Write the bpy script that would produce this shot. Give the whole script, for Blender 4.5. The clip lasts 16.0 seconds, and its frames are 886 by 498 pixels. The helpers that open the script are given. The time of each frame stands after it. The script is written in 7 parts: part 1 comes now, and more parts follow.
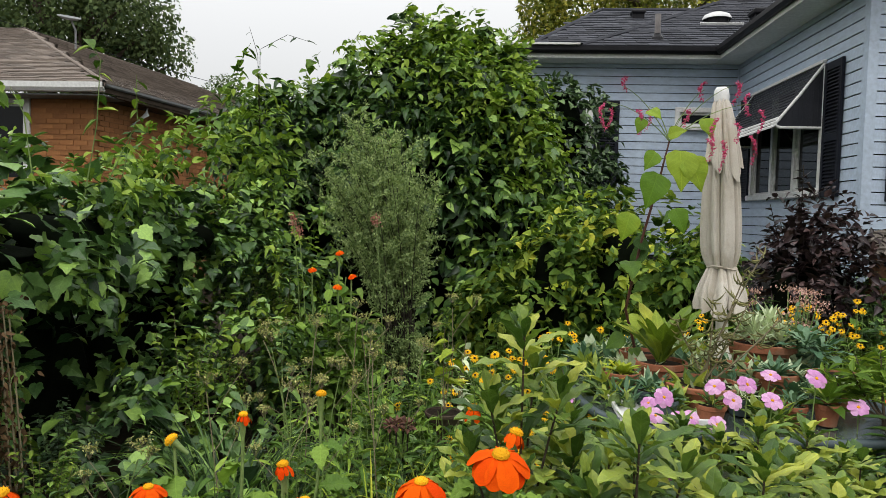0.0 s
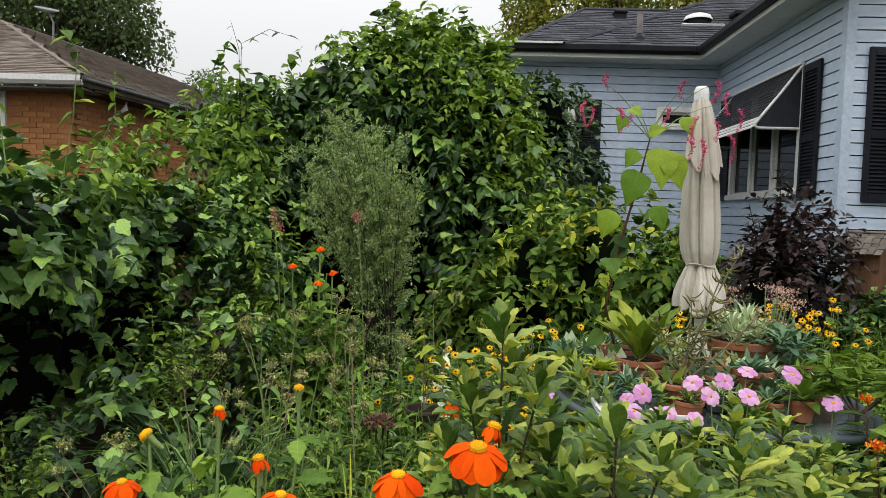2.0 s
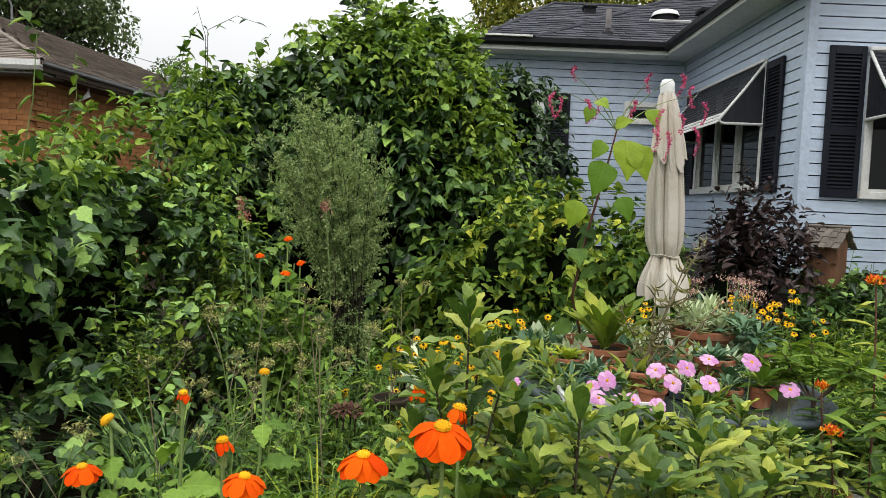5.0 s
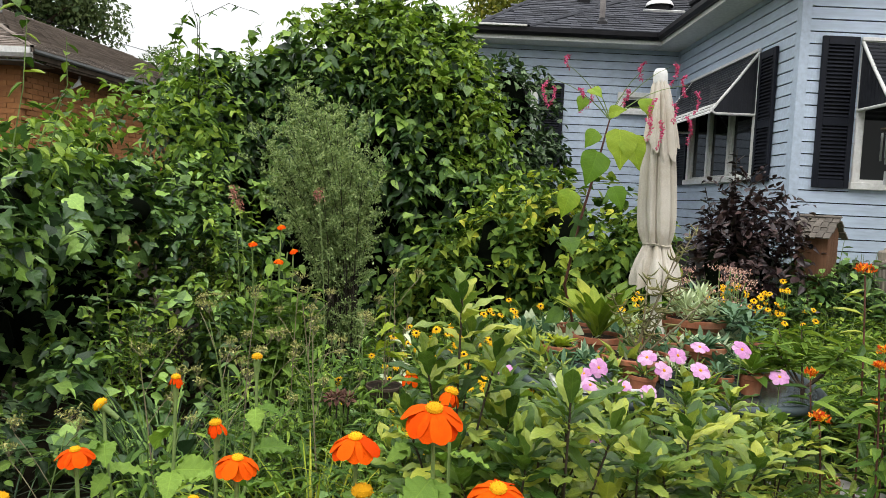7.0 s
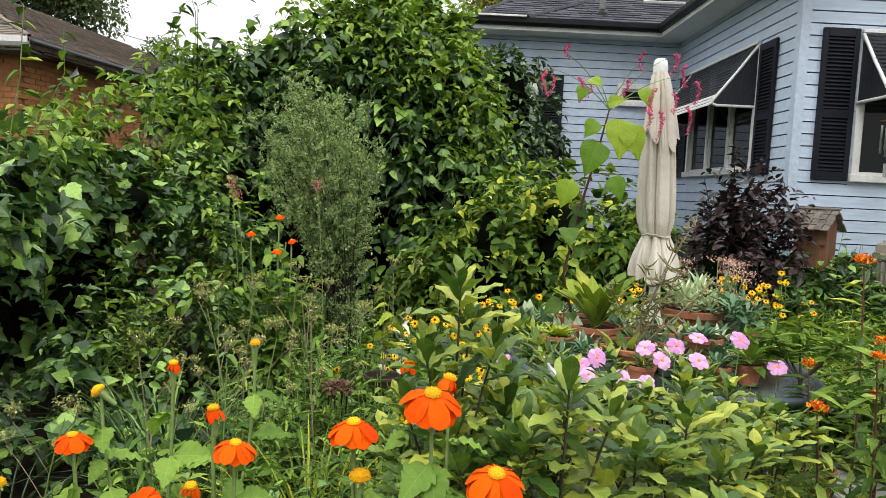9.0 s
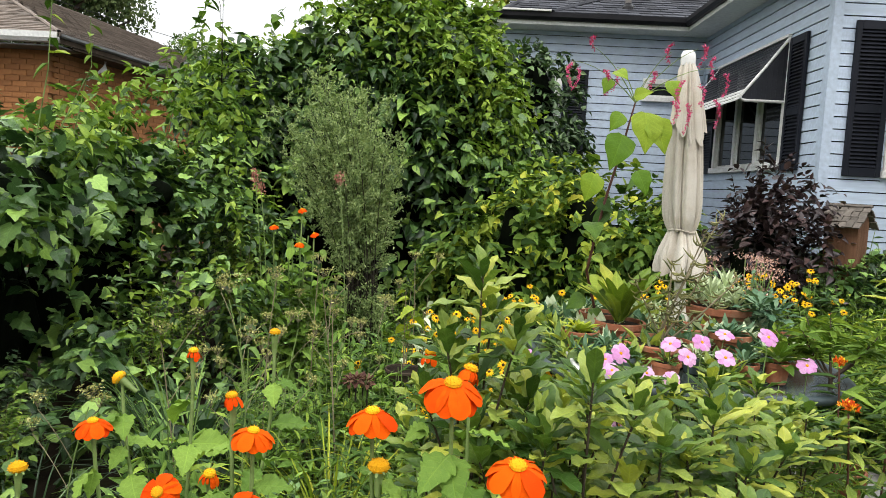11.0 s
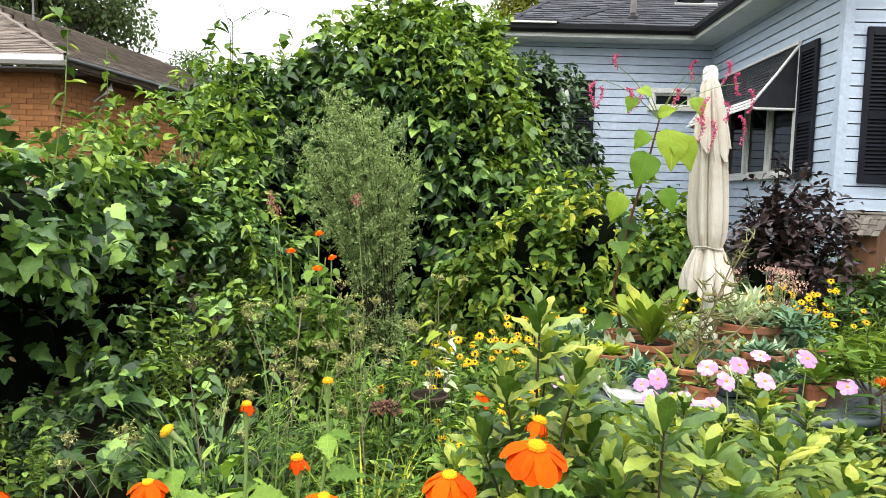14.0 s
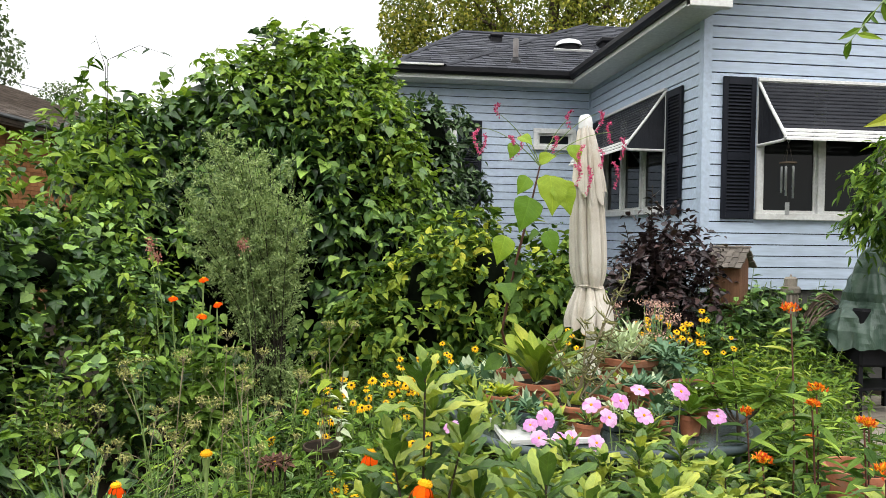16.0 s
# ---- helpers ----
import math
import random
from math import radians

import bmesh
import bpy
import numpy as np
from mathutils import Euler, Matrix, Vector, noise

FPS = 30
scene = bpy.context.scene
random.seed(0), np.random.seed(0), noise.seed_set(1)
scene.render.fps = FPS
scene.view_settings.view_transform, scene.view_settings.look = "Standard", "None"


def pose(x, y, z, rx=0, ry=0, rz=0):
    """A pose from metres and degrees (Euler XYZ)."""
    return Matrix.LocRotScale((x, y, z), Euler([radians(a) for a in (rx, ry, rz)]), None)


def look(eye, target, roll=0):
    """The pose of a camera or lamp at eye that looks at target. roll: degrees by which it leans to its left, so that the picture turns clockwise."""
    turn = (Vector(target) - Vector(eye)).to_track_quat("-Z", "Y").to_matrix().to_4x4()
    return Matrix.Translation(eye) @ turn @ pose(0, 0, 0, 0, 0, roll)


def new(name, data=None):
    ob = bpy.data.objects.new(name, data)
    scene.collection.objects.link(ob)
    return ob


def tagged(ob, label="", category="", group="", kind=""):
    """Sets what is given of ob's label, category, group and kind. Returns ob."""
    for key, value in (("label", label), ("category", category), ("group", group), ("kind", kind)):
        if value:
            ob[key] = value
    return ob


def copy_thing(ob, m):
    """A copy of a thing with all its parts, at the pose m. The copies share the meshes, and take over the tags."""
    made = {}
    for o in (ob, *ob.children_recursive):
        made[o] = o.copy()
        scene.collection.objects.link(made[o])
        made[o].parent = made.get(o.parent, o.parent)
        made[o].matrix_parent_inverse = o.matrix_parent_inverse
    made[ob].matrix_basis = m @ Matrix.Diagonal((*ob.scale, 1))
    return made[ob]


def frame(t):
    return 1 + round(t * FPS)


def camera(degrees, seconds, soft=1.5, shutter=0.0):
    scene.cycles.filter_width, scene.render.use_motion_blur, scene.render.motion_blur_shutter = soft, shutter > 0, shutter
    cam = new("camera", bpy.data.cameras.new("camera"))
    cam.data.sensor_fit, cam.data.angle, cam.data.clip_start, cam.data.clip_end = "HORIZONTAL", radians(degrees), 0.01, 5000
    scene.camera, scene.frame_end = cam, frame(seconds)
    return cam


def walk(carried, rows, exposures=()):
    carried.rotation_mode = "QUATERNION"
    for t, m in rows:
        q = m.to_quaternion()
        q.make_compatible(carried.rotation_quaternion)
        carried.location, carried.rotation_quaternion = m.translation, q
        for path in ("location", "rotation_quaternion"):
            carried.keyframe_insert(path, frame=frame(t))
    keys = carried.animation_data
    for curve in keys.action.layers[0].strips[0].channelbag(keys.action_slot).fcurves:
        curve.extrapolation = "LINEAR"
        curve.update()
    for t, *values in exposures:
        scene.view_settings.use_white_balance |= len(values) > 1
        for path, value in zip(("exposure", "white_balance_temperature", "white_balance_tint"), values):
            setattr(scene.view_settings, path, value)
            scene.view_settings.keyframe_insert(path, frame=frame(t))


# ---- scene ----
cam = camera(65.4, 16.0, 0.5)
PATH = [
    (0, (0.753, -0.613, 1.51), (0.602, 1.379, 1.412), 1.5),
    (0.5, (0.758, -0.613, 1.506), (0.611, 1.38, 1.409), 1.5),
    (1, (0.758, -0.613, 1.506), (0.621, 1.38, 1.405), 1.6),
    (1.5, (0.758, -0.609, 1.504), (0.633, 1.384, 1.402), 1.6),
    (2, (0.759, -0.608, 1.501), (0.659, 1.387, 1.399), 1.9),
    (2.5, (0.759, -0.61, 1.501), (0.675, 1.386, 1.395), 2.2),
    (3, (0.759, -0.608, 1.499), (0.694, 1.388, 1.391), 2.0),
    (3.5, (0.762, -0.609, 1.494), (0.727, 1.388, 1.386), 2.2),
    (4, (0.764, -0.611, 1.49), (0.74, 1.386, 1.38), 2.3),
    (6.5, (0.766, -0.618, 1.475), (0.772, 1.377, 1.337), 2.5),
    (7, (0.768, -0.62, 1.473), (0.777, 1.375, 1.328), 2.5),
    (7.5, (0.767, -0.618, 1.47), (0.78, 1.376, 1.32), 2.2),
    (8, (0.767, -0.616, 1.465), (0.783, 1.378, 1.311), 2.4),
    (8.5, (0.769, -0.617, 1.464), (0.783, 1.376, 1.303), 2.7),
    (9, (0.768, -0.615, 1.461), (0.782, 1.378, 1.294), 2.7),
    (11.5, (0.77, -0.575, 1.429), (0.659, 1.413, 1.239), 3.2),
    (12, (0.724, -0.549, 1.394), (0.306, 1.392, 1.151), 3.8),
    (12.5, (0.649, -0.556, 1.425), (0.216, 1.38, 1.171), 2.6),
    (13, (0.633, -0.569, 1.437), (0.24, 1.379, 1.207), 2.2),
    (13.5, (0.655, -0.544, 1.456), (0.44, 1.435, 1.257), 2.1),
    (14, (0.659, -0.55, 1.504), (0.601, 1.443, 1.351), 1.7),
    (14.5, (0.645, -0.555, 1.527), (0.597, 1.44, 1.394), 1.2),
    (15, (0.654, -0.556, 1.557), (0.635, 1.442, 1.468), 1.1),
    (15.5, (0.669, -0.543, 1.556), (0.794, 1.452, 1.498), 1.4),
    (16, (0.682, -0.556, 1.558), (0.925, 1.429, 1.51), 0.8),
]
walk(cam, [(t, look(eye, target, roll)) for t, eye, target, roll in PATH],
     [(0, -0.48), (4, -0.37), (9, -0.05), (11.5, 0.11), (12.5, 0.44), (14, 0.48), (14.5, 0.53), (15, 0.44), (16, 0.09)])

# ---- light ----
world = bpy.data.worlds.new("overcast_sky")
scene.world = world
world.use_nodes = True
wn, wl = world.node_tree.nodes, world.node_tree.links
wn.clear()
w_out = wn.new("ShaderNodeOutputWorld")
w_bg = wn.new("ShaderNodeBackground")
w_sky = wn.new("ShaderNodeTexSky")
w_sky.sky_type = "NISHITA"
w_sky.sun_disc = False
w_sky.sun_elevation, w_sky.sun_rotation = radians(52), radians(150)
w_sky.dust_density = 4.0
w_gain = wn.new("ShaderNodeVectorMath")
w_gain.operation = "SCALE"
w_gain.inputs["Scale"].default_value = 0.12
w_mix = wn.new("ShaderNodeMix")
w_mix.data_type = "RGBA"
w_mix.inputs["Factor"].default_value = 0.86
w_mix.inputs["B"].default_value = (1.0, 1.0, 0.99, 1)
w_bg.inputs["Strength"].default_value = 0.95
wl.new(w_sky.outputs["Color"], w_gain.inputs[0])
wl.new(w_gain.outputs["Vector"], w_mix.inputs["A"])
# an overcast sky is up to three times brighter overhead than at the horizon
w_tc = wn.new("ShaderNodeTexCoord")
w_sep = wn.new("ShaderNodeSeparateXYZ")
w_lift = wn.new("ShaderNodeMath")
w_lift.operation, w_lift.use_clamp = "MAXIMUM", False
w_lift.inputs[1].default_value = 0.0
w_mul = wn.new("ShaderNodeMath")
w_mul.operation = "MULTIPLY_ADD"
w_mul.inputs[1].default_value, w_mul.inputs[2].default_value = 2.2, 0.92
w_cie = wn.new("ShaderNodeVectorMath")
w_cie.operation = "SCALE"
wl.new(w_tc.outputs["Generated"], w_sep.inputs[0])
wl.new(w_sep.outputs["Z"], w_lift.inputs[0])
wl.new(w_lift.outputs[0], w_mul.inputs[0])
wl.new(w_mix.outputs["Result"], w_cie.inputs[0])
wl.new(w_mul.outputs[0], w_cie.inputs["Scale"])
wl.new(w_cie.outputs["Vector"], w_bg.inputs["Color"])
wl.new(w_bg.outputs["Background"], w_out.inputs["Surface"])
sun = new("sun", bpy.data.lights.new("sun", "SUN"))
sun.data.energy, sun.data.angle, sun.data.color = 1.4, radians(24), (1.0, 0.97, 0.92)
sun.matrix_world = look((0, 0, 20), (8.0, 13.0, 0.0))

# ---- materials ----


def mat_base(name):
    m = bpy.data.materials.new(name)
    m.use_nodes = True
    nt = m.node_tree
    return m, nt, nt.nodes["Principled BSDF"]


def ramp(nt, stops):
    r = nt.nodes.new("ShaderNodeValToRGB")
    while len(r.color_ramp.elements) < len(stops):
        r.color_ramp.elements.new(0.5)
    for e, (p, c) in zip(r.color_ramp.elements, stops):
        e.position, e.color = p, (*c, 1)
    return r


def noise_node(nt, scale, detail=4.0, rough=0.6, coord="Object", stretch=None):
    tc = nt.nodes.new("ShaderNodeTexCoord")
    n = nt.nodes.new("ShaderNodeTexNoise")
    n.inputs["Scale"].default_value, n.inputs["Detail"].default_value, n.inputs["Roughness"].default_value = scale, detail, rough
    if stretch:
        mp = nt.nodes.new("ShaderNodeMapping")
        mp.inputs["Scale"].default_value = stretch
        nt.links.new(tc.outputs[coord], mp.inputs["Vector"])
        nt.links.new(mp.outputs["Vector"], n.inputs["Vector"])
    else:
        nt.links.new(tc.outputs[coord], n.inputs["Vector"])
    return n


def piece_random(nt):
    """0..1, another value for each object and each loose piece of a mesh."""
    geo, inf = nt.nodes.new("ShaderNodeNewGeometry"), nt.nodes.new("ShaderNodeObjectInfo")
    add, fr = nt.nodes.new("ShaderNodeMath"), nt.nodes.new("ShaderNodeMath")
    add.operation, fr.operation = "ADD", "FRACT"
    nt.links.new(geo.outputs["Random Per Island"], add.inputs[0])
    nt.links.new(inf.outputs["Random"], add.inputs[1])
    nt.links.new(add.outputs[0], fr.inputs[0])
    return fr


def mixc(nt, fac, a, b, kind="MIX"):
    m = nt.nodes.new("ShaderNodeMix")
    m.data_type, m.blend_type = "RGBA", kind
    for sock, v in (("Factor", fac), ("A", a), ("B", b)):
        if isinstance(v, (int, float)):
            m.inputs[sock].default_value = v
        elif isinstance(v, tuple):
            m.inputs[sock].default_value = (*v, 1)
        else:
            nt.links.new(v, m.inputs[sock])
    return m.outputs["Result"]


def bump(nt, bsdf, height, strength=0.3, dist=0.01):
    b = nt.nodes.new("ShaderNodeBump")
    b.inputs["Strength"].default_value, b.inputs["Distance"].default_value = strength, dist
    nt.links.new(height, b.inputs["Height"])
    nt.links.new(b.outputs["Normal"], bsdf.inputs["Normal"])


def surface(name, dark, light, scale=8.0, rough=0.7, metal=0.0, grain=60.0, bump_s=0.25, stain=None, spread=0.25, stretch=None, spec=0.4):
    """Colour between dark and light by a broad noise, a fine grain, piece-to-piece spread and stains of their own shape."""
    m, nt, p = mat_base(name)
    n1, n2 = noise_node(nt, scale, 5, stretch=stretch), noise_node(nt, grain, 3, stretch=stretch)
    r = ramp(nt, [(0.3, dark), (0.72, light)])
    nt.links.new(n1.outputs["Fac"], r.inputs[0])
    g = ramp(nt, [(0.25, (0.8, 0.8, 0.8)), (0.75, (1.08, 1.08, 1.08))])
    nt.links.new(n2.outputs["Fac"], g.inputs[0])
    col = mixc(nt, 1.0, r.outputs[0], g.outputs[0], "MULTIPLY")
    pr = ramp(nt, [(0.0, (1 - spread,) * 3), (1.0, (1 + spread * 0.5,) * 3)])
    nt.links.new(piece_random(nt).outputs[0], pr.inputs[0])
    col = mixc(nt, 1.0, col, pr.outputs[0], "MULTIPLY")
    if stain:
        n3 = noise_node(nt, scale * 0.45, 6, 0.7)
        sr = ramp(nt, [(0.52, (0, 0, 0)), (0.68, (1, 1, 1))])
        nt.links.new(n3.outputs["Fac"], sr.inputs[0])
        col = mixc(nt, sr.outputs[0], col, stain)
    nt.links.new(col, p.inputs["Base Color"])
    p.inputs["Roughness"].default_value, p.inputs["Metallic"].default_value = rough, metal
    p.inputs["Specular IOR Level"].default_value = spec
    if bump_s:
        bump(nt, p, n2.outputs["Fac"], bump_s, 0.004)
    return m


LEAF_GAIN = (1.02, 1.02, 0.64)
COOL_GAIN = (0.96, 1.06, 0.68)


def math_node(nt, op, a, b=0.0, clamp=False):
    m = nt.nodes.new("ShaderNodeMath")
    m.operation, m.use_clamp = op, clamp
    for sock, v in zip(m.inputs, (a, b)):
        if isinstance(v, (int, float)):
            sock.default_value = v
        else:
            nt.links.new(v, sock)
    return m.outputs[0]


def veins(nt):
    """0..1 along a leaf's midrib and its slanting side veins, from the leaf's own coordinates."""
    at = nt.nodes.new("ShaderNodeAttribute")
    at.attribute_name = "leaf"
    sp = nt.nodes.new("ShaderNodeSeparateXYZ")
    nt.links.new(at.outputs["Vector"], sp.inputs[0])
    ax = math_node(nt, "ABSOLUTE", sp.outputs[0])
    rib = math_node(nt, "SUBTRACT", 1.0, math_node(nt, "MULTIPLY", ax, 45.0), True)
    run = math_node(nt, "SUBTRACT", sp.outputs[1], math_node(nt, "MULTIPLY", ax, 0.75))
    wave = math_node(nt, "SINE", math_node(nt, "MULTIPLY", run, 46.0))
    side = math_node(nt, "POWER", math_node(nt, "MAXIMUM", wave, 0.0), 7.0)
    both = math_node(nt, "MAXIMUM", math_node(nt, "MULTIPLY", rib, 0.9), math_node(nt, "MULTIPLY", side, 0.42))
    return math_node(nt, "MULTIPLY", both, sp.outputs[2])


def leaf_material(name, stops, rough=0.45, trans=0.28, patch=1.6, spec=0.15, vein=True, green=True, cool=False):
    """Leaf: colour by piece over the given stops, shifted in broad patches; blotches, a waxy gloss and light coming through."""
    m, nt, p = mat_base(name)
    pr = piece_random(nt)
    n1 = noise_node(nt, patch, 3)
    a = nt.nodes.new("ShaderNodeMath")
    a.operation = "MULTIPLY_ADD"
    nt.links.new(n1.outputs["Fac"], a.inputs[0])
    a.inputs[1].default_value = 1.1
    a.inputs[2].default_value = -0.55
    b = nt.nodes.new("ShaderNodeMath")
    b.operation, b.use_clamp = "ADD", True
    spread = math_node(nt, "MULTIPLY_ADD", pr.outputs[0], 1.3)
    spread.node.inputs[2].default_value = -0.15
    nt.links.new(spread, b.inputs[0])
    nt.links.new(a.outputs[0], b.inputs[1])
    r = ramp(nt, [(p_, tuple(c_ * g_ for c_, g_ in zip(c, COOL_GAIN if cool else LEAF_GAIN))) for p_, c in stops] if green else stops)
    nt.links.new(b.outputs[0], r.inputs[0])
    n2 = noise_node(nt, 70.0, 3)
    g = ramp(nt, [(0.3, (0.78, 0.8, 0.75)), (0.7, (1.12, 1.1, 1.05))])
    nt.links.new(n2.outputs["Fac"], g.inputs[0])
    col = mixc(nt, 1.0, r.outputs[0], g.outputs[0], "MULTIPLY")
    height = n2.outputs["Fac"]
    if vein and green:
        v = veins(nt)
        col = mixc(nt, math_node(nt, "MULTIPLY", v, 0.45), col, mixc(nt, 1.0, col, (1.7, 1.6, 1.5), "MULTIPLY"))
        height = math_node(nt, "SUBTRACT", math_node(nt, "MULTIPLY", n2.outputs["Fac"], 0.6), v)
    nt.links.new(col, p.inputs["Base Color"])
    p.inputs["Roughness"].default_value, p.inputs["Specular IOR Level"].default_value = rough, spec
    if vein:
        bump(nt, p, height, 0.4, 0.003)
    tr = nt.nodes.new("ShaderNodeBsdfTranslucent")
    tcol = mixc(nt, 1.0, col, (1.25, 1.3, 0.7), "MULTIPLY")
    nt.links.new(tcol, tr.inputs["Color"])
    mx = nt.nodes.new("ShaderNodeMixShader")
    mx.inputs[0].default_value = trans * 0.6
    nt.links.new(p.outputs[0], mx.inputs[1])
    nt.links.new(tr.outputs[0], mx.inputs[2])
    nt.links.new(mx.outputs[0], nt.nodes["Material Output"].inputs["Surface"])
    return m


M = {}
M["soil"] = surface("garden_soil", (0.016, 0.012, 0.009), (0.040, 0.030, 0.020), 6, 0.95, grain=90, bump_s=0.9, stain=(0.028, 0.036, 0.015), spec=0.08)
M["siding"] = surface("blue_siding", (0.44, 0.53, 0.65), (0.50, 0.59, 0.71), 1.2, 0.42, grain=25, bump_s=0.05, spread=0.05, stain=(0.42, 0.49, 0.58))
# dark colour stands in for shade: siding laps, behind panes, birdhouse hole
M["shade_back"] = surface("shade_backing", (0.012, 0.013, 0.016), (0.025, 0.027, 0.032), 5, 0.95, spec=0.12)
M["white"] = surface("white_paint", (0.70, 0.71, 0.70), (0.78, 0.78, 0.76), 3, 0.5, grain=30, bump_s=0.08, spread=0.05, stain=(0.55, 0.54, 0.50))
M["soffit"] = surface("soffit_white", (0.60, 0.61, 0.58), (0.70, 0.71, 0.68), 2, 0.6, grain=30, bump_s=0.05, spread=0.05)
M["shutter"] = surface("black_shutter_paint", (0.010, 0.012, 0.018), (0.018, 0.020, 0.028), 4, 0.45, bump_s=0.05, spread=0.2, spec=0.12)
M["black_metal"] = surface("black_metal", (0.010, 0.010, 0.012), (0.02, 0.02, 0.023), 5, 0.4, spread=0.1, bump_s=0.03, spec=0.12)
M["awning"] = surface("charcoal_awning", (0.022, 0.024, 0.03), (0.04, 0.042, 0.05), 3, 0.5, spread=0.12, bump_s=0.05, spec=0.12)
M["shingle_grey"] = surface("grey_shingle", (0.055, 0.058, 0.07), (0.10, 0.105, 0.12), 3, 0.92, grain=160, bump_s=0.5, spread=0.45, spec=0.12)
M["shingle_brown"] = surface("brown_shingle", (0.165, 0.135, 0.112), (0.27, 0.225, 0.188), 2.2, 0.92, grain=160, bump_s=0.5, spread=0.4)
M["brick"] = surface("red_brick", (0.30, 0.125, 0.042), (0.40, 0.175, 0.062), 9, 0.85, grain=120, bump_s=0.4, spread=0.22)
M["mortar"] = surface("mortar", (0.27, 0.122, 0.048), (0.33, 0.15, 0.062), 8, 0.95, bump_s=0.4)
M["concrete"] = surface("concrete", (0.22, 0.215, 0.20), (0.36, 0.35, 0.33), 3, 0.9, grain=90, bump_s=0.4, stain=(0.16, 0.16, 0.13))
# concrete grey darkened: shade behind the plants is put into the colour
M["foundation"] = surface("shade_dark_foundation", (0.06, 0.06, 0.055), (0.11, 0.108, 0.10), 3, 0.95, grain=90, bump_s=0.4, stain=(0.05, 0.06, 0.04), spec=0.1)
M["terracotta"] = surface("terracotta", (0.28, 0.095, 0.045), (0.40, 0.155, 0.08), 7, 0.8, grain=70, bump_s=0.25, spread=0.2, stain=(0.30, 0.20, 0.13))
M["canvas"] = surface("weathered_canvas", (0.52, 0.475, 0.40), (0.69, 0.65, 0.58), 4, 0.9, grain=200, bump_s=0.3, spread=0.05, stain=(0.40, 0.33, 0.23))
M["cream_metal"] = surface("cream_enamel", (0.62, 0.60, 0.50), (0.74, 0.72, 0.62), 6, 0.35, spread=0.05, bump_s=0.04)
M["plank"] = surface("weathered_plank", (0.20, 0.175, 0.14), (0.34, 0.30, 0.25), 3, 0.85, grain=40, bump_s=0.4, spread=0.3, stretch=(1, 14, 1))
M["cedar"] = surface("old_cedar", (0.16, 0.075, 0.04), (0.27, 0.13, 0.07), 4, 0.8, grain=40, bump_s=0.4, spread=0.25, stretch=(12, 12, 1))
M["shake"] = surface("weathered_shake", (0.11, 0.095, 0.08), (0.25, 0.22, 0.19), 6, 0.85, grain=60, bump_s=0.5, spread=0.35)
M["bark"] = surface("bark", (0.05, 0.038, 0.028), (0.11, 0.085, 0.062), 12, 0.92, grain=60, bump_s=0.8, spec=0.12)
M["dark_stem"] = surface("dark_stem", (0.022, 0.020, 0.016), (0.05, 0.042, 0.03), 20, 0.7, grain=120, spec=0.12)
M["red_stem"] = surface("red_stem", (0.10, 0.035, 0.028), (0.18, 0.07, 0.05), 20, 0.55, grain=120)
M["green_stem"] = surface("green_stem", (0.13, 0.20, 0.05), (0.24, 0.33, 0.11), 18, 0.6, grain=150, spread=0.15)
M["dry_stem"] = surface("dry_stem", (0.17, 0.14, 0.08), (0.30, 0.26, 0.16), 18, 0.85, grain=120)
M["tarp"] = surface("green_tarp", (0.045, 0.085, 0.06), (0.10, 0.155, 0.115), 5, 0.3, grain=50, bump_s=0.2, spread=0.05, stain=(0.14, 0.19, 0.16))
M["hose"] = surface("brown_hose", (0.10, 0.06, 0.045), (0.16, 0.11, 0.08), 5, 0.5, spread=0.1)
M["grey_plastic"] = surface("blue_grey_plastic", (0.05, 0.075, 0.085), (0.08, 0.11, 0.12), 5, 0.45)
M["alu"] = surface("dull_aluminium", (0.42, 0.43, 0.44), (0.56, 0.57, 0.58), 6, 0.4, metal=0.8, spread=0.05)
M["dull_grey"] = surface("dull_grey", (0.14, 0.15, 0.15), (0.22, 0.23, 0.23), 6, 0.6)
M["petal_orange"] = leaf_material("orange_petal", [(0.0, (0.76, 0.060, 0.002)), (1.0, (0.86, 0.115, 0.003))], 0.8, 0.15, 3.0, 0.06, green=False)
M["disc_orange"] = surface("golden_disc", (0.82, 0.33, 0.006), (0.95, 0.55, 0.02), 90, 0.8, grain=300, bump_s=0.35, spec=0.1)
M["vent_grey"] = surface("weathered_vent_pipe", (0.10, 0.092, 0.09), (0.17, 0.155, 0.15), 8, 0.8, spread=0.05)
# near-black: the shade deep inside thickets, put into the colour
M["shade"] = surface("inner_shade", (0.002, 0.004, 0.002), (0.006, 0.009, 0.004), 9, 0.95, grain=60, bump_s=0.8, spec=0.05)
M["petal_yellow"] = leaf_material("yellow_petal", [(0.0, (0.78, 0.38, 0.005)), (1.0, (0.90, 0.56, 0.012))], 0.6, 0.2, 3.0, 0.12, green=False)
M["disc_dark"] = surface("dark_cone", (0.02, 0.01, 0.006), (0.05, 0.025, 0.012), 60, 0.85, grain=300, bump_s=0.8)
M["petal_pink"] = leaf_material("pink_petal", [(0.0, (0.60, 0.26, 0.58)), (1.0, (0.74, 0.44, 0.72))], 0.6, 0.25, 3.0, 0.15, green=False)
M["raceme_pink"] = leaf_material("magenta_raceme", [(0.0, (0.52, 0.05, 0.17)), (1.0, (0.72, 0.13, 0.30))], 0.6, 0.2, 3.0, 0.3, green=False)
M["faded_pink"] = leaf_material("faded_pink", [(0.0, (0.34, 0.12, 0.10)), (1.0, (0.55, 0.28, 0.24))], 0.7, 0.2, 3.0, 0.2, green=False)
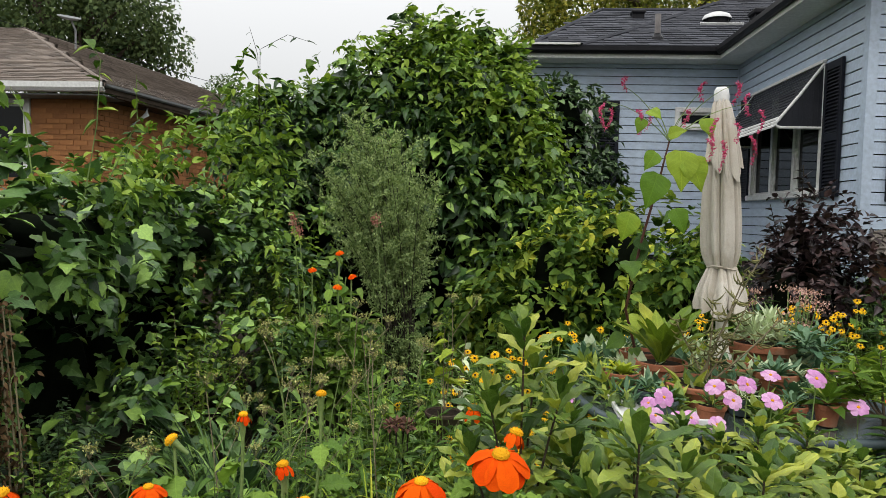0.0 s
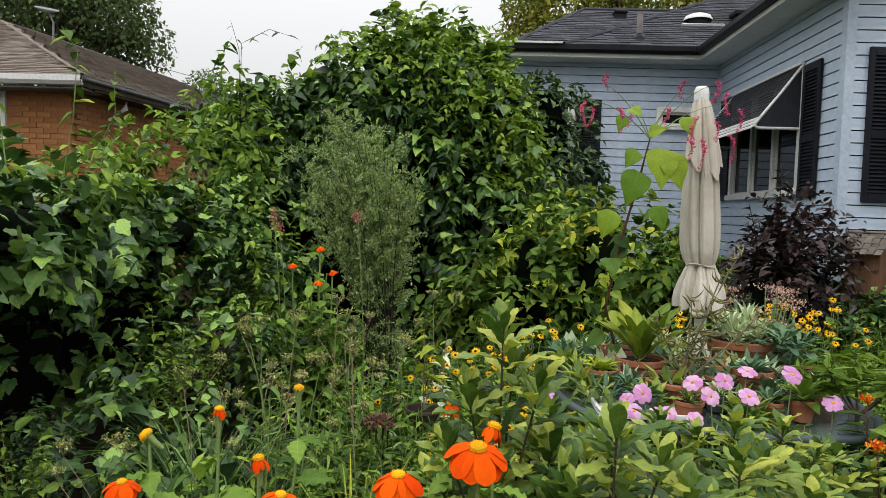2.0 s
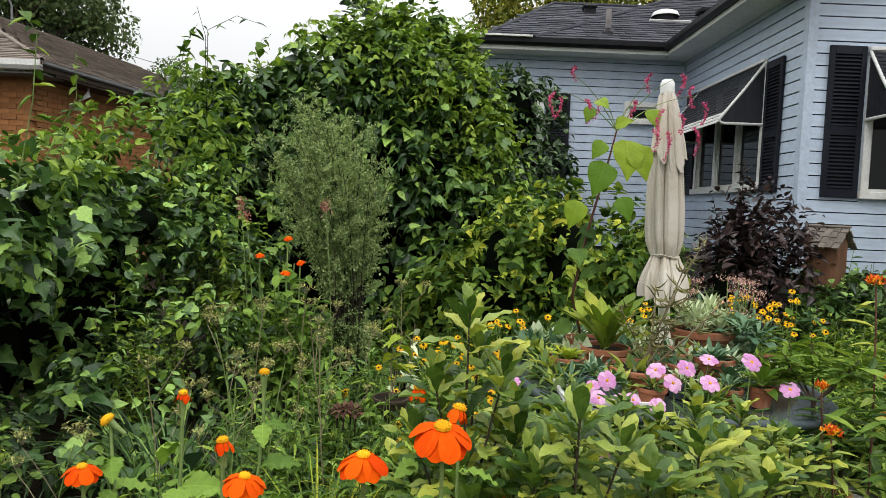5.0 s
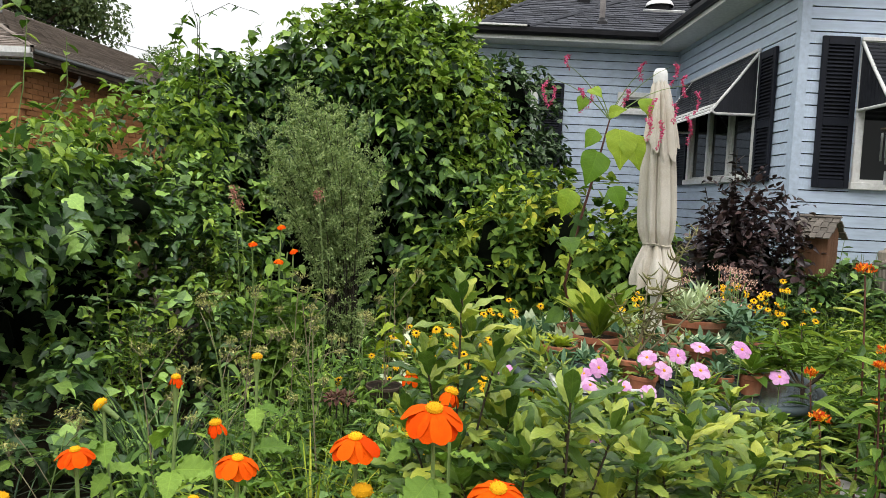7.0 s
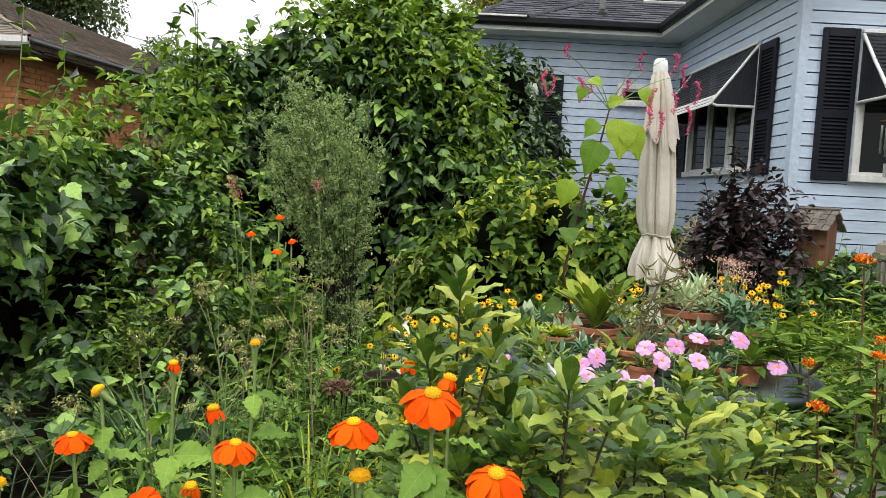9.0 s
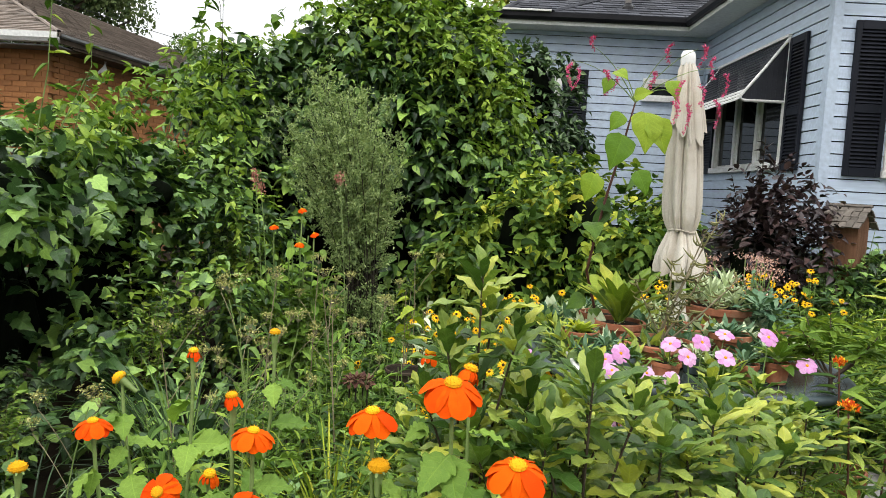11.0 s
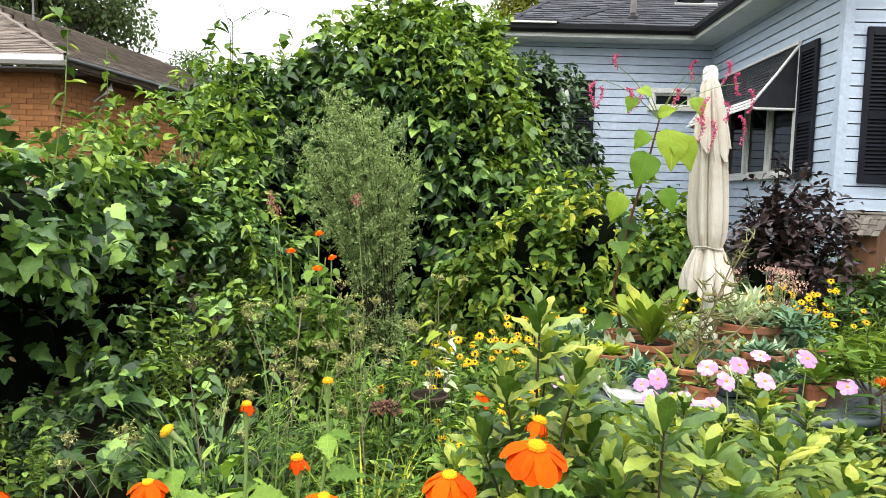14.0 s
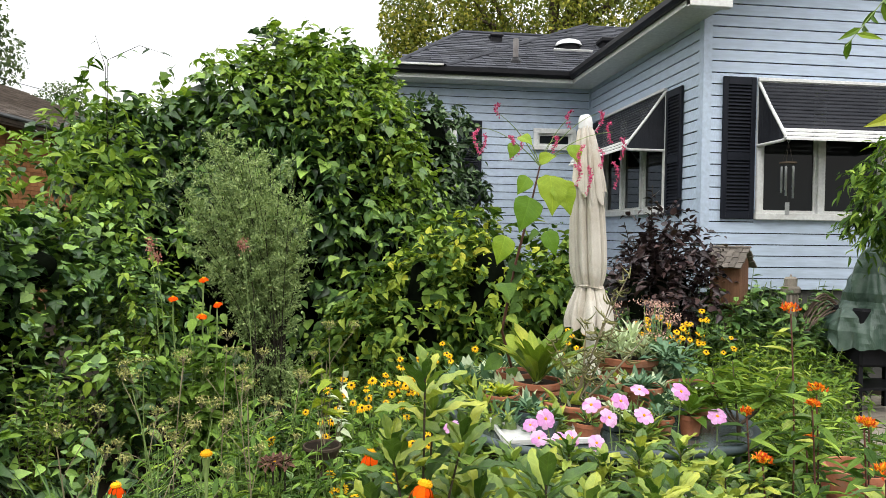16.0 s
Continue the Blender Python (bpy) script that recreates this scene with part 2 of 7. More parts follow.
M["stonecrop"] = leaf_material("stonecrop_petal", [(0.0, (0.46, 0.24, 0.21)), (1.0, (0.70, 0.47, 0.42))], 0.7, 0.2, 3.0, 0.2, green=False)
M["milkweed_red"] = leaf_material("milkweed_petal", [(0.0, (0.62, 0.07, 0.01)), (0.55, (0.80, 0.17, 0.01)), (1.0, (0.92, 0.50, 0.02))], 0.5, 0.2, 6.0, 0.3, green=False)
G = leaf_material
M["l_grape"] = G("vine_leaf", [(0.0, (0.018, 0.044, 0.020)), (0.4, (0.075, 0.145, 0.064)), (0.75, (0.18, 0.285, 0.13)), (1.0, (0.29, 0.43, 0.14))], 0.36, 0.13, 2.2, spec=0.42, cool=True)
M["l_mound"] = G("climber_leaf", [(0.0, (0.014, 0.034, 0.015)), (0.45, (0.050, 0.102, 0.042)), (0.8, (0.14, 0.23, 0.085)), (1.0, (0.28, 0.40, 0.13))], 0.38, 0.12, 1.4, spec=0.34, cool=True)
M["l_bright"] = G("young_climber_leaf", [(0.0, (0.07, 0.14, 0.03)), (0.5, (0.125, 0.215, 0.045)), (1.0, (0.23, 0.33, 0.07))], 0.45, 0.4, 1.2)
# paler hedge leaf: light on the hedge top, put into the colour
M["l_lit"] = G("lit_vine_leaf", [(0.0, (0.12, 0.22, 0.075)), (0.5, (0.21, 0.34, 0.12)), (1.0, (0.37, 0.50, 0.18))], 0.4, 0.35, 1.6, 0.3)
M["l_fresh"] = G("fresh_vine_leaf", [(0.0, (0.11, 0.20, 0.04)), (0.5, (0.18, 0.29, 0.065)), (1.0, (0.29, 0.40, 0.10))], 0.42, 0.4, 1.2)
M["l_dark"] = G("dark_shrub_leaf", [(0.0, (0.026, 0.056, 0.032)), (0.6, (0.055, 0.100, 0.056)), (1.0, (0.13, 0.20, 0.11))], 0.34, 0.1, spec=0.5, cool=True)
M["l_feather"] = G("feathery_leaf", [(0.0, (0.15, 0.20, 0.12)), (0.5, (0.25, 0.31, 0.20)), (1.0, (0.40, 0.45, 0.31))], 0.7, 0.3, 2.2, 0.2, False, cool=True)
M["l_rasp"] = G("bramble_leaf", [(0.0, (0.03, 0.07, 0.02)), (0.45, (0.085, 0.16, 0.04)), (0.85, (0.18, 0.275, 0.075)), (1.0, (0.29, 0.37, 0.09))], 0.5, 0.32)
M["l_light"] = G("light_green_leaf", [(0.0, (0.045, 0.10, 0.028)), (0.35, (0.13, 0.22, 0.068)), (0.82, (0.31, 0.385, 0.115)), (1.0, (0.42, 0.46, 0.12))], 0.32, 0.32, spec=0.35)
M["l_mid"] = G("mid_green_leaf", [(0.0, (0.035, 0.08, 0.022)), (0.45, (0.085, 0.165, 0.044)), (0.85, (0.17, 0.28, 0.075)), (1.0, (0.28, 0.40, 0.10))], 0.5, 0.3)
M["l_tith"] = G("sunflower_leaf", [(0.0, (0.10, 0.19, 0.05)), (0.6, (0.16, 0.27, 0.075)), (1.0, (0.22, 0.35, 0.10))], 0.55, 0.35)
M["l_yellow"] = G("yellow_green_leaf", [(0.0, (0.20, 0.28, 0.04)), (0.6, (0.34, 0.42, 0.07)), (1.0, (0.50, 0.50, 0.10))], 0.45, 0.35)
M["l_fern"] = G("bright_fern_leaf", [(0.0, (0.075, 0.145, 0.032)), (0.6, (0.135, 0.225, 0.05)), (1.0, (0.235, 0.33, 0.07))], 0.5, 0.35)
M["l_purple"] = G("purple_leaf", [(0.0, (0.016, 0.010, 0.012)), (0.6, (0.034, 0.020, 0.023)), (1.0, (0.09, 0.055, 0.055))], 0.34, 0.15, spec=0.45, green=False)
M["l_grey"] = G("silver_leaf", [(0.0, (0.42, 0.45, 0.48)), (1.0, (0.68, 0.70, 0.76))], 0.65, 0.2, vein=False, cool=True)
M["l_teal"] = G("grey_green_leaf", [(0.0, (0.07, 0.135, 0.12)), (1.0, (0.17, 0.25, 0.24))], 0.5, 0.2, vein=False, cool=True)
M["l_tree"] = G("tree_leaf", [(0.0, (0.05, 0.085, 0.055)), (1.0, (0.13, 0.18, 0.11))], 0.6, 0.3, 0.3)
M["l_treeg"] = G("golden_green_tree_leaf", [(0.0, (0.09, 0.12, 0.03)), (0.6, (0.19, 0.22, 0.055)), (1.0, (0.36, 0.34, 0.09))], 0.6, 0.4, 0.5)
M["l_heart"] = G("big_heart_leaf", [(0.0, (0.10, 0.20, 0.03)), (0.6, (0.17, 0.29, 0.045)), (1.0, (0.26, 0.36, 0.06))], 0.42, 0.42)
M["l_burgundy"] = G("burgundy_leaf", [(0.0, (0.09, 0.04, 0.035)), (1.0, (0.22, 0.12, 0.09))], 0.6, 0.2, green=False)
M["l_strap"] = G("striped_strap_leaf", [(0.0, (0.11, 0.18, 0.035)), (0.6, (0.21, 0.29, 0.06)), (1.0, (0.36, 0.39, 0.09))], 0.4, 0.35)
M["l_dry"] = G("dry_leaf", [(0.0, (0.055, 0.032, 0.018)), (1.0, (0.17, 0.105, 0.055))], 0.8, 0.15, green=False)
M["curled"] = G("curled_olive_leaf", [(0.0, (0.09, 0.095, 0.06)), (1.0, (0.24, 0.23, 0.15))], 0.6, 0.05, vein=False)
M["umbel"] = G("seed_umbel", [(0.0, (0.24, 0.25, 0.13)), (1.0, (0.46, 0.45, 0.30))], 0.8, 0.15)

mg, ntg, pg = mat_base("window_glass")
pg.inputs["Base Color"].default_value = (0.008, 0.010, 0.011, 1)
pg.inputs["Roughness"].default_value = 0.04
pg.inputs["Specular IOR Level"].default_value = 0.2
ng = noise_node(ntg, 1.3, 2)
bump(ntg, pg, ng.outputs["Fac"], 0.04, 0.02)
M["glass"] = mg
mt_, ntt, pt_ = mat_base("smoked_table_glass")
pt_.inputs["Base Color"].default_value = (0.05, 0.065, 0.06, 1)
pt_.inputs["Roughness"].default_value = 0.16
bump(ntt, pt_, noise_node(ntt, 30, 4).outputs["Fac"], 0.1, 0.003)
M["table_glass"] = mt_
M["dome"] = surface("milky_dome", (0.74, 0.75, 0.75), (0.80, 0.81, 0.81), 3, 0.3, spread=0.02, bump_s=0.02)

# ---- mesh helpers ----


def np_mesh(name, V, T, local=None):
    """A mesh from an array of points and an array of triangles or quads; local keeps each leaf's own coordinates."""
    V, T = np.asarray(V, dtype=np.float32).reshape(-1, 3), np.asarray(T, dtype=np.int32)
    me = bpy.data.meshes.new(name)
    k = T.shape[1]
    me.vertices.add(len(V))
    me.vertices.foreach_set("co", V.ravel())
    me.loops.add(T.size)
    me.loops.foreach_set("vertex_index", T.ravel())
    me.polygons.add(len(T))
    me.polygons.foreach_set("loop_start", np.arange(0, T.size, k, dtype=np.int32))
    me.polygons.foreach_set("loop_total", np.full(len(T), k, dtype=np.int32))
    me.polygons.foreach_set("use_smooth", np.zeros(len(T), dtype=bool))
    me.update(calc_edges=True)
    if local is not None:
        L = np.array(local, dtype=np.float32).reshape(-1, 3)
        L[:, 2] = 1.0
        me.attributes.new("leaf", "FLOAT_VECTOR", "POINT").data.foreach_set("vector", L.ravel())
    return me


def part(name, shape, material, parent=None, label="", smooth=False, at=None):
    """Links a bmesh, a mesh or (points, faces) as ONE object under a thing or a part."""
    if isinstance(shape, bmesh.types.BMesh):
        me = bpy.data.meshes.new(name)
        shape.to_mesh(me)
        shape.free()
    elif isinstance(shape, tuple):
        me = np_mesh(name, *shape)
    else:
        me = shape
    if material is not None and not me.materials:
        me.materials.append(material)
    if smooth:
        me.polygons.foreach_set("use_smooth", np.ones(len(me.polygons), dtype=bool))
    ob = new(name, me)
    if parent is not None:
        ob.parent = parent
    if at is not None:
        ob.matrix_basis = at
    if label:
        ob["label"] = label
    return ob


def thing(name, label, category, at=(0, 0, 0), group="", kind="", turn=0.0):
    e = new(name)
    e.empty_display_size = 0.1
    e.matrix_basis = pose(*at, 0, 0, turn)
    return tagged(e, label, category, group, kind)


def box_bm(bm, x0, x1, y0, y1, z0, z1, bevel=0.0):
    r = bmesh.ops.create_cube(bm, size=1.0, matrix=Matrix.Translation(((x0 + x1) / 2, (y0 + y1) / 2, (z0 + z1) / 2)) @ Matrix.Diagonal((abs(x1 - x0), abs(y1 - y0), abs(z1 - z0), 1)))
    if bevel:
        edges = list({e for v in r["verts"] for e in v.link_edges})
        bmesh.ops.bevel(bm, geom=edges, offset=bevel, segments=1, affect="EDGES")
    return bm


def box(x0, x1, y0, y1, z0, z1, bevel=0.0):
    return box_bm(bmesh.new(), x0, x1, y0, y1, z0, z1, bevel)


def lathe(profile, sides=20, wobble=0.0):
    """Points and quads of a turned body from (radius, height) pairs."""
    a = np.linspace(0, 2 * np.pi, sides, endpoint=False)
    V = np.array([(r * np.cos(t) * (1 + wobble * np.sin(3 * t)), r * np.sin(t), z) for r, z in profile for t in a])
    n = len(profile)
    T = [(i * sides + j, i * sides + (j + 1) % sides, (i + 1) * sides + (j + 1) % sides, (i + 1) * sides + j) for i in range(n - 1) for j in range(sides)]
    return V, np.array(T)


def tube(P, R, sides=5):
    """A tapered tube along points P with radii R, as points and quads."""
    P = np.asarray(P, float)
    n = len(P)
    R = np.broadcast_to(np.asarray(R, float), (n,)) if np.ndim(R) == 0 else np.asarray(R, float)
    D = np.gradient(P, axis=0)
    D /= np.linalg.norm(D, axis=1, keepdims=True) + 1e-9
    ref = np.where(np.abs(D[:, 2:3]) > 0.9, np.array([[1.0, 0, 0]]), np.array([[0, 0, 1.0]]))
    A = np.cross(D, ref)
    A /= np.linalg.norm(A, axis=1, keepdims=True) + 1e-9
    B = np.cross(D, A)
    t = np.linspace(0, 2 * np.pi, sides, endpoint=False)
    V = P[:, None] + R[:, None, None] * (np.cos(t)[None, :, None] * A[:, None] + np.sin(t)[None, :, None] * B[:, None])
    i, j = np.meshgrid(np.arange(n - 1), np.arange(sides), indexing="ij")
    T = np.stack([i * sides + j, i * sides + (j + 1) % sides, (i + 1) * sides + (j + 1) % sides, (i + 1) * sides + j], -1).reshape(-1, 4)
    return V.reshape(-1, 3), T


def joined(pieces):
    Vs, Ts, o = [], [], 0
    for V, T in pieces:
        Vs.append(V)
        Ts.append(T + o)
        o += len(V)
    return np.concatenate(Vs), np.concatenate(Ts)


def bend(p0, p1, sag=(0, 0, 0), n=6):
    t = np.linspace(0, 1, n)[:, None]
    return np.asarray(p0)[None] * (1 - t) + np.asarray(p1)[None] * t + np.asarray(sag)[None] * (4 * t * (1 - t))


def blade(stations, fold=0.12, droop=0.18, tip=True):
    """A leaf of length 1 along +y: rows (t, half width), folded on the midrib and drooping to its tip."""
    V, T = [], []
    rows = []
    for t, w in stations:
        z = -droop * t * t
        if w < 1e-3:
            rows.append([len(V)])
            V.append((0, t, z))
        else:
            rows.append([len(V), len(V) + 1, len(V) + 2])
            V += [(-w, t, z + fold * w), (0, t, z - fold * w * 0.4), (w, t, z + fold * w)]
    for a, b in zip(rows, rows[1:]):
        if len(a) == 1 and len(b) == 3:
            T += [(a[0], b[1], b[0]), (a[0], b[2], b[1])]
        elif len(a) == 3 and len(b) == 1:
            T += [(a[0], a[1], b[0]), (a[1], a[2], b[0])]
        else:
            T += [(a[0], a[1], b[1]), (a[0], b[1], b[0]), (a[1], a[2], b[2]), (a[1], b[2], b[1])]
    return np.array(V, float), np.array(T)


def palmate(outline, cup=0.12):
    """A lobed leaf: a fan of (x, y) outline points round a heart at y 0.4, rims bent down."""
    V = [(0, 0.38, 0.0)] + [(x, y, 0.22 * abs(x) - cup * (x * x + (y - 0.38) ** 2) * 3.0 + 0.02 * math.sin(2.3 * i)) for i, (x, y) in enumerate(outline)]
    n = len(outline)
    return np.array(V, float), np.array([(0, 1 + i, 1 + (i + 1) % n) for i in range(n)])


def vine_outline():
    """Three shallow lobes with blunt teeth and a notch at the stalk, mirrored on the midrib."""
    half = [(0.13, -0.10), (0.30, -0.07), (0.42, 0.08), (0.41, 0.20), (0.50, 0.38), (0.37, 0.46), (0.33, 0.60), (0.20, 0.72), (0.13, 0.87)]
    return [(0.0, 0.02), *half, (0.0, 1.0), *[(-x, y) for x, y in reversed(half)]]


def broad(stations, fold=0.35, droop=0.2, wave=0.03, lobes=0.0, cols=7):
    """A finer leaf for plants near the path: a smooth outline through the stations, a creased midrib, wavy rims, toothed if lobed."""
    ts, ws = np.array([s[0] for s in stations], float), np.array([s[1] for s in stations], float)
    rows = 19 if lobes else 11
    V, T = [], []
    for i in range(rows):
        t = ts[0] + (ts[-1] - ts[0]) * i / (rows - 1)
        w = np.interp(t, ts, ws) * (1 + lobes * (1 if i % 3 == 1 else -0.6 if i % 3 == 0 else 0.2))
        for j in range(cols):
            c = 2 * j / (cols - 1) - 1
            V.append((c * w, t - lobes * 0.1 * abs(c), fold * w * abs(c) ** 0.8 - droop * t * t - 0.35 * fold * w * c * c + wave * math.sin(i * 1.7 + 2 * c) * abs(c)))
    for i in range(rows - 1):
        for j in range(cols - 1):
            T.append((i * cols + j, i * cols + j + 1, (i + 1) * cols + j + 1, (i + 1) * cols + j))
    return np.array(V, float), np.array(T)


LEAF = {
    "ovate": blade([(0, 0), (0.25, 0.27), (0.6, 0.22), (1, 0)], 0.3, 0.25),
    "oval": blade([(0, 0), (0.1, 0.15), (0.32, 0.27), (0.6, 0.24), (0.85, 0.1), (1, 0)], 0.32, 0.3),
    "leaflet": (np.array([(0, 0, 0), (-0.32, 0.45, 0.08), (0.32, 0.45, 0.08), (0, 1, -0.1)], float), np.array([(0, 2, 1), (1, 2, 3)])),
    "lance": blade([(0, 0), (0.3, 0.13), (0.65, 0.11), (1, 0)], 0.35, 0.3),
    "obov": broad([(0, 0.02), (0.12, 0.045), (0.3, 0.11), (0.5, 0.165), (0.7, 0.18), (0.85, 0.145), (0.95, 0.08), (1, 0.012)], 0.5, 0.2, 0.035, 0.0, 5),
    "heart": broad([(-0.12, 0.14), (-0.05, 0.32), (0.1, 0.44), (0.3, 0.46), (0.5, 0.38), (0.7, 0.23), (0.88, 0.08), (1, 0.004)], 0.25, 0.32),
    "spear": broad([(0, 0.03), (0.15, 0.06), (0.35, 0.095), (0.6, 0.115), (0.8, 0.095), (0.93, 0.05), (1, 0.006)], 0.4, 0.4, 0.02),
    "cord": blade([(-0.08, 0.12), (0.1, 0.33), (0.4, 0.34), (0.75, 0.15), (1, 0)], 0.25, 0.3),
    "strap": blade([(0, 0.03), (0.35, 0.035), (0.7, 0.03), (1, 0)], 0.5, 0.55),
    "tiny": (np.array([(0, 0, 0), (-0.2, 0.5, 0.02), (0.2, 0.5, 0.02), (0, 1, 0)], float), np.array([(0, 2, 1), (1, 2, 3)])),
    "grape": palmate(vine_outline()),
    "ivy": palmate([(0.0, 0.04), (0.26, -0.1), (0.46, 0.08), (0.44, 0.3), (0.5, 0.56), (0.27, 0.7), (0.0, 1.0), (-0.27, 0.7), (-0.5, 0.56), (-0.44, 0.3), (-0.46, 0.08), (-0.26, -0.1)]),
    "lobed": broad([(0, 0.02), (0.12, 0.06), (0.22, 0.20), (0.30, 0.33), (0.36, 0.29), (0.44, 0.37), (0.50, 0.31), (0.60, 0.30), (0.66, 0.23), (0.76, 0.21), (0.82, 0.14), (0.92, 0.08), (1, 0.005)], 0.3, 0.4, 0.05, 0.10),
    "ray": blade([(0, 0.05), (0.3, 0.12), (0.75, 0.14), (1, 0.04)], 0.12, 0.2),
    "petal": broad([(0, 0.05), (0.3, 0.13), (0.6, 0.18), (0.85, 0.175), (0.95, 0.13), (1, 0.05)], 0.12, 0.5, 0.015, 0.0, 5),
}


def unit(A):
    return A / (np.linalg.norm(A, axis=-1, keepdims=True) + 1e-9)


def scatter(leaf, P, D, N, S):
    """Copies of a leaf in one mesh: base P, direction D, upper side N, length S."""
    V, T = LEAF[leaf] if isinstance(leaf, str) else leaf
    D = unit(np.asarray(D, float))
    X = unit(np.cross(D, N))
    Z = np.cross(X, D)
    S = np.broadcast_to(np.asarray(S, float), (len(P),))
    loose = isinstance(leaf, str)
    vary = np.random.default_rng(len(P))
    X = X * (vary.uniform(0.72, 1.22, (len(P), 1)) if loose else 1.0)
    Z = Z * (vary.uniform(0.1, 2.4, (len(P), 1)) if loose else 1.0)
    W = np.asarray(P)[:, None] + S[:, None, None] * (V[None, :, 0, None] * X[:, None] + V[None, :, 1, None] * D[:, None] + V[None, :, 2, None] * Z[:, None])
    TT = T[None] + (np.arange(len(P)) * len(V))[:, None, None]
    return W.reshape(-1, 3), TT.reshape(-1, T.shape[1]), np.tile(V, (len(P), 1))


def place_leaf(p, d, n, s):
    """The matrix that puts a leaf mesh of length 1 at p, along d, upper side n."""
    d = Vector(d).normalized()
    x = d.cross(Vector(n)).normalized()
    z = x.cross(d)
    m = Matrix((x, d, z)).transposed().to_4x4()
    return Matrix.Translation(p) @ m @ Matrix.Diagonal((s, s, s, 1))


LEAF_ME = {}


def leaf_data(leaf, mat):
    key = (leaf, mat)
    if key not in LEAF_ME:
        me = np_mesh("leaf", *LEAF[leaf], LEAF[leaf][0])
        me.polygons.foreach_set("use_smooth", np.full(len(me.polygons), leaf in ("obov", "heart", "lobed", "grape", "spear")))
        me.materials.append(M[mat])
        LEAF_ME[key] = me
    return LEAF_ME[key]


def leaf_parts(parent, leaf, mat, P, D, N, S, name="leaf"):
    for p, d, n, s in zip(P, D, N, np.broadcast_to(S, (len(P),))):
        o = new(name, leaf_data(leaf, mat))
        o.parent = parent
        o.matrix_basis = place_leaf(p, d, n, float(s))


def cheap_noise(P, k, seed=0):
    """Smooth bumps from summed sines, for many points at once."""
    r = np.random.default_rng(seed)
    out = np.zeros(len(P))
    for i in range(6):
        w = unit(r.normal(size=3)) * k * (0.7 + 0.45 * i)
        out += np.sin(P @ w + r.uniform(0, 6.28)) / (1 + 0.5 * i)
    return out / 2.2


def blob_points(ells, n, rng, rough=0.12, freq=5.0, seed=1, inner=0.3, zmin=0.03):
    """Points with outward normals on the lumpy skin of a union of ellipsoids, thinning inwards by up to inner metres."""
    E = np.array(ells, float)
    area = (E[:, 3] * E[:, 4] + E[:, 3] * E[:, 5] + E[:, 4] * E[:, 5])
    k = rng.choice(len(E), size=n, p=area / area.sum())
    U = unit(rng.normal(size=(n, 3)))
    C, R = E[k, :3], E[k, 3:]
    P = C + U * R
    N = unit(U / R)
    bumps = cheap_noise(P, freq, seed)
    depth = rng.random(n) ** 1.6 * inner
    P = P + N * (rough * bumps - depth)[:, None]
    keep = P[:, 2] > zmin
    for j in range(len(E)):
        q = (((P - E[j, :3]) / (E[j, 3:] - inner * 0.7 - rough * 0.5)) ** 2).sum(1) < 1
        keep &= ~(q & (k != j))
    return P[keep], N[keep]


def hang(P, N, rng, down=0.6, out=0.6, flop=0.65):
    """Leaf directions that spread outwards and hang, and upper sides that face out and up."""
    n = len(P)
    D = unit(N * out + np.array([0, 0, -down]) + rng.normal(size=(n, 3)) * 0.75)
    U = unit(N * 0.7 + np.array([0, 0, 0.8]) + rng.normal(size=(n, 3)) * flop)
    return D, U


def sprays(P, N, rng, per, length, size, droop=0.35):
    """Short leafy twigs seated at P: leaves to both sides of each, upper sides turned out and up, smaller to the tip."""
    n = len(P)
    R = rng.normal(size=(n, 3))
    tang = unit(R - N * (R * N).sum(1, keepdims=True))
    T = unit(N * 0.55 + tang * 0.75 + np.array([0, 0, -droop * 0.7]))
    up = unit(N * 0.34 + np.array([0, 0, 1.0]) + rng.normal(size=(n, 3)) * 0.3)
    side = unit(np.cross(T, up))
    f = (np.arange(per)[None] + rng.uniform(0, 0.7, (n, per))) / per
    L = length * rng.uniform(0.6, 1.3, (n, 1))
    B = P[:, None] + T[:, None] * (L * f)[..., None] + np.array([0, 0, -0.3]) * (L * f * f)[..., None]
    sign = np.where(np.arange(per) % 2, 1.0, -1.0)[None, :, None]
    D = unit(side[:, None] * sign * 0.75 + T[:, None] * 0.6 + np.array([0, 0, -droop * 0.5]) + rng.normal(size=(n, per, 3)) * 0.32)
    U = unit(up[:, None] + rng.normal(size=(n, per, 3)) * 0.36)
    S = size * rng.uniform(0.6, 1.2, (n, per)) * (1.15 - 0.55 * f)
    return B.reshape(-1, 3), D.reshape(-1, 3), U.reshape(-1, 3), S.ravel()


def core(ells, shrink, seed=3):
    """Lumpy filler bodies well behind a thicket's leaves, dark in place of inner shade."""
    pieces = []
    for i, e in enumerate(ells):
        bm = bmesh.new()
        bmesh.ops.create_icosphere(bm, subdivisions=3, radius=1.0)
        V = np.array([v.co[:] for v in bm.verts])
        T = np.array([[v.index for v in f.verts] for f in bm.faces])
        bm.free()
        R = np.maximum(np.array(e[3:]) - shrink, 0.05)
        P = np.array(e[:3]) + V * R
        P += V * (0.07 * cheap_noise(P, 9.0, seed + i))[:, None]
        P[:, 2] = np.maximum(P[:, 2], 0.0)
        pieces.append((P, T))
    return pieces

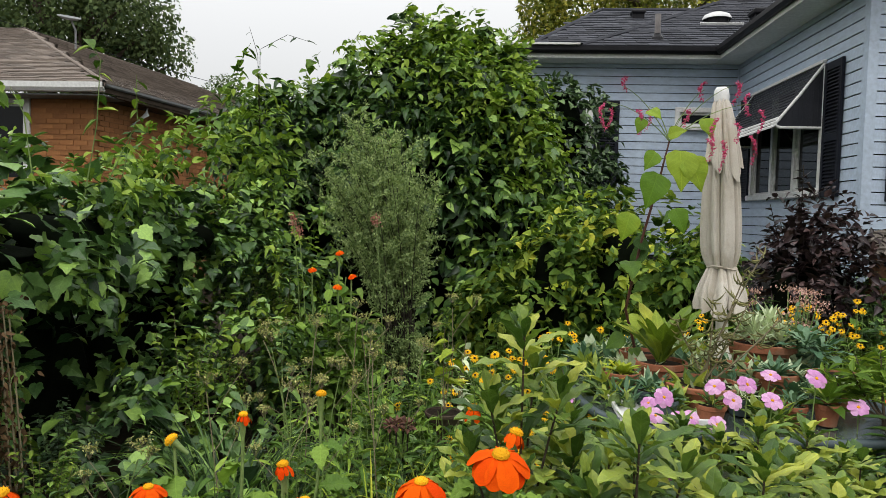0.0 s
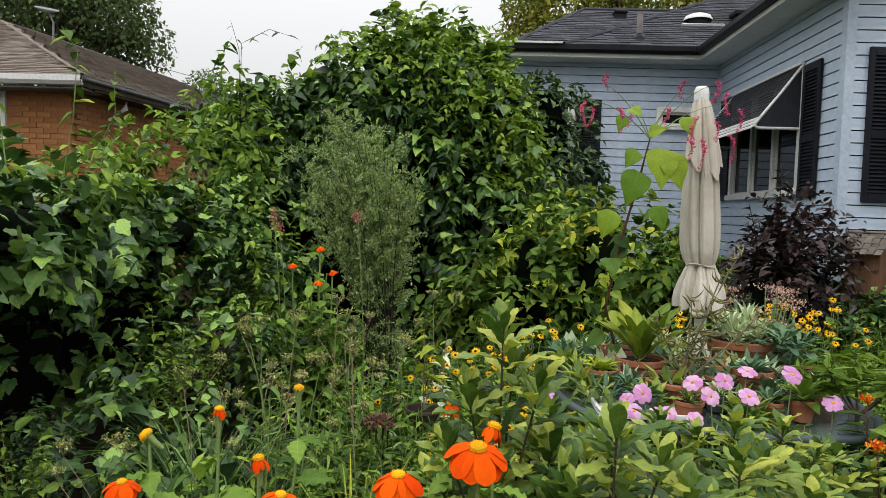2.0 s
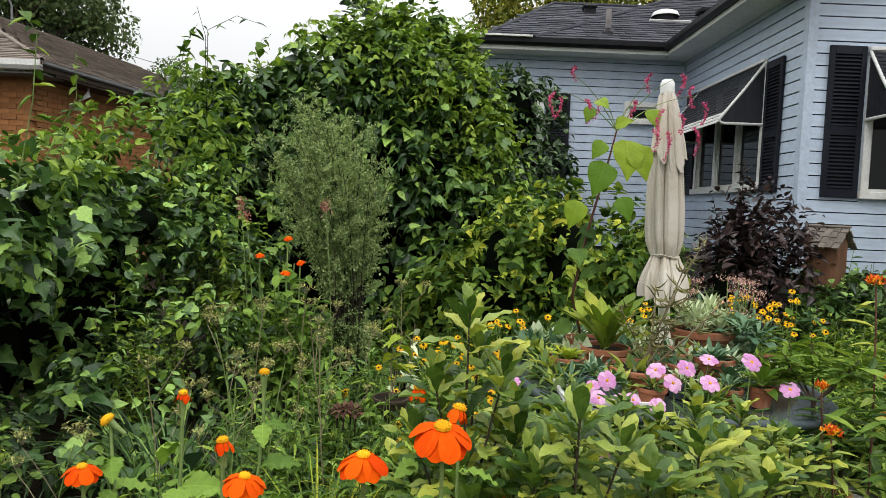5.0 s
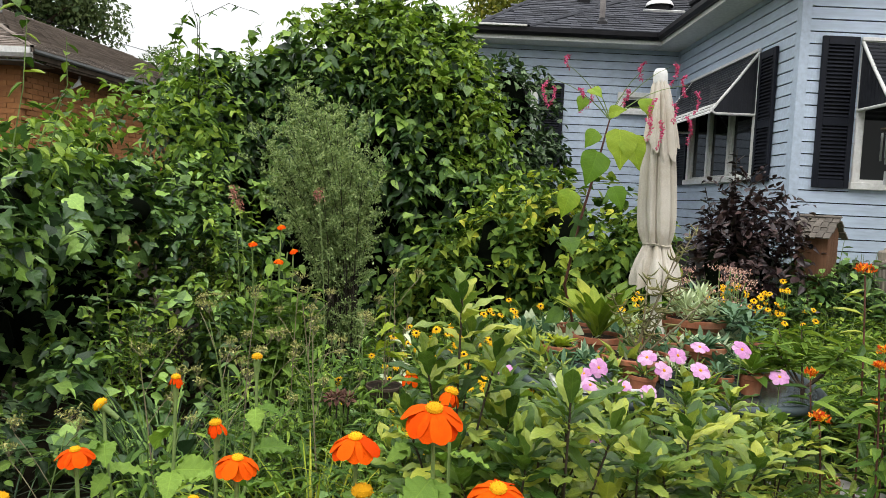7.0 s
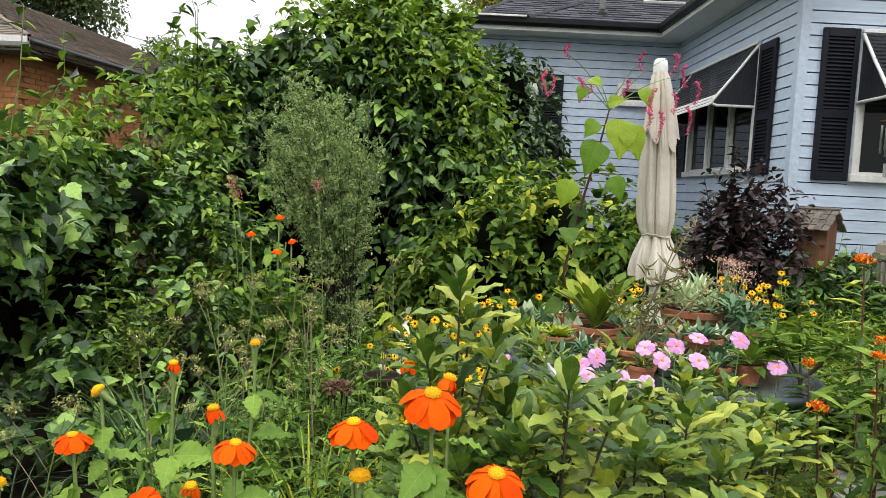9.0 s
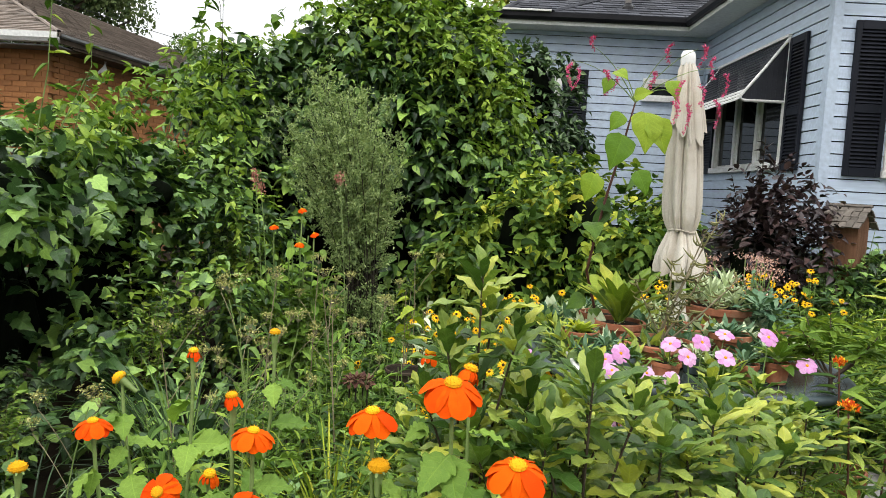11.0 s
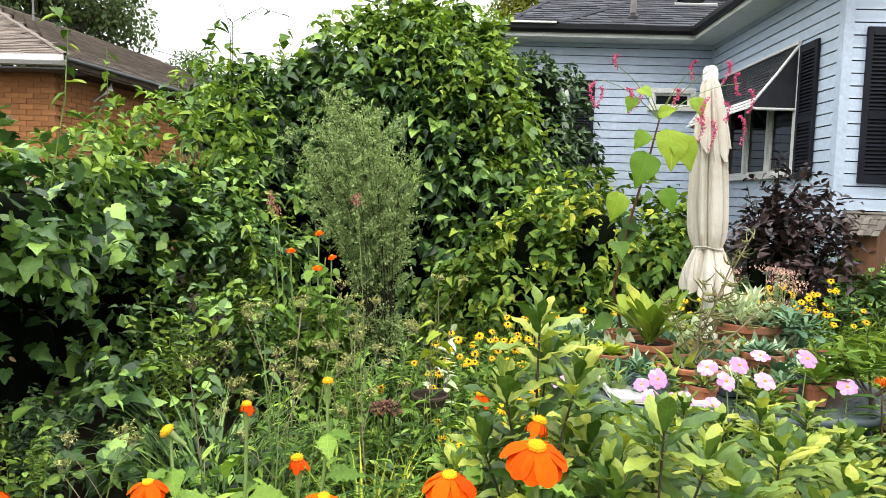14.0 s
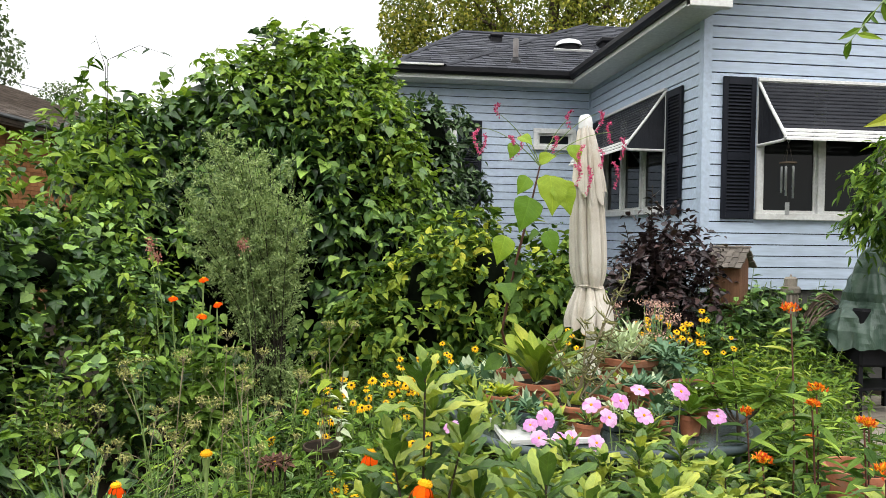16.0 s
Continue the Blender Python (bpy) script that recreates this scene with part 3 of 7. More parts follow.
# ---- ground ----
gx, gy = np.meshgrid(np.linspace(-9, 11, 60), np.linspace(-4, 16, 60), indexing="ij")
gz = 0.03 * cheap_noise(np.stack([gx.ravel(), gy.ravel(), 0 * gx.ravel()], 1), 1.6, 5).reshape(gx.shape)
edge = np.minimum(np.minimum(gx + 9, 11 - gx), np.minimum(gy + 4, 16 - gy))
gz = np.where(edge < 0.1, -0.02, gz - 0.03)
gi = np.arange(3600).reshape(60, 60)
inner_f = np.stack([gi[:-1, :-1], gi[1:, :-1], gi[1:, 1:], gi[:-1, 1:]], -1).reshape(-1, 4)
ring_v = np.array([(-400, -400, -0.02), (11, -400, -0.02), (400, -400, -0.02), (400, 16, -0.02), (400, 400, -0.02), (-9, 400, -0.02), (-400, 400, -0.02), (-400, -4, -0.02),
                   (-9, -4, -0.02), (11, -4, -0.02), (11, 16, -0.02), (-9, 16, -0.02)])
ring_t = np.array([(0, 1, 9), (0, 9, 8), (0, 8, 7), (1, 2, 3), (1, 3, 10), (1, 10, 9), (3, 4, 5), (3, 5, 11), (3, 11, 10), (5, 6, 7), (5, 7, 8), (5, 8, 11)])
gV = np.concatenate([np.stack([gx, gy, gz], -1).reshape(-1, 3), ring_v])
gT = np.concatenate([inner_f[:, [0, 1, 2]], inner_f[:, [0, 2, 3]], ring_t + 3600])
tagged(part("ground", (gV, gT), M["soil"], smooth=True), "dark garden soil and thin grass under the planting", "ground", kind="structure")

# ---- blue house ----
COURSE, LINE0 = 0.1143, 1.70
XC, YF, YB = 4.09, 6.0, 9.43
Z_SIDE0, Z_EAVE = LINE0 - 6 * COURSE, 3.74


def rects(u0, u1, z0, z1, holes):
    us = sorted({u0, u1, *[min(max(v, u0), u1) for h in holes for v in h[:2]]})
    zs = sorted({z0, z1, *[min(max(v, z0), z1) for h in holes for v in h[2:]]})
    for a, b in zip(us, us[1:]):
        for c, d in zip(zs, zs[1:]):
            if b - a > 1e-4 and d - c > 1e-4 and not any(h[0] < (a + b) / 2 < h[1] and h[2] < (c + d) / 2 < h[3] for h in holes):
                yield a, b, c, d


bV = np.array([(x, y, z) for x in (0, 1) for y, z in ((0.0, COURSE + 0.002), (-0.013, COURSE + 0.002), (-0.021, 0.012), (0.0, 0.012))], float)
bT = np.array([(0, 1, 2, 3), (7, 6, 5, 4), (0, 4, 5, 1), (1, 5, 6, 2), (2, 6, 7, 3), (3, 7, 4, 0)])
BOARD = np_mesh("siding_board", bV, bT)
BOARD.materials.append(M["siding"])


def sided_wall(name, label, at, turn, length, z_top, holes, rake=None, ground_z=0.0):
    """A wall with its openings, a foundation, and lapped boards as pieces; rake(z) gives where a gable's boards begin."""
    bm = bmesh.new()
    for a, b, c, d in rects(0, length, Z_SIDE0, z_top, holes):
        box_bm(bm, a, b, 0.0, 0.14, c, d)
    # dark wall body shows in the board gaps as painted shadow lines
    w = part(name, bm, M["shade_back"])
    w.matrix_basis = pose(*at, 0, 0, turn)
    tagged(w, label, "wall", kind="structure")
    part("foundation", box(0, length, 0.03, 0.2, ground_z, Z_SIDE0), M["foundation"], w, "grey concrete foundation, coloured dark for shade behind plants")
    k, z = 0, Z_SIDE0
    while z < z_top - 0.03:
        zm = z + COURSE / 2
        start = rake(zm) if rake else 0.055
        spans = [(start, length)]
        for h in holes:
            if h[2] - 0.03 < zm < h[3] + 0.03:
                spans = [s for a, b in spans for s in ((a, min(b, h[0])), (max(a, h[1]), b)) if s[1] - s[0] > 0.02]
        for a, b in spans:
            o = new("siding_board", BOARD)
            o.parent = w
            o.matrix_basis = Matrix.Translation((a, -0.001, z)) @ Matrix.Diagonal((b - a, 1, 1, 1))
        z += COURSE
    for h in holes:
        for edge, up in ((h[3], 1), (h[2], 0)):
            k = (edge - Z_SIDE0) / COURSE
            line = Z_SIDE0 + COURSE * (math.ceil(k) if up else math.floor(k))
            if abs(line - edge) > 0.012:
                part("siding_board", box(h[0], h[1], -0.017, -0.001, min(line, edge), max(line, edge)), M["siding"], w)
    return w


def window_unit(name, label, at, turn, u0, u1, z0, z1, mullions, trim=0.07):
    """Trim, sill, sashes and panes set in a wall's opening; local y points into the wall."""
    w = thing(name, label, "window", at, kind="structure", turn=turn)
    part("window_frame", box(u0, u1, -0.045, 0.03, z1 - trim, z1, 0.004), M["white"], w)
    part("window_frame", box(u0, u0 + trim, -0.044, 0.03, z0 + trim, z1 - trim, 0.004), M["white"], w)
    part("window_frame", box(u1 - trim, u1, -0.044, 0.03, z0 + trim, z1 - trim, 0.004), M["white"], w)
    part("window_sill", box(u0 - 0.02, u1 + 0.02, -0.075, 0.03, z0, z0 + trim, 0.006), M["white"], w)
    es = [u0 + trim, *mullions, u1 - trim]
    for m in mullions:
        part("mullion", box(m - 0.035, m + 0.035, -0.03, 0.03, z0 + trim, z1 - trim, 0.004), M["white"], w)
    for i, (a, b) in enumerate(zip(es, es[1:])):
        a2, b2 = a + (0.035 if i else 0), b - (0.035 if i < len(es) - 2 else 0)
        s = 0.03
        bm = bmesh.new()
        for r in rects(a2, b2, z0 + trim, z1 - trim, [(a2 + s, b2 - s, z0 + trim + s, z1 - trim - s)]):
            box_bm(bm, r[0], r[1], 0.0, 0.035, r[2], r[3])
        sash = part("sash", bm, M["white"], w)
        part("pane", box(a2 + s, b2 - s, 0.014, 0.02, z0 + trim + s, z1 - trim - s), M["glass"], sash)
    return w


SLAT = np_mesh("slat", np.array([(x, y, z) for x in (0, 1) for y, z in ((-0.010, 0.0), (0.006, 0.022), (0.008, 0.018), (-0.008, -0.004))], float), bT)
SLAT.materials.append(M["shutter"])


def shutter(at, turn, u0, u1, z0, z1, label):
    s = thing("window_shutter", label, "shutter", at, group="window shutters", turn=turn)
    st = 0.05
    y0, y1 = -0.058, -0.026
    part("stile", box(u0, u0 + st, y0, y1, z0, z1, 0.004), M["shutter"], s)
    part("stile", box(u1 - st, u1, y0, y1, z0, z1, 0.004), M["shutter"], s)
    zm = z0 + (z1 - z0) * 0.44
    for a, b in ((z0, z0 + 0.08), (zm - 0.04, zm + 0.04), (z1 - 0.08, z1)):
        part("rail", box(u0 + st, u1 - st, y0 + 0.001, y1, a, b, 0.003), M["shutter"], s)
    part("backing", box(u0 + st, u1 - st, y1 - 0.006, y1 - 0.001, z0 + 0.08, z1 - 0.08), M["black_metal"], s)
    for a, b in ((z0 + 0.08, zm - 0.04), (zm + 0.04, z1 - 0.08)):
        n = int((b - a) / 0.034)
        for i in range(n):
            o = new("slat", SLAT)
            o.parent = s
            o.matrix_basis = Matrix.Translation((u0 + st, -0.045, a + (i + 0.3) * (b - a) / n)) @ Matrix.Diagonal((u1 - u0 - 2 * st, 1, 1, 1))
    return s


def awning(at, turn, u0, u1, z_top, out=0.5, drop=0.66):
    a = thing("window_awning", "charcoal aluminium awning with white edge over a window", "awning", at, group="window awnings", turn=turn)
    n = 13
    for i in range(n):
        f0, f1 = i / n * 0.80, (i + 1.15) / n * 0.80
        y0, z0, y1, z1 = -0.03 - f0 * out, z_top - f0 * drop, -0.03 - f1 * out, z_top - f1 * drop
        V = np.array([(u, y, z + dz) for u in (u0, u1) for y, z, dz in ((y0, z0, 0.0), (y1, z1, 0.018), (y1, z1, 0.008), (y0, z0, -0.01))], float)
        part("awning_slat", (V, bT), M["awning"], a)
    for i in range(3):
        f0, f1 = 0.80 + i * 0.066, 0.80 + (i + 1.08) * 0.066
        y0, z0, y1, z1 = -0.03 - f0 * out, z_top - f0 * drop, -0.03 - f1 * out, z_top - f1 * drop
        V = np.array([(u, y, z + dz) for u in (u0 - 0.01, u1 + 0.01) for y, z, dz in ((y0, z0, 0.004), (y1, z1, 0.03), (y1, z1, 0.012), (y0, z0, -0.01))], float)
        part("edge_slat", (V, bT), M["white"], a, "white front slat")
    part("head_rail", box(u0 - 0.01, u1 + 0.01, -0.06, -0.02, z_top - 0.005, z_top + 0.03, 0.004), M["white"], a, "white head rail")
    for u in (u0 + 0.004, u1 - 0.004):
        ye, ze = -0.03 - 0.93 * out, z_top - 0.93 * drop
        zb = z_top - drop * 0.98
        V = np.array([(u + d, y, z) for d in (-0.003, 0.003) for y, z in ((-0.03, z_top - 0.03), (-0.03, zb), (ye + 0.03, zb), (ye + 0.01, ze + 0.02))], float)
        part("side_panel", (V, np.array([(0, 1, 2, 3), (7, 6, 5, 4), (0, 4, 5, 1), (1, 5, 6, 2), (2, 6, 7, 3), (3, 7, 4, 0)])), M["awning"], a)
        path = [(u, -0.035, z_top - 0.01), (u, ye * 0.5, (z_top + ze) / 2 + 0.01), (u, ye + 0.03, ze + 0.045), (u, ye + 0.002, ze + 0.012), (u, ye + 0.004, zb + 0.03), (u, ye + 0.018, zb + 0.008), (u, ye + 0.05, zb), (u, -0.05, zb), (u, -0.035, zb)]
        for k in range(1, 9):
            yr = -0.03 + (ye + 0.05) * k / 9
            zr = z_top - 0.03 + (ze - z_top) * k / 9
            part("panel_rib", box(u - 0.007, u + 0.007, yr - 0.006, yr + 0.006, zb + 0.012, zr - 0.01), M["awning"], a)
        part("side_frame", tube(path, 0.016, 8), M["white"], a, "white tubular side frame", smooth=True)
    return a


FW = (4.645 - XC, 6.10 - XC, 1.73, 3.14)
wall_front = sided_wall("wall_south", "pale blue lapped aluminium siding on the gable end", (XC, YF, 0), 0, 6.6, 5.3, [FW], lambda z: max(0.055, (z - 3.86) / 0.43))
SW = (YB - 8.77, YB - 6.775, 1.80, 3.15)
wall_side = sided_wall("wall_west", "pale blue lapped aluminium siding under a deep eave", (XC, YB, 0), -90, YB - YF, Z_EAVE, [SW])
XB0 = 0.8
BW1, BW2 = (1.0 - XB0, 2.08 - XB0, 1.98, 3.19), (3.22 - XB0, 3.86 - XB0, 2.79, 3.11)
wall_back = sided_wall("wall_rear_wing", "pale blue lapped aluminium siding in the shade of the eave", (XB0, YB, 0), 0, XC - XB0, Z_EAVE, [BW1, BW2])
part("corner_board", box(-0.028, 0.06, -0.03, -0.002, Z_SIDE0 - 0.02, 3.92), M["siding"], wall_front, "pale blue corner board")
part("corner_board", box(-0.03, -0.002, -0.028, 0.07, Z_SIDE0 - 0.02, Z_EAVE), M["siding"], wall_front, "pale blue corner board")
part("corner_board", box(0.001, 0.05, -0.028, -0.002, Z_SIDE0 - 0.02, Z_EAVE), M["siding"], wall_side)
tagged(part("wall_east", box(10.55, 10.7, 6.0, 13, 0, 3.8), M["siding"]), "pale blue far wall", "wall", kind="structure")
tagged(part("wall_north_end", box(0.8, 0.95, 9.64, 13, 0, 3.8), M["siding"]), "pale blue end wall", "wall", kind="structure")

window_unit("window_1", "white window with two dark panes in blue siding", (XC, YF, 0), 0, *FW, [(FW[0] + FW[1]) / 2 - 0.02])
window_unit("window_2", "white three-light window with dark panes", (XC, YB, 0), -90, *SW, [SW[0] + 0.66, SW[0] + 1.30])
window_unit("window_3", "white window half hidden behind dark shrubs", (XB0, YB, 0), 0, *BW1, [BW1[0] + 0.54])
window_unit("window_4", "small white kitchen window under the eave", (XB0, YB, 0), 0, *BW2, [])
# added dark sheets behind the panes stand in for unlit rooms
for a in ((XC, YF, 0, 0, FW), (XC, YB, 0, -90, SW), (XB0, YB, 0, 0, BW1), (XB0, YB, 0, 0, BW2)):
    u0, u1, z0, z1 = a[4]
    ob = part("room_shade", box(u0 + 0.07, u1 - 0.07, 0.05, 0.06, z0 + 0.05, z1 - 0.05), M["shade_back"])
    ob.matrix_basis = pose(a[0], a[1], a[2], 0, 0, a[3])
    tagged(ob, "dark sheet standing in for the unlit room behind a pane", "blind", group="window blinds")
shutter((XC, YF, 0), 0, 4.268 - XC, 4.612 - XC, 1.736, 3.15, "black louvred shutter beside the gable window")
shutter((XC, YF, 0), 0, 6.12 - XC, 6.47 - XC, 1.723, 3.155, "black louvred shutter beside the gable window")
shutter((XC, YF, 0), 0, 5.99 - XC, 6.32 - XC, 3.84, 4.75, "black louvred shutter beside an attic window")
shutter((XC, YB, 0), -90, YB - 6.745, YB - 6.385, 1.79, 3.14, "black louvred shutter beside the side window")
shutter((XC, YB, 0), -90, YB - 9.16, YB - 8.80, 1.80, 3.165, "black louvred shutter beside the side window")
shutter((XB0, YB, 0), 0, 2.10 - XB0, 2.445 - XB0, 1.96, 3.19, "black louvred shutter on the rear wing")
awning((XC, YF, 0), 0, FW[0], FW[1], 3.12)
awning((XC, YB, 0), -90, SW[0], SW[1] - 0.02, 3.17, 0.5, 0.68)

# eaves, gutters and roofs


def shingled(name, label, origin, udir, vdir, inside, mat, u1, v1, exposure=0.14, tab=0.3, pieces=0, cap=()):
    """A roof plane: a thick deck with courses of staggered tabs; origin on the eave, udir along it, vdir up the slope."""
    o, u, v = (np.array(a, float) for a in (origin, udir, vdir))
    u, v = u / np.linalg.norm(u), v / np.linalg.norm(v)
    n = np.cross(u, v)
    root = thing(name, label, "roof", tuple(o), kind="structure")
    mt = Matrix((Vector(u), Vector(v), Vector(n))).transposed().to_4x4()
    tabme = np_mesh("shingle", np.array([(0, 0, 0.018), (tab - 0.008, 0, 0.018), (tab - 0.008, exposure * 1.15, 0.006), (0, exposure * 1.15, 0.006), (0, 0, 0.002), (tab - 0.008, 0, 0.002)]), np.array([(0, 1, 2, 3), (4, 5, 1, 0)]))
    tabme.materials.append(mat)
    V0 = np.array([(0, 0, 0.018), (tab - 0.008, 0, 0.018), (tab - 0.008, exposure * 1.15, 0.006), (0, exposure * 1.15, 0.006), (0, 0, 0.002), (tab - 0.008, 0, 0.002)])
    T0 = np.array([(0, 1, 2, 3), (4, 5, 1, 0)])
    rest, made = [], 0
    for j in range(int(v1 / exposure)):
        off = (0.5 * (j % 2) + 0.13 * ((j * 7) % 5) / 5) * tab
        for i in range(-1, int(u1 / tab) + 1):
            uu, vv = i * tab + off, j * exposure
            if inside(uu + tab / 2, vv + exposure / 2):
                if made < pieces:
                    s = new("shingle", tabme)
                    s.parent = root
                    s.matrix_basis = mt @ Matrix.Translation((uu, vv, 0.002 * ((i * 13 + j * 5) % 4)))
                    made += 1
                else:
                    rest.append((V0 + np.array([uu, vv, 0.002 * ((i * 13 + j * 5) % 4)]), T0))
    if rest:
        r = part("shingles", joined(rest), mat, root)
        r.matrix_basis = mt
        tagged(r, kind="stuff")
    return root, mt


def plane_poly(pts, thick=0.05):
    """A slab under the given outline."""
    n = len(pts)
    V = np.array([*pts, *[(x, y, z - thick) for x, y, z in pts]], float)
    bm = bmesh.new()
    vs = [bm.verts.new(p) for p in V]
    bm.faces.new(vs[:n])
    bm.faces.new(vs[n:][::-1])
    for i in range(n):
        bm.faces.new((vs[i], vs[n + i], vs[n + (i + 1) % n], vs[(i + 1) % n]))
    return bm


ZR, SL = 3.87, 0.5
ULEN = math.hypot(1, SL)
EY = 9.06
part_roof, mt_r = shingled("rear_roof", "dark grey asphalt shingle hip roof of the rear wing", (1.85, EY, ZR), (1, 0, 0), (0, 1, SL),
                           lambda u, v: u > v / ULEN * 0.9 and u < 4.6 and v / ULEN < 3.5, M["shingle_grey"], 5.2, 3.6 * ULEN, pieces=300)
part("deck", plane_poly([(1.85, EY, ZR), (6.6, EY, ZR), (6.6, 12.6, ZR + 3.54 * SL), (5.06, 12.6, ZR + 3.54 * SL)]), M["shingle_grey"], part_roof, at=Matrix.Translation((-1.85, -EY, -ZR)))
part("deck", plane_poly([(1.85, EY, ZR), (5.06, 12.6, ZR + 3.54 * SL), (1.85, 12.6, ZR)]), M["shingle_grey"], part_roof, at=Matrix.Translation((-1.85, -EY, -ZR)))
hipcap = [np.array([1.85, EY, ZR]) * (1 - t) + np.array([5.06, 12.6, ZR + 3.54 * SL]) * t - np.array([1.85, EY, ZR]) for t in np.linspace(0, 1, 12)]
part("hip_cap", tube(np.array(hipcap) + np.array([0, 0, 0.01]), 0.035, 6), M["shingle_grey"], part_roof)
far_roof, mt_f = shingled("far_roof", "dark grey asphalt shingle hip roof behind the rear wing", (1.0, 9.34, 3.86), (1, 0, 0), (0, 1, SL),
                          lambda u, v: 0.53 * v / ULEN < u < 4 and v / ULEN < 2.75, M["shingle_grey"], 4.2, 2.75 * ULEN)
part("deck", plane_poly([(1.0, 9.34, 3.86), (5.0, 9.34, 3.86), (5.0, 12.1, 5.24), (2.5, 12.1, 5.24)]), M["shingle_grey"], far_roof, at=Matrix.Translation((-1.0, -9.34, -3.86)))
part("deck", plane_poly([(1.0, 9.34, 3.86), (2.5, 12.1, 5.24), (1.0, 14, 3.86)]), M["shingle_grey"], far_roof, at=Matrix.Translation((-1.0, -9.34, -3.86)))
part("hip_cap", tube(np.array([(0, 0, 0.01), (1.5, 2.76, 1.39), (4.0, 2.76, 1.39)]), 0.035, 6), M["shingle_grey"], far_roof)

gable_roof = thing("gable_roof", "dark gable roof with a black gutter and white soffit", "roof", (3.70, 5.58, 3.80), kind="structure")
part("roof_deck", plane_poly([(0, 0, 0.06), (3.5, 0, 1.565), (3.5, 7, 1.565), (0, 7, 0.06)], 0.06), M["shingle_grey"], gable_roof)
part("roof_deck", plane_poly([(3.5, 0, 1.565), (7.1, 0, 0.06), (7.1, 7, 0.06), (3.5, 7, 1.565)], 0.06), M["shingle_grey"], gable_roof)
part("soffit", box(0.02, 0.37, 0.02, 3.85, -0.09, -0.06), M["soffit"], gable_roof, "white ventilated soffit")
gprof = [(0.02, -0.035), (-0.045, -0.035), (-0.08, 0.0), (-0.08, 0.055), (-0.066, 0.055), (-0.066, 0.005), (0.02, -0.02)]
gV2 = np.array([(x, y, z) for y in (-0.01, 3.50) for x, z in gprof], float)
gT2 = np.array([(i, i + 1, 8 + i, 7 + i) for i in range(6)])
part("gutter", (gV2, gT2), M["black_metal"], gable_roof, "black metal gutter")
part("fascia", box(0.0, 0.02, 0.0, 3.5, -0.09, 0.058), M["soffit"], gable_roof, "white fascia")
part("cornice_return", box(0.0, 0.42, -0.03, 0.05, -0.11, 0.075, 0.006), M["white"], gable_roof, "white boxed cornice end")
rk = [(0.05, 0.0, 0.0), (3.5, 0.0, 1.48), (3.5, 0.40, 1.48), (0.05, 0.40, 0.0)]
part("rake_soffit", plane_poly(rk, 0.02), M["soffit"], gable_roof, "white rake soffit")
part("rake_board", plane_poly([(0.0, -0.02, 0.065), (3.5, -0.02, 1.57), (3.5, 0.0, 1.57), (0.0, 0.0, 0.065)], 0.16), M["white"], gable_roof, "white rake board")
rear_eave = thing("rear_eave", "black gutter and pale soffit of the rear wing", "eave", (0.7, 9.06, 3.80), kind="structure")
part("soffit", box(0.12, 3.01, 0.02, 0.365, -0.09, -0.06), M["soffit"], rear_eave, "white soffit")
gV3 = np.array([(x, y, z) for x in (0.12, 3.02) for y, z in gprof], float)
part("gutter", (gV3, gT2[:, ::-1]), M["black_metal"], rear_eave, "black metal gutter")
part("fascia", box(0.12, 3.02, 0.0, 0.02, -0.09, 0.07), M["soffit"], rear_eave, "white fascia")
part("drip_edge", box(0.12, 1.12, -0.12, 0.05, 0.06, 0.085, 0.003), M["white"], rear_eave, "white metal flashing strip")


def on_rear(x, y):
    return (x, y, ZR + SL * (y - EY))


pipe = thing("vent_pipe", "dull grey plumbing vent pipe on the shingle roof", "vent pipe", on_rear(2.94, 9.44))
part("pipe", lathe([(0.042, -0.05), (0.042, 0.35), (0.034, 0.35), (0.034, 0.26)], 12), M["vent_grey"], pipe, smooth=True)
part("flashing", lathe([(0.10, -0.04), (0.085, 0.02), (0.052, 0.06), (0.044, 0.08)], 14), M["black_metal"], pipe, "rubber flashing collar")
sky_l = thing("skylight_tube", "round milky dome of a tubular skylight on the roof", "skylight", on_rear(4.05, 10.47))
part("collar", lathe([(0.17, -0.15), (0.17, 0.07), (0.15, 0.07)], 20), M["black_metal"], sky_l, "dark collar")
part("dome", lathe([(0.215, 0.05), (0.215, 0.07), (0.19, 0.115), (0.12, 0.145), (0.0, 0.155)], 20), M["dome"], sky_l, "milky dome", smooth=True)
part("flashing", box(-0.3, 0.34, -0.1, -0.07, 0.0, 0.03), M["white"], sky_l, at=pose(0, -0.12, -0.04, 26))
for x, y, k in ((3.04, 11.47, 0.6), (4.77, 10.6, 0.85)):
    rv = thing("roof_vent", "black square roof vent on grey shingles", "roof vent", (x, y, 3.86 + SL * (y - 9.34) if x < 4 else ZR + SL * (y - EY)), group="roof vents")
    part("vent_base", box(-0.16 * k, 0.16 * k, -0.14 * k, 0.14 * k, -0.1, 0.1 * k), M["black_metal"], rv)
    part("hood", box(-0.2 * k, 0.2 * k, -0.2 * k, 0.16 * k, 0.1 * k, 0.2 * k, 0.02), M["black_metal"], rv)

# ---- brick bungalow ----
BX, BY, BZ, BS = -4.73, 8.67, 3.16, 0.36
SKEW = radians(-8)
SU, SV = (-math.sin(SKEW), math.cos(SKEW)), (-math.cos(SKEW), -math.sin(SKEW))
HIPX = -(1 - SV[1]) / -SV[0]
house2 = thing("brick_wall_house", "orange-red brick bungalow with white gutter", "house", (BX - 0.37, BY + 0.38, 0), kind="structure")
WX0, WX1, WZ0 = -2.22, -0.97, 1.9
bm = bmesh.new()
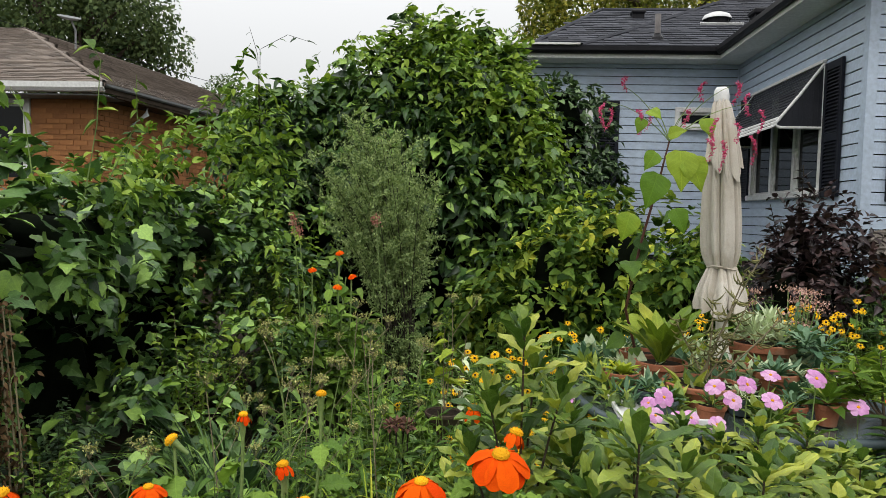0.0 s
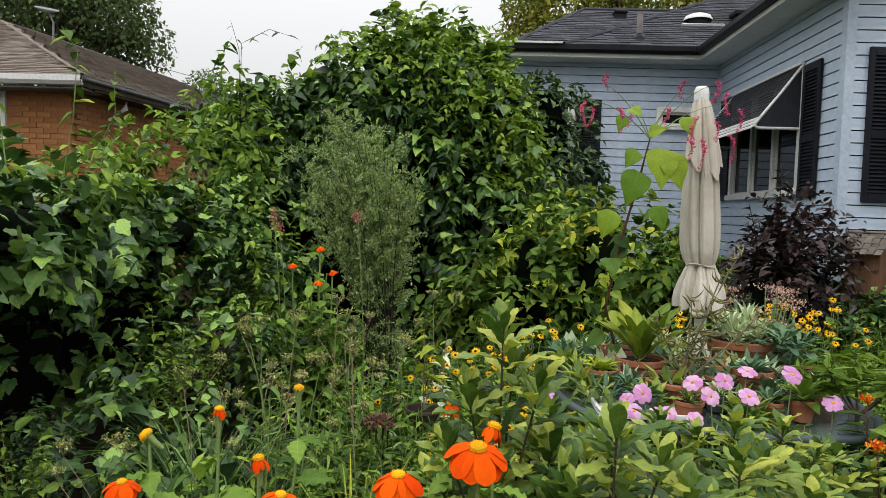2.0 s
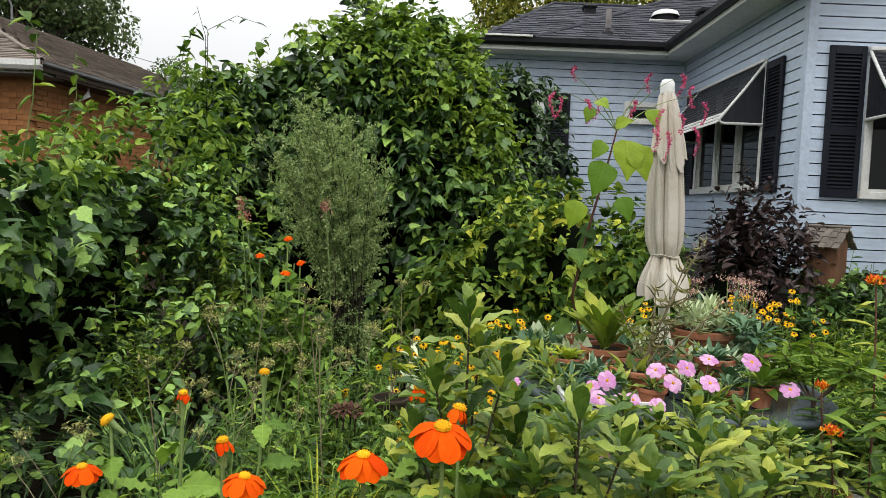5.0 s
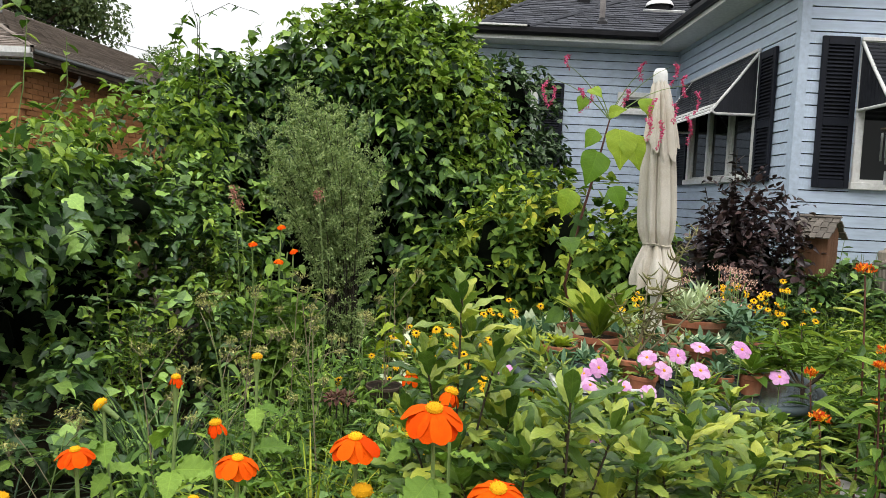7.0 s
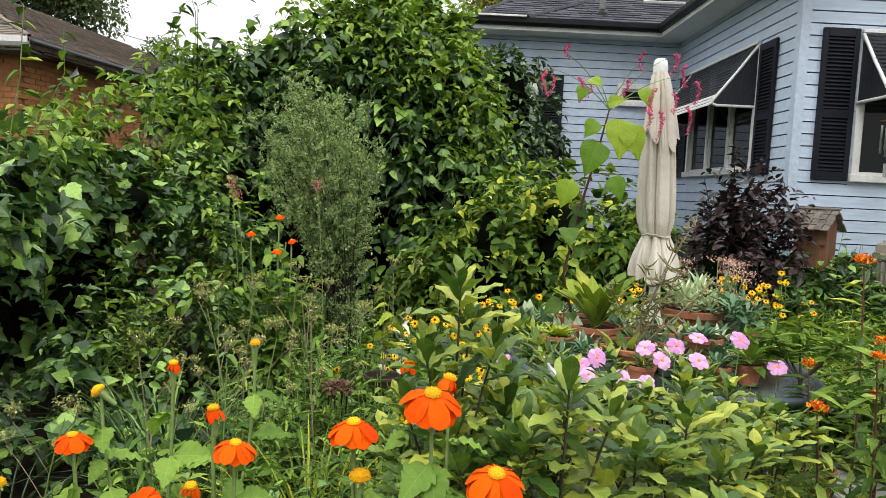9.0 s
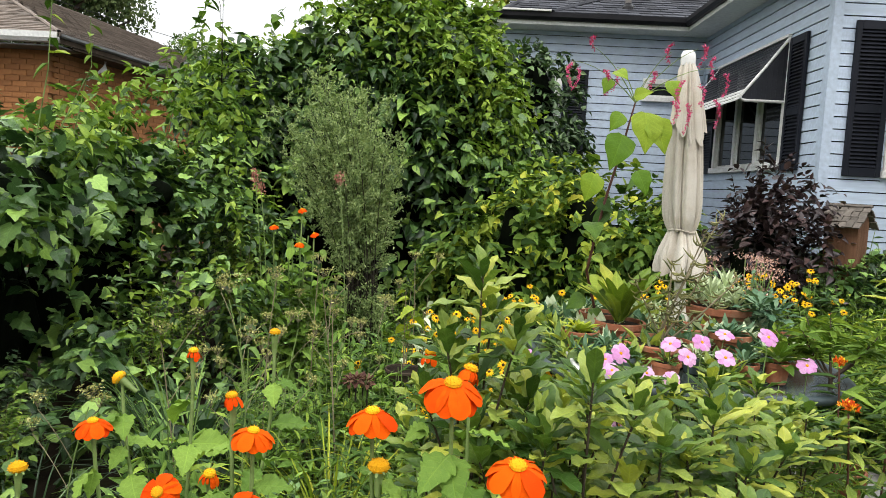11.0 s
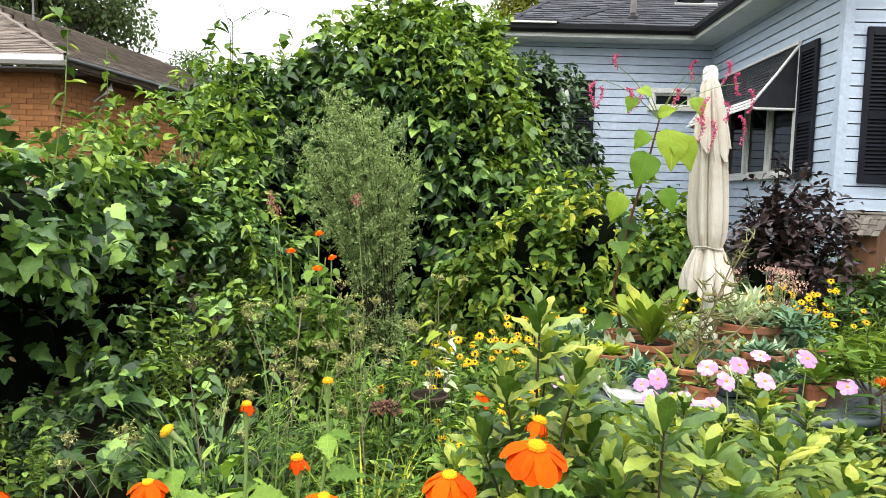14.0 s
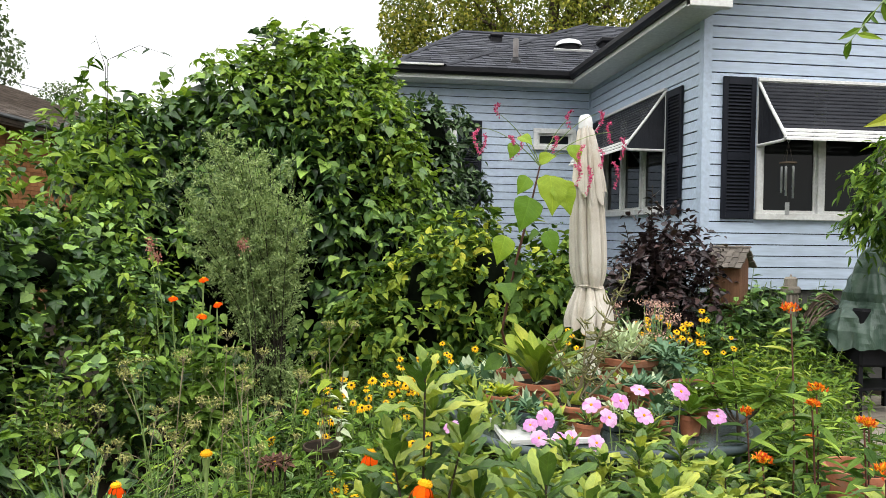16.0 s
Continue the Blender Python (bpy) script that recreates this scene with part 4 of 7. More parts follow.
for a, b, c, d in rects(-5.0, -0.02, 0, 3.06, [(WX0, WX1, WZ0, 3.06)]):
    box_bm(bm, a, b, 0.012, 0.2, c, d)
part("wall", bm, M["mortar"], house2)
part("wall", box(-0.2, -0.012, 0.2, 12, 0, 3.06), M["mortar"], house2, at=pose(0, 0, 0, 0, 0, -8))
part("wall", box(-5.0, -4.8, 0.2, 12, 0, 3.06), M["mortar"], house2)
part("wall", box(-5.0, 1.5, 12.1, 12.3, 0, 3.06), M["mortar"], house2)
bw, bh = 0.2, 0.064
BRV = np.array([(x, y, z) for x in (0.0, bw) for y in (0.0, 0.03) for z in (0.0, bh)], float)
BRT = np.array([(0, 4, 5, 1), (1, 5, 7, 3), (0, 1, 3, 2), (4, 6, 7, 5), (0, 2, 6, 4)])
BRICK = np_mesh("brick", BRV, BRT)
BRICK.materials.append(M["brick"])
rest, made = [], 0
for j in range(39, -1, -1):
    z = 0.02 + j * 0.0765
    for i in range(24):
        x = -0.2 - i * 0.21 + (0.105 if j % 2 else 0)
        if x + bw > 0.0:
            continue
        if WX0 - 0.03 < x + bw / 2 < WX1 + 0.03 and z > WZ0 - 0.05:
            continue
        if made < 300:
            o = new("brick", BRICK)
            o.parent = house2
            o.matrix_basis = Matrix.Translation((x, 0.002 * ((i * 7 + j) % 3), z))
            made += 1
        else:
            rest.append((BRV + np.array([x, 0, z]), BRT))
side = []
for j in range(20, 40):
    for i in range(50):
        V = BRV[:, [1, 0, 2]] * np.array([-1, 1, 1]) + np.array([0.0, 0.01 + i * 0.21 + (0.105 if j % 2 else 0), 0.02 + j * 0.0765])
        side.append((V, BRT))
tagged(part("bricks", joined(side), M["brick"], house2, at=pose(0, 0, 0, 0, 0, -8)), kind="stuff")
tagged(part("bricks", joined(rest), M["brick"], house2), kind="stuff")
w5 = window_unit("window_5", "white bungalow window with dark glass above the hedge", (BX - 0.37, BY + 0.40, 0), 0, WX0, WX1, WZ0 - 0.3, 3.07, [WX0 + 0.66], 0.1)
# added dark sheet in place of the unlit bungalow room
rb = part("room_shade", box(WX0 + 0.1, WX1 - 0.1, 0.06, 0.07, WZ0 - 0.2, 3.0), M["shade_back"])
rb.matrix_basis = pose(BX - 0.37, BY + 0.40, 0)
tagged(rb, "dark sheet standing in for the unlit room in the bungalow", "blind", group="window blinds")
bs_len = math.hypot(1, BS)
RD = 7.85
fr_roof, _ = shingled("bungalow_roof_front", "red-brown asphalt shingle hip roof above the brick wall", (BX - 9.0, BY, BZ + 0.06), (1, 0, 0), (0, 1, BS),
                      lambda u, v: u < 9.0 + HIPX * v / bs_len and v / bs_len < RD, M["shingle_brown"], 9.2, RD * bs_len, pieces=300)
part("deck", plane_poly([(-9, 0, 0), (0, 0, 0), (HIPX * RD, RD, RD * BS), (-9, RD, RD * BS)]), M["shingle_brown"], fr_roof, at=Matrix.Translation((9.0, 0, 0)))
sd_roof, _ = shingled("bungalow_roof_side", "weathered brown shingle side slope of the bungalow", (BX, BY, BZ + 0.06), (*SU, 0), (*SV, BS),
                      lambda u, v: u > v / bs_len * 0.93 and v / bs_len < RD, M["shingle_brown"], 14.0, RD * bs_len)
hip_top = (HIPX * RD, RD, RD * BS)
part("deck", plane_poly([(0, 0, 0), (SU[0] * 14, SU[1] * 14, 0), (SU[0] * 14 + SV[0] * RD, SU[1] * 14 + SV[1] * RD, RD * BS), hip_top]), M["shingle_brown"], sd_roof)
part("hip_cap", tube(np.array([(0, 0, 0.02), hip_top, (hip_top[0] + SU[0] * 8, hip_top[1] + SU[1] * 8, hip_top[2])]), 0.028, 6), M["shingle_brown"], sd_roof)
b_eave = thing("bungalow_eave", "white metal gutter and soffit of the brick bungalow", "eave", (BX, BY, BZ), kind="structure")
part("gutter", (np.array([(x, y, z * 1.4 - 0.015) for x in (-6.0, 0.02) for y, z in gprof], float), gT2[:, ::-1]), M["white"], b_eave, "white gutter")
part("gutter", (np.array([(-x * 0.6, y, z * 0.55 + 0.02) for y in (0.0, 14.0) for x, z in gprof], float), gT2[:, ::-1]), M["dull_grey"], b_eave, "dull grey side gutter", at=pose(0, 0, 0, 0, 0, -8))
part("fascia", box(-6, 0.0, 0.0, 0.02, -0.07, 0.05), M["white"], b_eave)
part("fascia", box(-0.02, 0.0, 0.02, 14, -0.07, 0.05), M["bark"], b_eave, "dark side fascia", at=pose(0, 0, 0, 0, 0, -8))
# front soffit is given grey as painted shade below the gutter
part("soffit", box(-6, -0.02, 0.02, 0.58, -0.11, -0.09), M["dull_grey"], b_eave, "soffit coloured grey as the shade under the gutter")
# side soffit takes a dark brown in place of the eave's shadow
part("soffit", box(-0.62, -0.02, 0.30, 14, -0.10, -0.07), M["bark"], b_eave, "soffit coloured dark as the eave's shadow", at=pose(0, 0, 0, 0, 0, -8))
part("downpipe", tube([(0.0, 1.2, -0.05), (0.0, 1.2, -0.2), (-0.3, 1.2, -0.4), (-0.32, 1.2, -3.1)], 0.04, 8), M["white"], b_eave, "white downpipe", smooth=True)
part("roof_box", box(-2.2, -1.9, 5.2, 5.6, 0.65, 0.98, 0.02), M["shingle_brown"], b_eave, "low brown roof vent")
dish = thing("satellite_dish", "grey satellite dish on the bungalow roof", "dish", (-8.67, 14.0, 5.02))
part("mast", tube([(0.15, 0, -0.1), (0.15, 0, 0.3), (0.05, 0, 0.52)], 0.022, 8), M["dull_grey"], dish)
part("reflector", lathe([(0.0, 0.0), (0.1, 0.01), (0.18, 0.03), (0.24, 0.06), (0.235, 0.075), (0.18, 0.045), (0.0, 0.015)], 20), M["dull_grey"], dish, at=pose(0.0, 0.0, 0.53, 14, 12, 0), smooth=True)
for z0, z1, y0 in ((4.55, 3.35, 7.4),):
    cb = part("overhead_cable", tube(bend((-9.5, y0, z0 + 0.5), (-3.9, y0 + 4.5, z1 + 0.35), (0, 0, -0.12), 14), 0.005, 5), M["black_metal"])
    tagged(cb, "thin black overhead cable in front of the bungalow", "cable", group="overhead cables")

# ---- thickets, shrubs and trees ----


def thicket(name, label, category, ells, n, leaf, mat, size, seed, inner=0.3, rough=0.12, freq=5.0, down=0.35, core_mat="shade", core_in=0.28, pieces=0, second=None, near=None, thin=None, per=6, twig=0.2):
    """A leafy mass: n leafy sprays on a lumpy skin over dark filler cores. second: (share, leaf, mat, size, test) for a
    mixed-in kind.
    """
    rng = np.random.default_rng(seed)
    t = thing(name, label, category)
    P, N = blob_points(ells, n, rng, rough, freq, seed, inner)
    if thin:
        k = rng.random(len(P)) < thin(P)
        P, N = P[k], N[k]
    pick = np.zeros(len(P), bool)
    if second:
        share, leaf2, mat2, size2, test = second
        pick = (rng.random(len(P)) < share) & test(P, N)
        B, D, U, S = sprays(P[pick] + N[pick] * 0.04, N[pick], rng, per, twig, size2, down * 0.6)
        o = part("young_foliage", scatter(leaf2, B, D, U, S), M[mat2], t, "bright leaves: young growth, and on the hedge painted top light", smooth=True)
        tagged(o, kind="stuff")
    B, D, U, S = sprays(P[~pick], N[~pick], rng, per, twig, size, down)
    k = np.arange(len(B))
    if pieces:
        a = np.argsort(near(B))[:pieces]
        leaf_parts(t, leaf, mat, B[a], D[a], U[a], S[a])
        k = np.setdiff1d(k, a)
    tagged(part("foliage", scatter(leaf, B[k], D[k], U[k], S[k]), M[mat], t, smooth=True), kind="stuff")
    # added bodies block the view through; their dark colour is painted shade
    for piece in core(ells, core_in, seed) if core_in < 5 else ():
        part("tangle", piece, M[core_mat], t, "dark filler body standing in for shade inside the leaves", smooth=True)
    return t


hedge = [(-1.85 + 0.08 * math.sin(3 * y), y, 1.42 + 0.05 * math.sin(y * 2.1) - (0.12 if 1.5 < y < 5.5 else 0.0), 0.55 + 0.08 * math.sin(3 * y), 0.62, 0.40 + 0.06 * math.sin(1.7 * y + 1)) for y in (-1.2, -0.4, 0.4, 1.1, 1.8, 2.5, 3.2, 3.9, 4.6, 5.3, 6.0)]
hedge += [(-2.05, y, 0.6, 0.42 + 0.06 * math.sin(4 * y), 0.7, 0.85) for y in (-1.4, -0.6, 0.2, 1.0, 1.8, 2.6, 3.4, 4.2, 5.0)]
hedge += [(-1.62, 1.8, 1.66, 0.16, 0.2, 0.12)]
# upper hedge leaves take the paler colour as painted top light
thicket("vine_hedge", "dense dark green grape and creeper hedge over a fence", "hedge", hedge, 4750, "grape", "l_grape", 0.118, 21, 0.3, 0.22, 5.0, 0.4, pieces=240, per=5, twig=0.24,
        thin=lambda P: np.clip(0.92 + 0.6 * cheap_noise(P, 5.0, 41), 0.4, 1) * np.where(P[:, 2] > np.where(P[:, 1] < 2.2, 1.2, 1.08), 1.0, np.where((P[:, 1] < 2.6) & (P[:, 2] > 0.3), 0.34, 0.5)) * np.where((P[:, 2] < 1.38) & (P[:, 2] > 0.62) & (P[:, 1] > 2.6) & (P[:, 1] < 4.9), 0.6, 1.0), near=lambda P: np.abs(P[:, 1] - 2.0) + np.abs(P[:, 0] + 1.4) * 2,
        second=(0.5, "oval", "l_lit", 0.085, lambda P, N: (P[:, 2] + 0.3 * cheap_noise(P, 4.0, 9) > 1.5)))
thicket("hedge_crest", "leafy light green weeds and vine standing above the hedge", "vine", [(-1.80, 4.1, 1.74, 0.22, 0.3, 0.24), (-2.08, 4.8, 1.85, 0.20, 0.35, 0.28), (-1.48, 5.5, 2.1, 0.24, 0.35, 0.40), (-1.62, 3.6, 1.6, 0.24, 0.35, 0.18), (-1.78, 5.0, 2.16, 0.22, 0.2, 0.07), (-1.50, 5.6, 2.45, 0.14, 0.2, 0.35), (-1.22, 5.2, 1.9, 0.28, 0.3, 0.3)], 250, "oval", "l_mid", 0.095, 29, 0.3, 0.2, 7.0, 0.1, core_mat="dark_stem", core_in=9, per=7,
        second=(0.5, "oval", "l_fresh", 0.085, lambda P, N: P[:, 2] > 1.7))
mound = [(-0.15, 6.9, 1.35, 1.42, 1.05, 1.78), (0.62, 6.8, 1.55, 0.82, 0.9, 1.8), (-1.0, 6.7, 1.4, 0.9, 0.9, 1.5), (0.48, 6.9, 2.85, 0.56, 0.7, 0.74), (0.04, 6.9, 2.78, 0.68, 0.75, 0.70), (-0.55, 6.8, 2.55, 0.78, 0.75, 0.68), (-1.3, 6.7, 2.2, 0.72, 0.75, 0.78), (-1.75, 6.6, 1.95, 0.45, 0.7, 0.85), (0.88, 6.8, 2.6, 0.42, 0.6, 0.82), (1.05, 6.8, 1.7, 0.36, 0.7, 1.35), (-1.55, 6.5, 1.6, 0.5, 0.65, 1.15)]
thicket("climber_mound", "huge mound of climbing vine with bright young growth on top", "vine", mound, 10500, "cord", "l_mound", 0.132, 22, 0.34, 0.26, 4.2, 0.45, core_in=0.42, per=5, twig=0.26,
        thin=lambda P: np.clip(0.72 + 1.5 * cheap_noise(P, 3.8, 42), np.where(P[:, 2] > 2.6, 0.55, 0.12), 1),
        second=(0.7, "cord", "l_fresh", 0.085, lambda P, N: (P[:, 2] + 0.5 * cheap_noise(P, 3.0, 8) + 0.95 * np.clip(P[:, 0] * 2 - 0.5, 0, 1) > 2.95)))
thicket("dark_shrub", "dark green shrub against the rear wing window", "shrub", [(1.52, 8.3, 2.2, 0.66, 0.5, 1.15), (1.8, 8.4, 1.5, 0.4, 0.45, 0.8), (1.2, 7.6, 1.2, 0.7, 0.6, 1.2), (2.1, 7.8, 0.85, 0.45, 0.5, 0.85)], 1900, "ovate", "l_dark", 0.12, 23, 0.3, 0.14, 6.0, 0.2, per=6)
thicket("bramble_bush", "yellow-green raspberry canes in full leaf", "bush", [(1.2, 5.2, 0.8, 0.5, 0.5, 0.85), (1.8, 5.3, 0.85, 0.55, 0.5, 0.85), (2.35, 5.2, 0.75, 0.45, 0.45, 0.78), (0.75, 5.3, 0.6, 0.4, 0.4, 0.65)], 2100, "cord", "l_rasp", 0.098, 24, 0.36, 0.22, 5.0, 0.25, per=6, twig=0.24, core_in=0.34, thin=lambda P: np.clip(0.75 + 1.2 * cheap_noise(P, 5.5, 43), 0.1, 1) * np.where(P[:, 2] > 0.7, 1, 0.7),
        second=(0.16, "cord", "l_yellow", 0.08, lambda P, N: P[:, 2] + 0.4 * cheap_noise(P, 5.0, 44) > 1.1))


def tree(name, label, at, height, trunk_r, ells, n, leaf, mat, size, seed):
    rng = np.random.default_rng(seed)
    t = thing(name, label, "tree", at)
    pieces = [tube(bend((0, 0, -0.1), (0.3, 0.1, height * 0.75), (0.15, 0, 0), 8), np.linspace(trunk_r, trunk_r * 0.3, 8), 8)]
    for e in ells:
        for _ in range(4):
            b = np.array(e[:3]) + unit(rng.normal(size=3)) * np.array(e[3:]) * 0.8
            s = np.array([0.1, 0.03, height * rng.uniform(0.3, 0.6)])
            pieces.append(tube(bend(s, b, (0, 0, 0.4), 6), np.linspace(trunk_r * 0.4, trunk_r * 0.05, 6), 5))
    part("trunk", joined(pieces), M["bark"], t, smooth=True)
    P, N = blob_points(ells, n, rng, 0.5, 1.6, seed, 1.3)
    c = cheap_noise(P, 2.4, seed + 5) + rng.normal(size=len(P)) * 0.35 > -0.7
    P, N = P[c], N[c]
    D, U = hang(P, N, rng, 0.5, 0.5, 0.8)
    tagged(part("crown", scatter(leaf, P, D, U, size * rng.uniform(0.6, 1.3, len(P))), M[mat], t, smooth=True), kind="stuff")
    return t


tree("shade_tree", "tall dark leafy tree behind the bungalow roof", (-13.5, 22, 0), 11, 0.45,
     [(-1.5, 0, 9.2, 2.8, 2.4, 3.0), (1.0, 0, 8.2, 2.0, 2, 1.8), (-4.5, 1, 8.4, 2.6, 2.2, 2.4), (2.2, 0.5, 7.0, 1.2, 1.3, 1.0), (-1, 1, 6.2, 2.6, 2, 1.4)], 42000, "leaflet", "l_tree", 0.17, 31)
tree("distant_tree", "hazy distant tree beyond the bungalow", (-16.5, 38, 0), 9, 0.3, [(2.0, 0, 7.0, 1.6, 1.4, 2.1), (3.4, 0.3, 6.2, 1.3, 1.2, 1.5), (0.5, 0.3, 6.2, 1.5, 1.2, 1.5)], 9000, "leaflet", "l_tree", 0.17, 32)
tree("golden_tree", "large golden-green tree behind the rear roof", (6.5, 21, 0), 12, 0.5,
     [(-3.5, 0, 7.6, 2.2, 2, 2.4), (-0.5, 0, 9.0, 2.6, 2.2, 3.0), (2.8, 0, 8.6, 2.4, 2, 2.8), (6, 0.5, 8.8, 2.6, 2.2, 3.0), (-1, 0, 6, 3, 2, 2), (4, 0, 6, 3, 2, 2)], 95000, "leaflet", "l_treeg", 0.14, 33)

thicket("tall_weeds", "light green leafy weeds crowding between hedge and bushes", "bush", [(-1.2, 5.1, 0.8, 0.45, 0.55, 0.98), (-0.95, 4.5, 0.6, 0.42, 0.5, 0.75), (-0.75, 3.7, 0.35, 0.36, 0.5, 0.55), (-1.15, 3.3, 0.35, 0.35, 0.55, 0.6), (-1.05, 2.4, 0.2, 0.32, 0.5, 0.42), (-1.1, 1.6, 0.15, 0.35, 0.5, 0.38), (-0.75, 2.9, 0.2, 0.3, 0.4, 0.4)], 1350, "oval", "l_grape", 0.088, 27, 0.28, 0.2, 8.0, 0.15, core_in=9, per=6, thin=lambda P: np.clip(0.7 + 0.7 * cheap_noise(P, 8.0, 45), 0.12, 1) * np.where(P[:, 1] < 3.4, 0.34, 1.0),
        second=(0.3, "oval", "l_fresh", 0.075, lambda P, N: P[:, 2] > 0.5))
thicket("purple_bush", "dark purple smoke bush beside the house corner", "bush", [(3.42, 5.5, 1.0, 0.36, 0.34, 0.78), (3.2, 5.45, 0.9, 0.32, 0.3, 0.65), (3.66, 5.5, 0.9, 0.30, 0.3, 0.7)], 320, "oval", "l_purple", 0.10, 25, 0.34, 0.2, 8.0, -0.35, core_in=0.36, per=8, twig=0.34)

# ---- garden furniture and pots ----


def pleated(z_r, folds, depth, seed, sides=240, hem=0.0):
    """Cloth gathered round a pole: rounded folds between sharp creases, uneven in width and depth, with a hem that hangs in points."""
    rng = np.random.default_rng(seed)
    a = np.linspace(0, 2 * np.pi, sides, endpoint=False)
    ph = rng.uniform(0, 6.28, 6)
    warp = a + 0.22 * np.sin(2 * a + ph[0]) + 0.12 * np.sin(5 * a + ph[1])
    V, n = [], len(z_r)
    for i, (z, r) in enumerate(z_r):
        k = i / (n - 1)
        tw = 0.10 * math.sin(3.1 * k + ph[2])
        big = np.abs(np.cos(folds * 0.5 * (warp + tw)))
        small = np.abs(np.cos((folds - 0.5) * (warp - tw) + ph[3]))
        f = 1.0 - depth * (1 - big ** 0.55) - 0.35 * depth * (1 - small ** 0.6) + 0.06 * np.sin(3 * a + ph[4] + 2 * k)
        drop = hem * (big ** 0.8 * (0.6 + 0.4 * np.sin(2 * a + ph[5]))) * k ** 4
        V.append(np.stack([r * f * np.cos(a), r * f * np.sin(a), z - drop], 1))
    T = [(i * sides + j, (i + 1) * sides + j, (i + 1) * sides + (j + 1) % sides, i * sides + (j + 1) % sides) for i in range(n - 1) for j in range(sides)]
    return np.concatenate(V), np.array(T)


UX, UY = 1.966, 3.0
umb = thing("patio_umbrella", "folded weathered cream canvas patio umbrella on a cream pole", "umbrella", (UX, UY, 0))
umb.matrix_basis = pose(UX, UY, 0, 0, -2.6, 0)
main_zr = [(1.98, 0.05), (1.88, 0.070), (1.78, 0.083), (1.66, 0.092), (1.52, 0.099), (1.42, 0.100), (1.36, 0.096), (1.31, 0.084), (1.28, 0.072)]
part("canopy", pleated(main_zr, 9, 0.5, 4), M["canvas"], umb, "folded cream canopy", smooth=True)
part("skirt", pleated([(1.285, 0.070), (1.25, 0.088), (1.20, 0.112), (1.15, 0.128), (1.11, 0.136), (1.085, 0.138)], 7, 0.5, 9, hem=0.05), M["canvas"], umb, "gathered canvas skirt below the tie", smooth=True)
part("valance", pleated([(2.145, 0.03), (2.10, 0.050), (2.03, 0.064), (1.95, 0.078), (1.88, 0.092), (1.83, 0.101)], 8, 0.34, 6, hem=0.13), M["canvas"], umb, "upper vent tier of canvas", smooth=True)
part("cap", lathe([(0.0, 2.195), (0.024, 2.192), (0.034, 2.178), (0.038, 2.15), (0.036, 2.12)], 16), M["white"], umb, "white finial cap", smooth=True)
part("pole", lathe([(0.021, 0.05), (0.021, 1.9)], 14), M["cream_metal"], umb, "cream pole", smooth=True)
part("pole_collar", lathe([(0.022, 0.72), (0.05, 0.725), (0.055, 0.75), (0.055, 0.80), (0.046, 0.815), (0.050, 0.83), (0.036, 0.85), (0.030, 0.90), (0.030, 1.05), (0.022, 1.055)], 18), M["cream_metal"], umb, "turned cream collar", smooth=True)
part("base", lathe([(0.0, 0.0), (0.24, 0.0), (0.24, 0.03), (0.18, 0.06), (0.05, 0.08), (0.04, 0.25), (0.022, 0.25)], 20), M["cream_metal"], umb, "round base", smooth=True)
strap = np.array([(0.071 * math.cos(t), 0.071 * math.sin(t), 1.283 + 0.010 * math.sin(2 * t)) for t in np.linspace(0, 6.2832, 25)])
part("strap", tube(strap, 0.004, 5), M["canvas"], umb, "cloth tie strap")

tab = thing("patio_table", "oval blue-grey patio table crowded with pots", "table", (0, 0, 0))
TX0, TX1, TY0, TY1, TZ = 1.2, 2.45, 2.0, 3.45, 0.73
TCX, TCY, TA, TB = 1.80, 2.75, 0.68, 0.80


def table_edge(k, n=72):
    """Points of the table's rounded outline, k times its size."""
    t = np.linspace(0, 2 * np.pi, n, endpoint=False)
    c, q = np.cos(t), np.sin(t)
    return np.stack([TCX + k * TA * np.sign(c) * np.abs(c) ** 0.62, TCY + k * TB * np.sign(q) * np.abs(q) ** 0.62], 1)


rim_rows = [np.concatenate([table_edge(k), np.full((72, 1), TZ + dz)], 1) for k, dz in ((0.955, -0.012), (0.965, -0.003), (0.985, 0.0), (1.0, -0.008), (1.004, -0.022), (0.995, -0.036), (0.965, -0.038))]
part("rim", (np.concatenate(rim_rows), lathe([(1, 0)] * 7, 72)[1]), M["grey_plastic"], tab, "rounded blue-grey rim", smooth=True)
bm = bmesh.new()
ring = [[bm.verts.new((x, y, z)) for x, y in table_edge(0.962)] for z in (TZ - 0.012, TZ - 0.022)]
bm.faces.new(ring[0])
bm.faces.new(ring[1][::-1])
for i in range(72):
    bm.faces.new((ring[0][i], ring[1][i], ring[1][(i + 1) % 72], ring[0][(i + 1) % 72]))
part("table_top", bm, M["table_glass"], tab, "smoked top")
for x in (-0.48, 0.48):
    for y in (-0.58, 0.58):
        part("leg", tube([(TCX + x, TCY + y, TZ - 0.025), (TCX + x, TCY + y, 0.3), (TCX + x * 1.08, TCY + y * 1.05, -0.02)], 0.016, 8), M["grey_plastic"], tab, smooth=True)


tray = thing("seed_tray", "shallow white plastic tray of seedlings on the table", "tray", (0, 0, TZ - 0.005))
for a in ((1.26, 1.62, 2.085, 2.10), (1.26, 1.62, 2.43, 2.445), (1.26, 1.275, 2.10, 2.43), (1.605, 1.62, 2.10, 2.43)):
    part("rim", box(*a, 0.004, 0.022, 0.003), M["white"], tray)
part("bottom", box(1.26, 1.62, 2.085, 2.445, 0.0, 0.004), M["white"], tray)


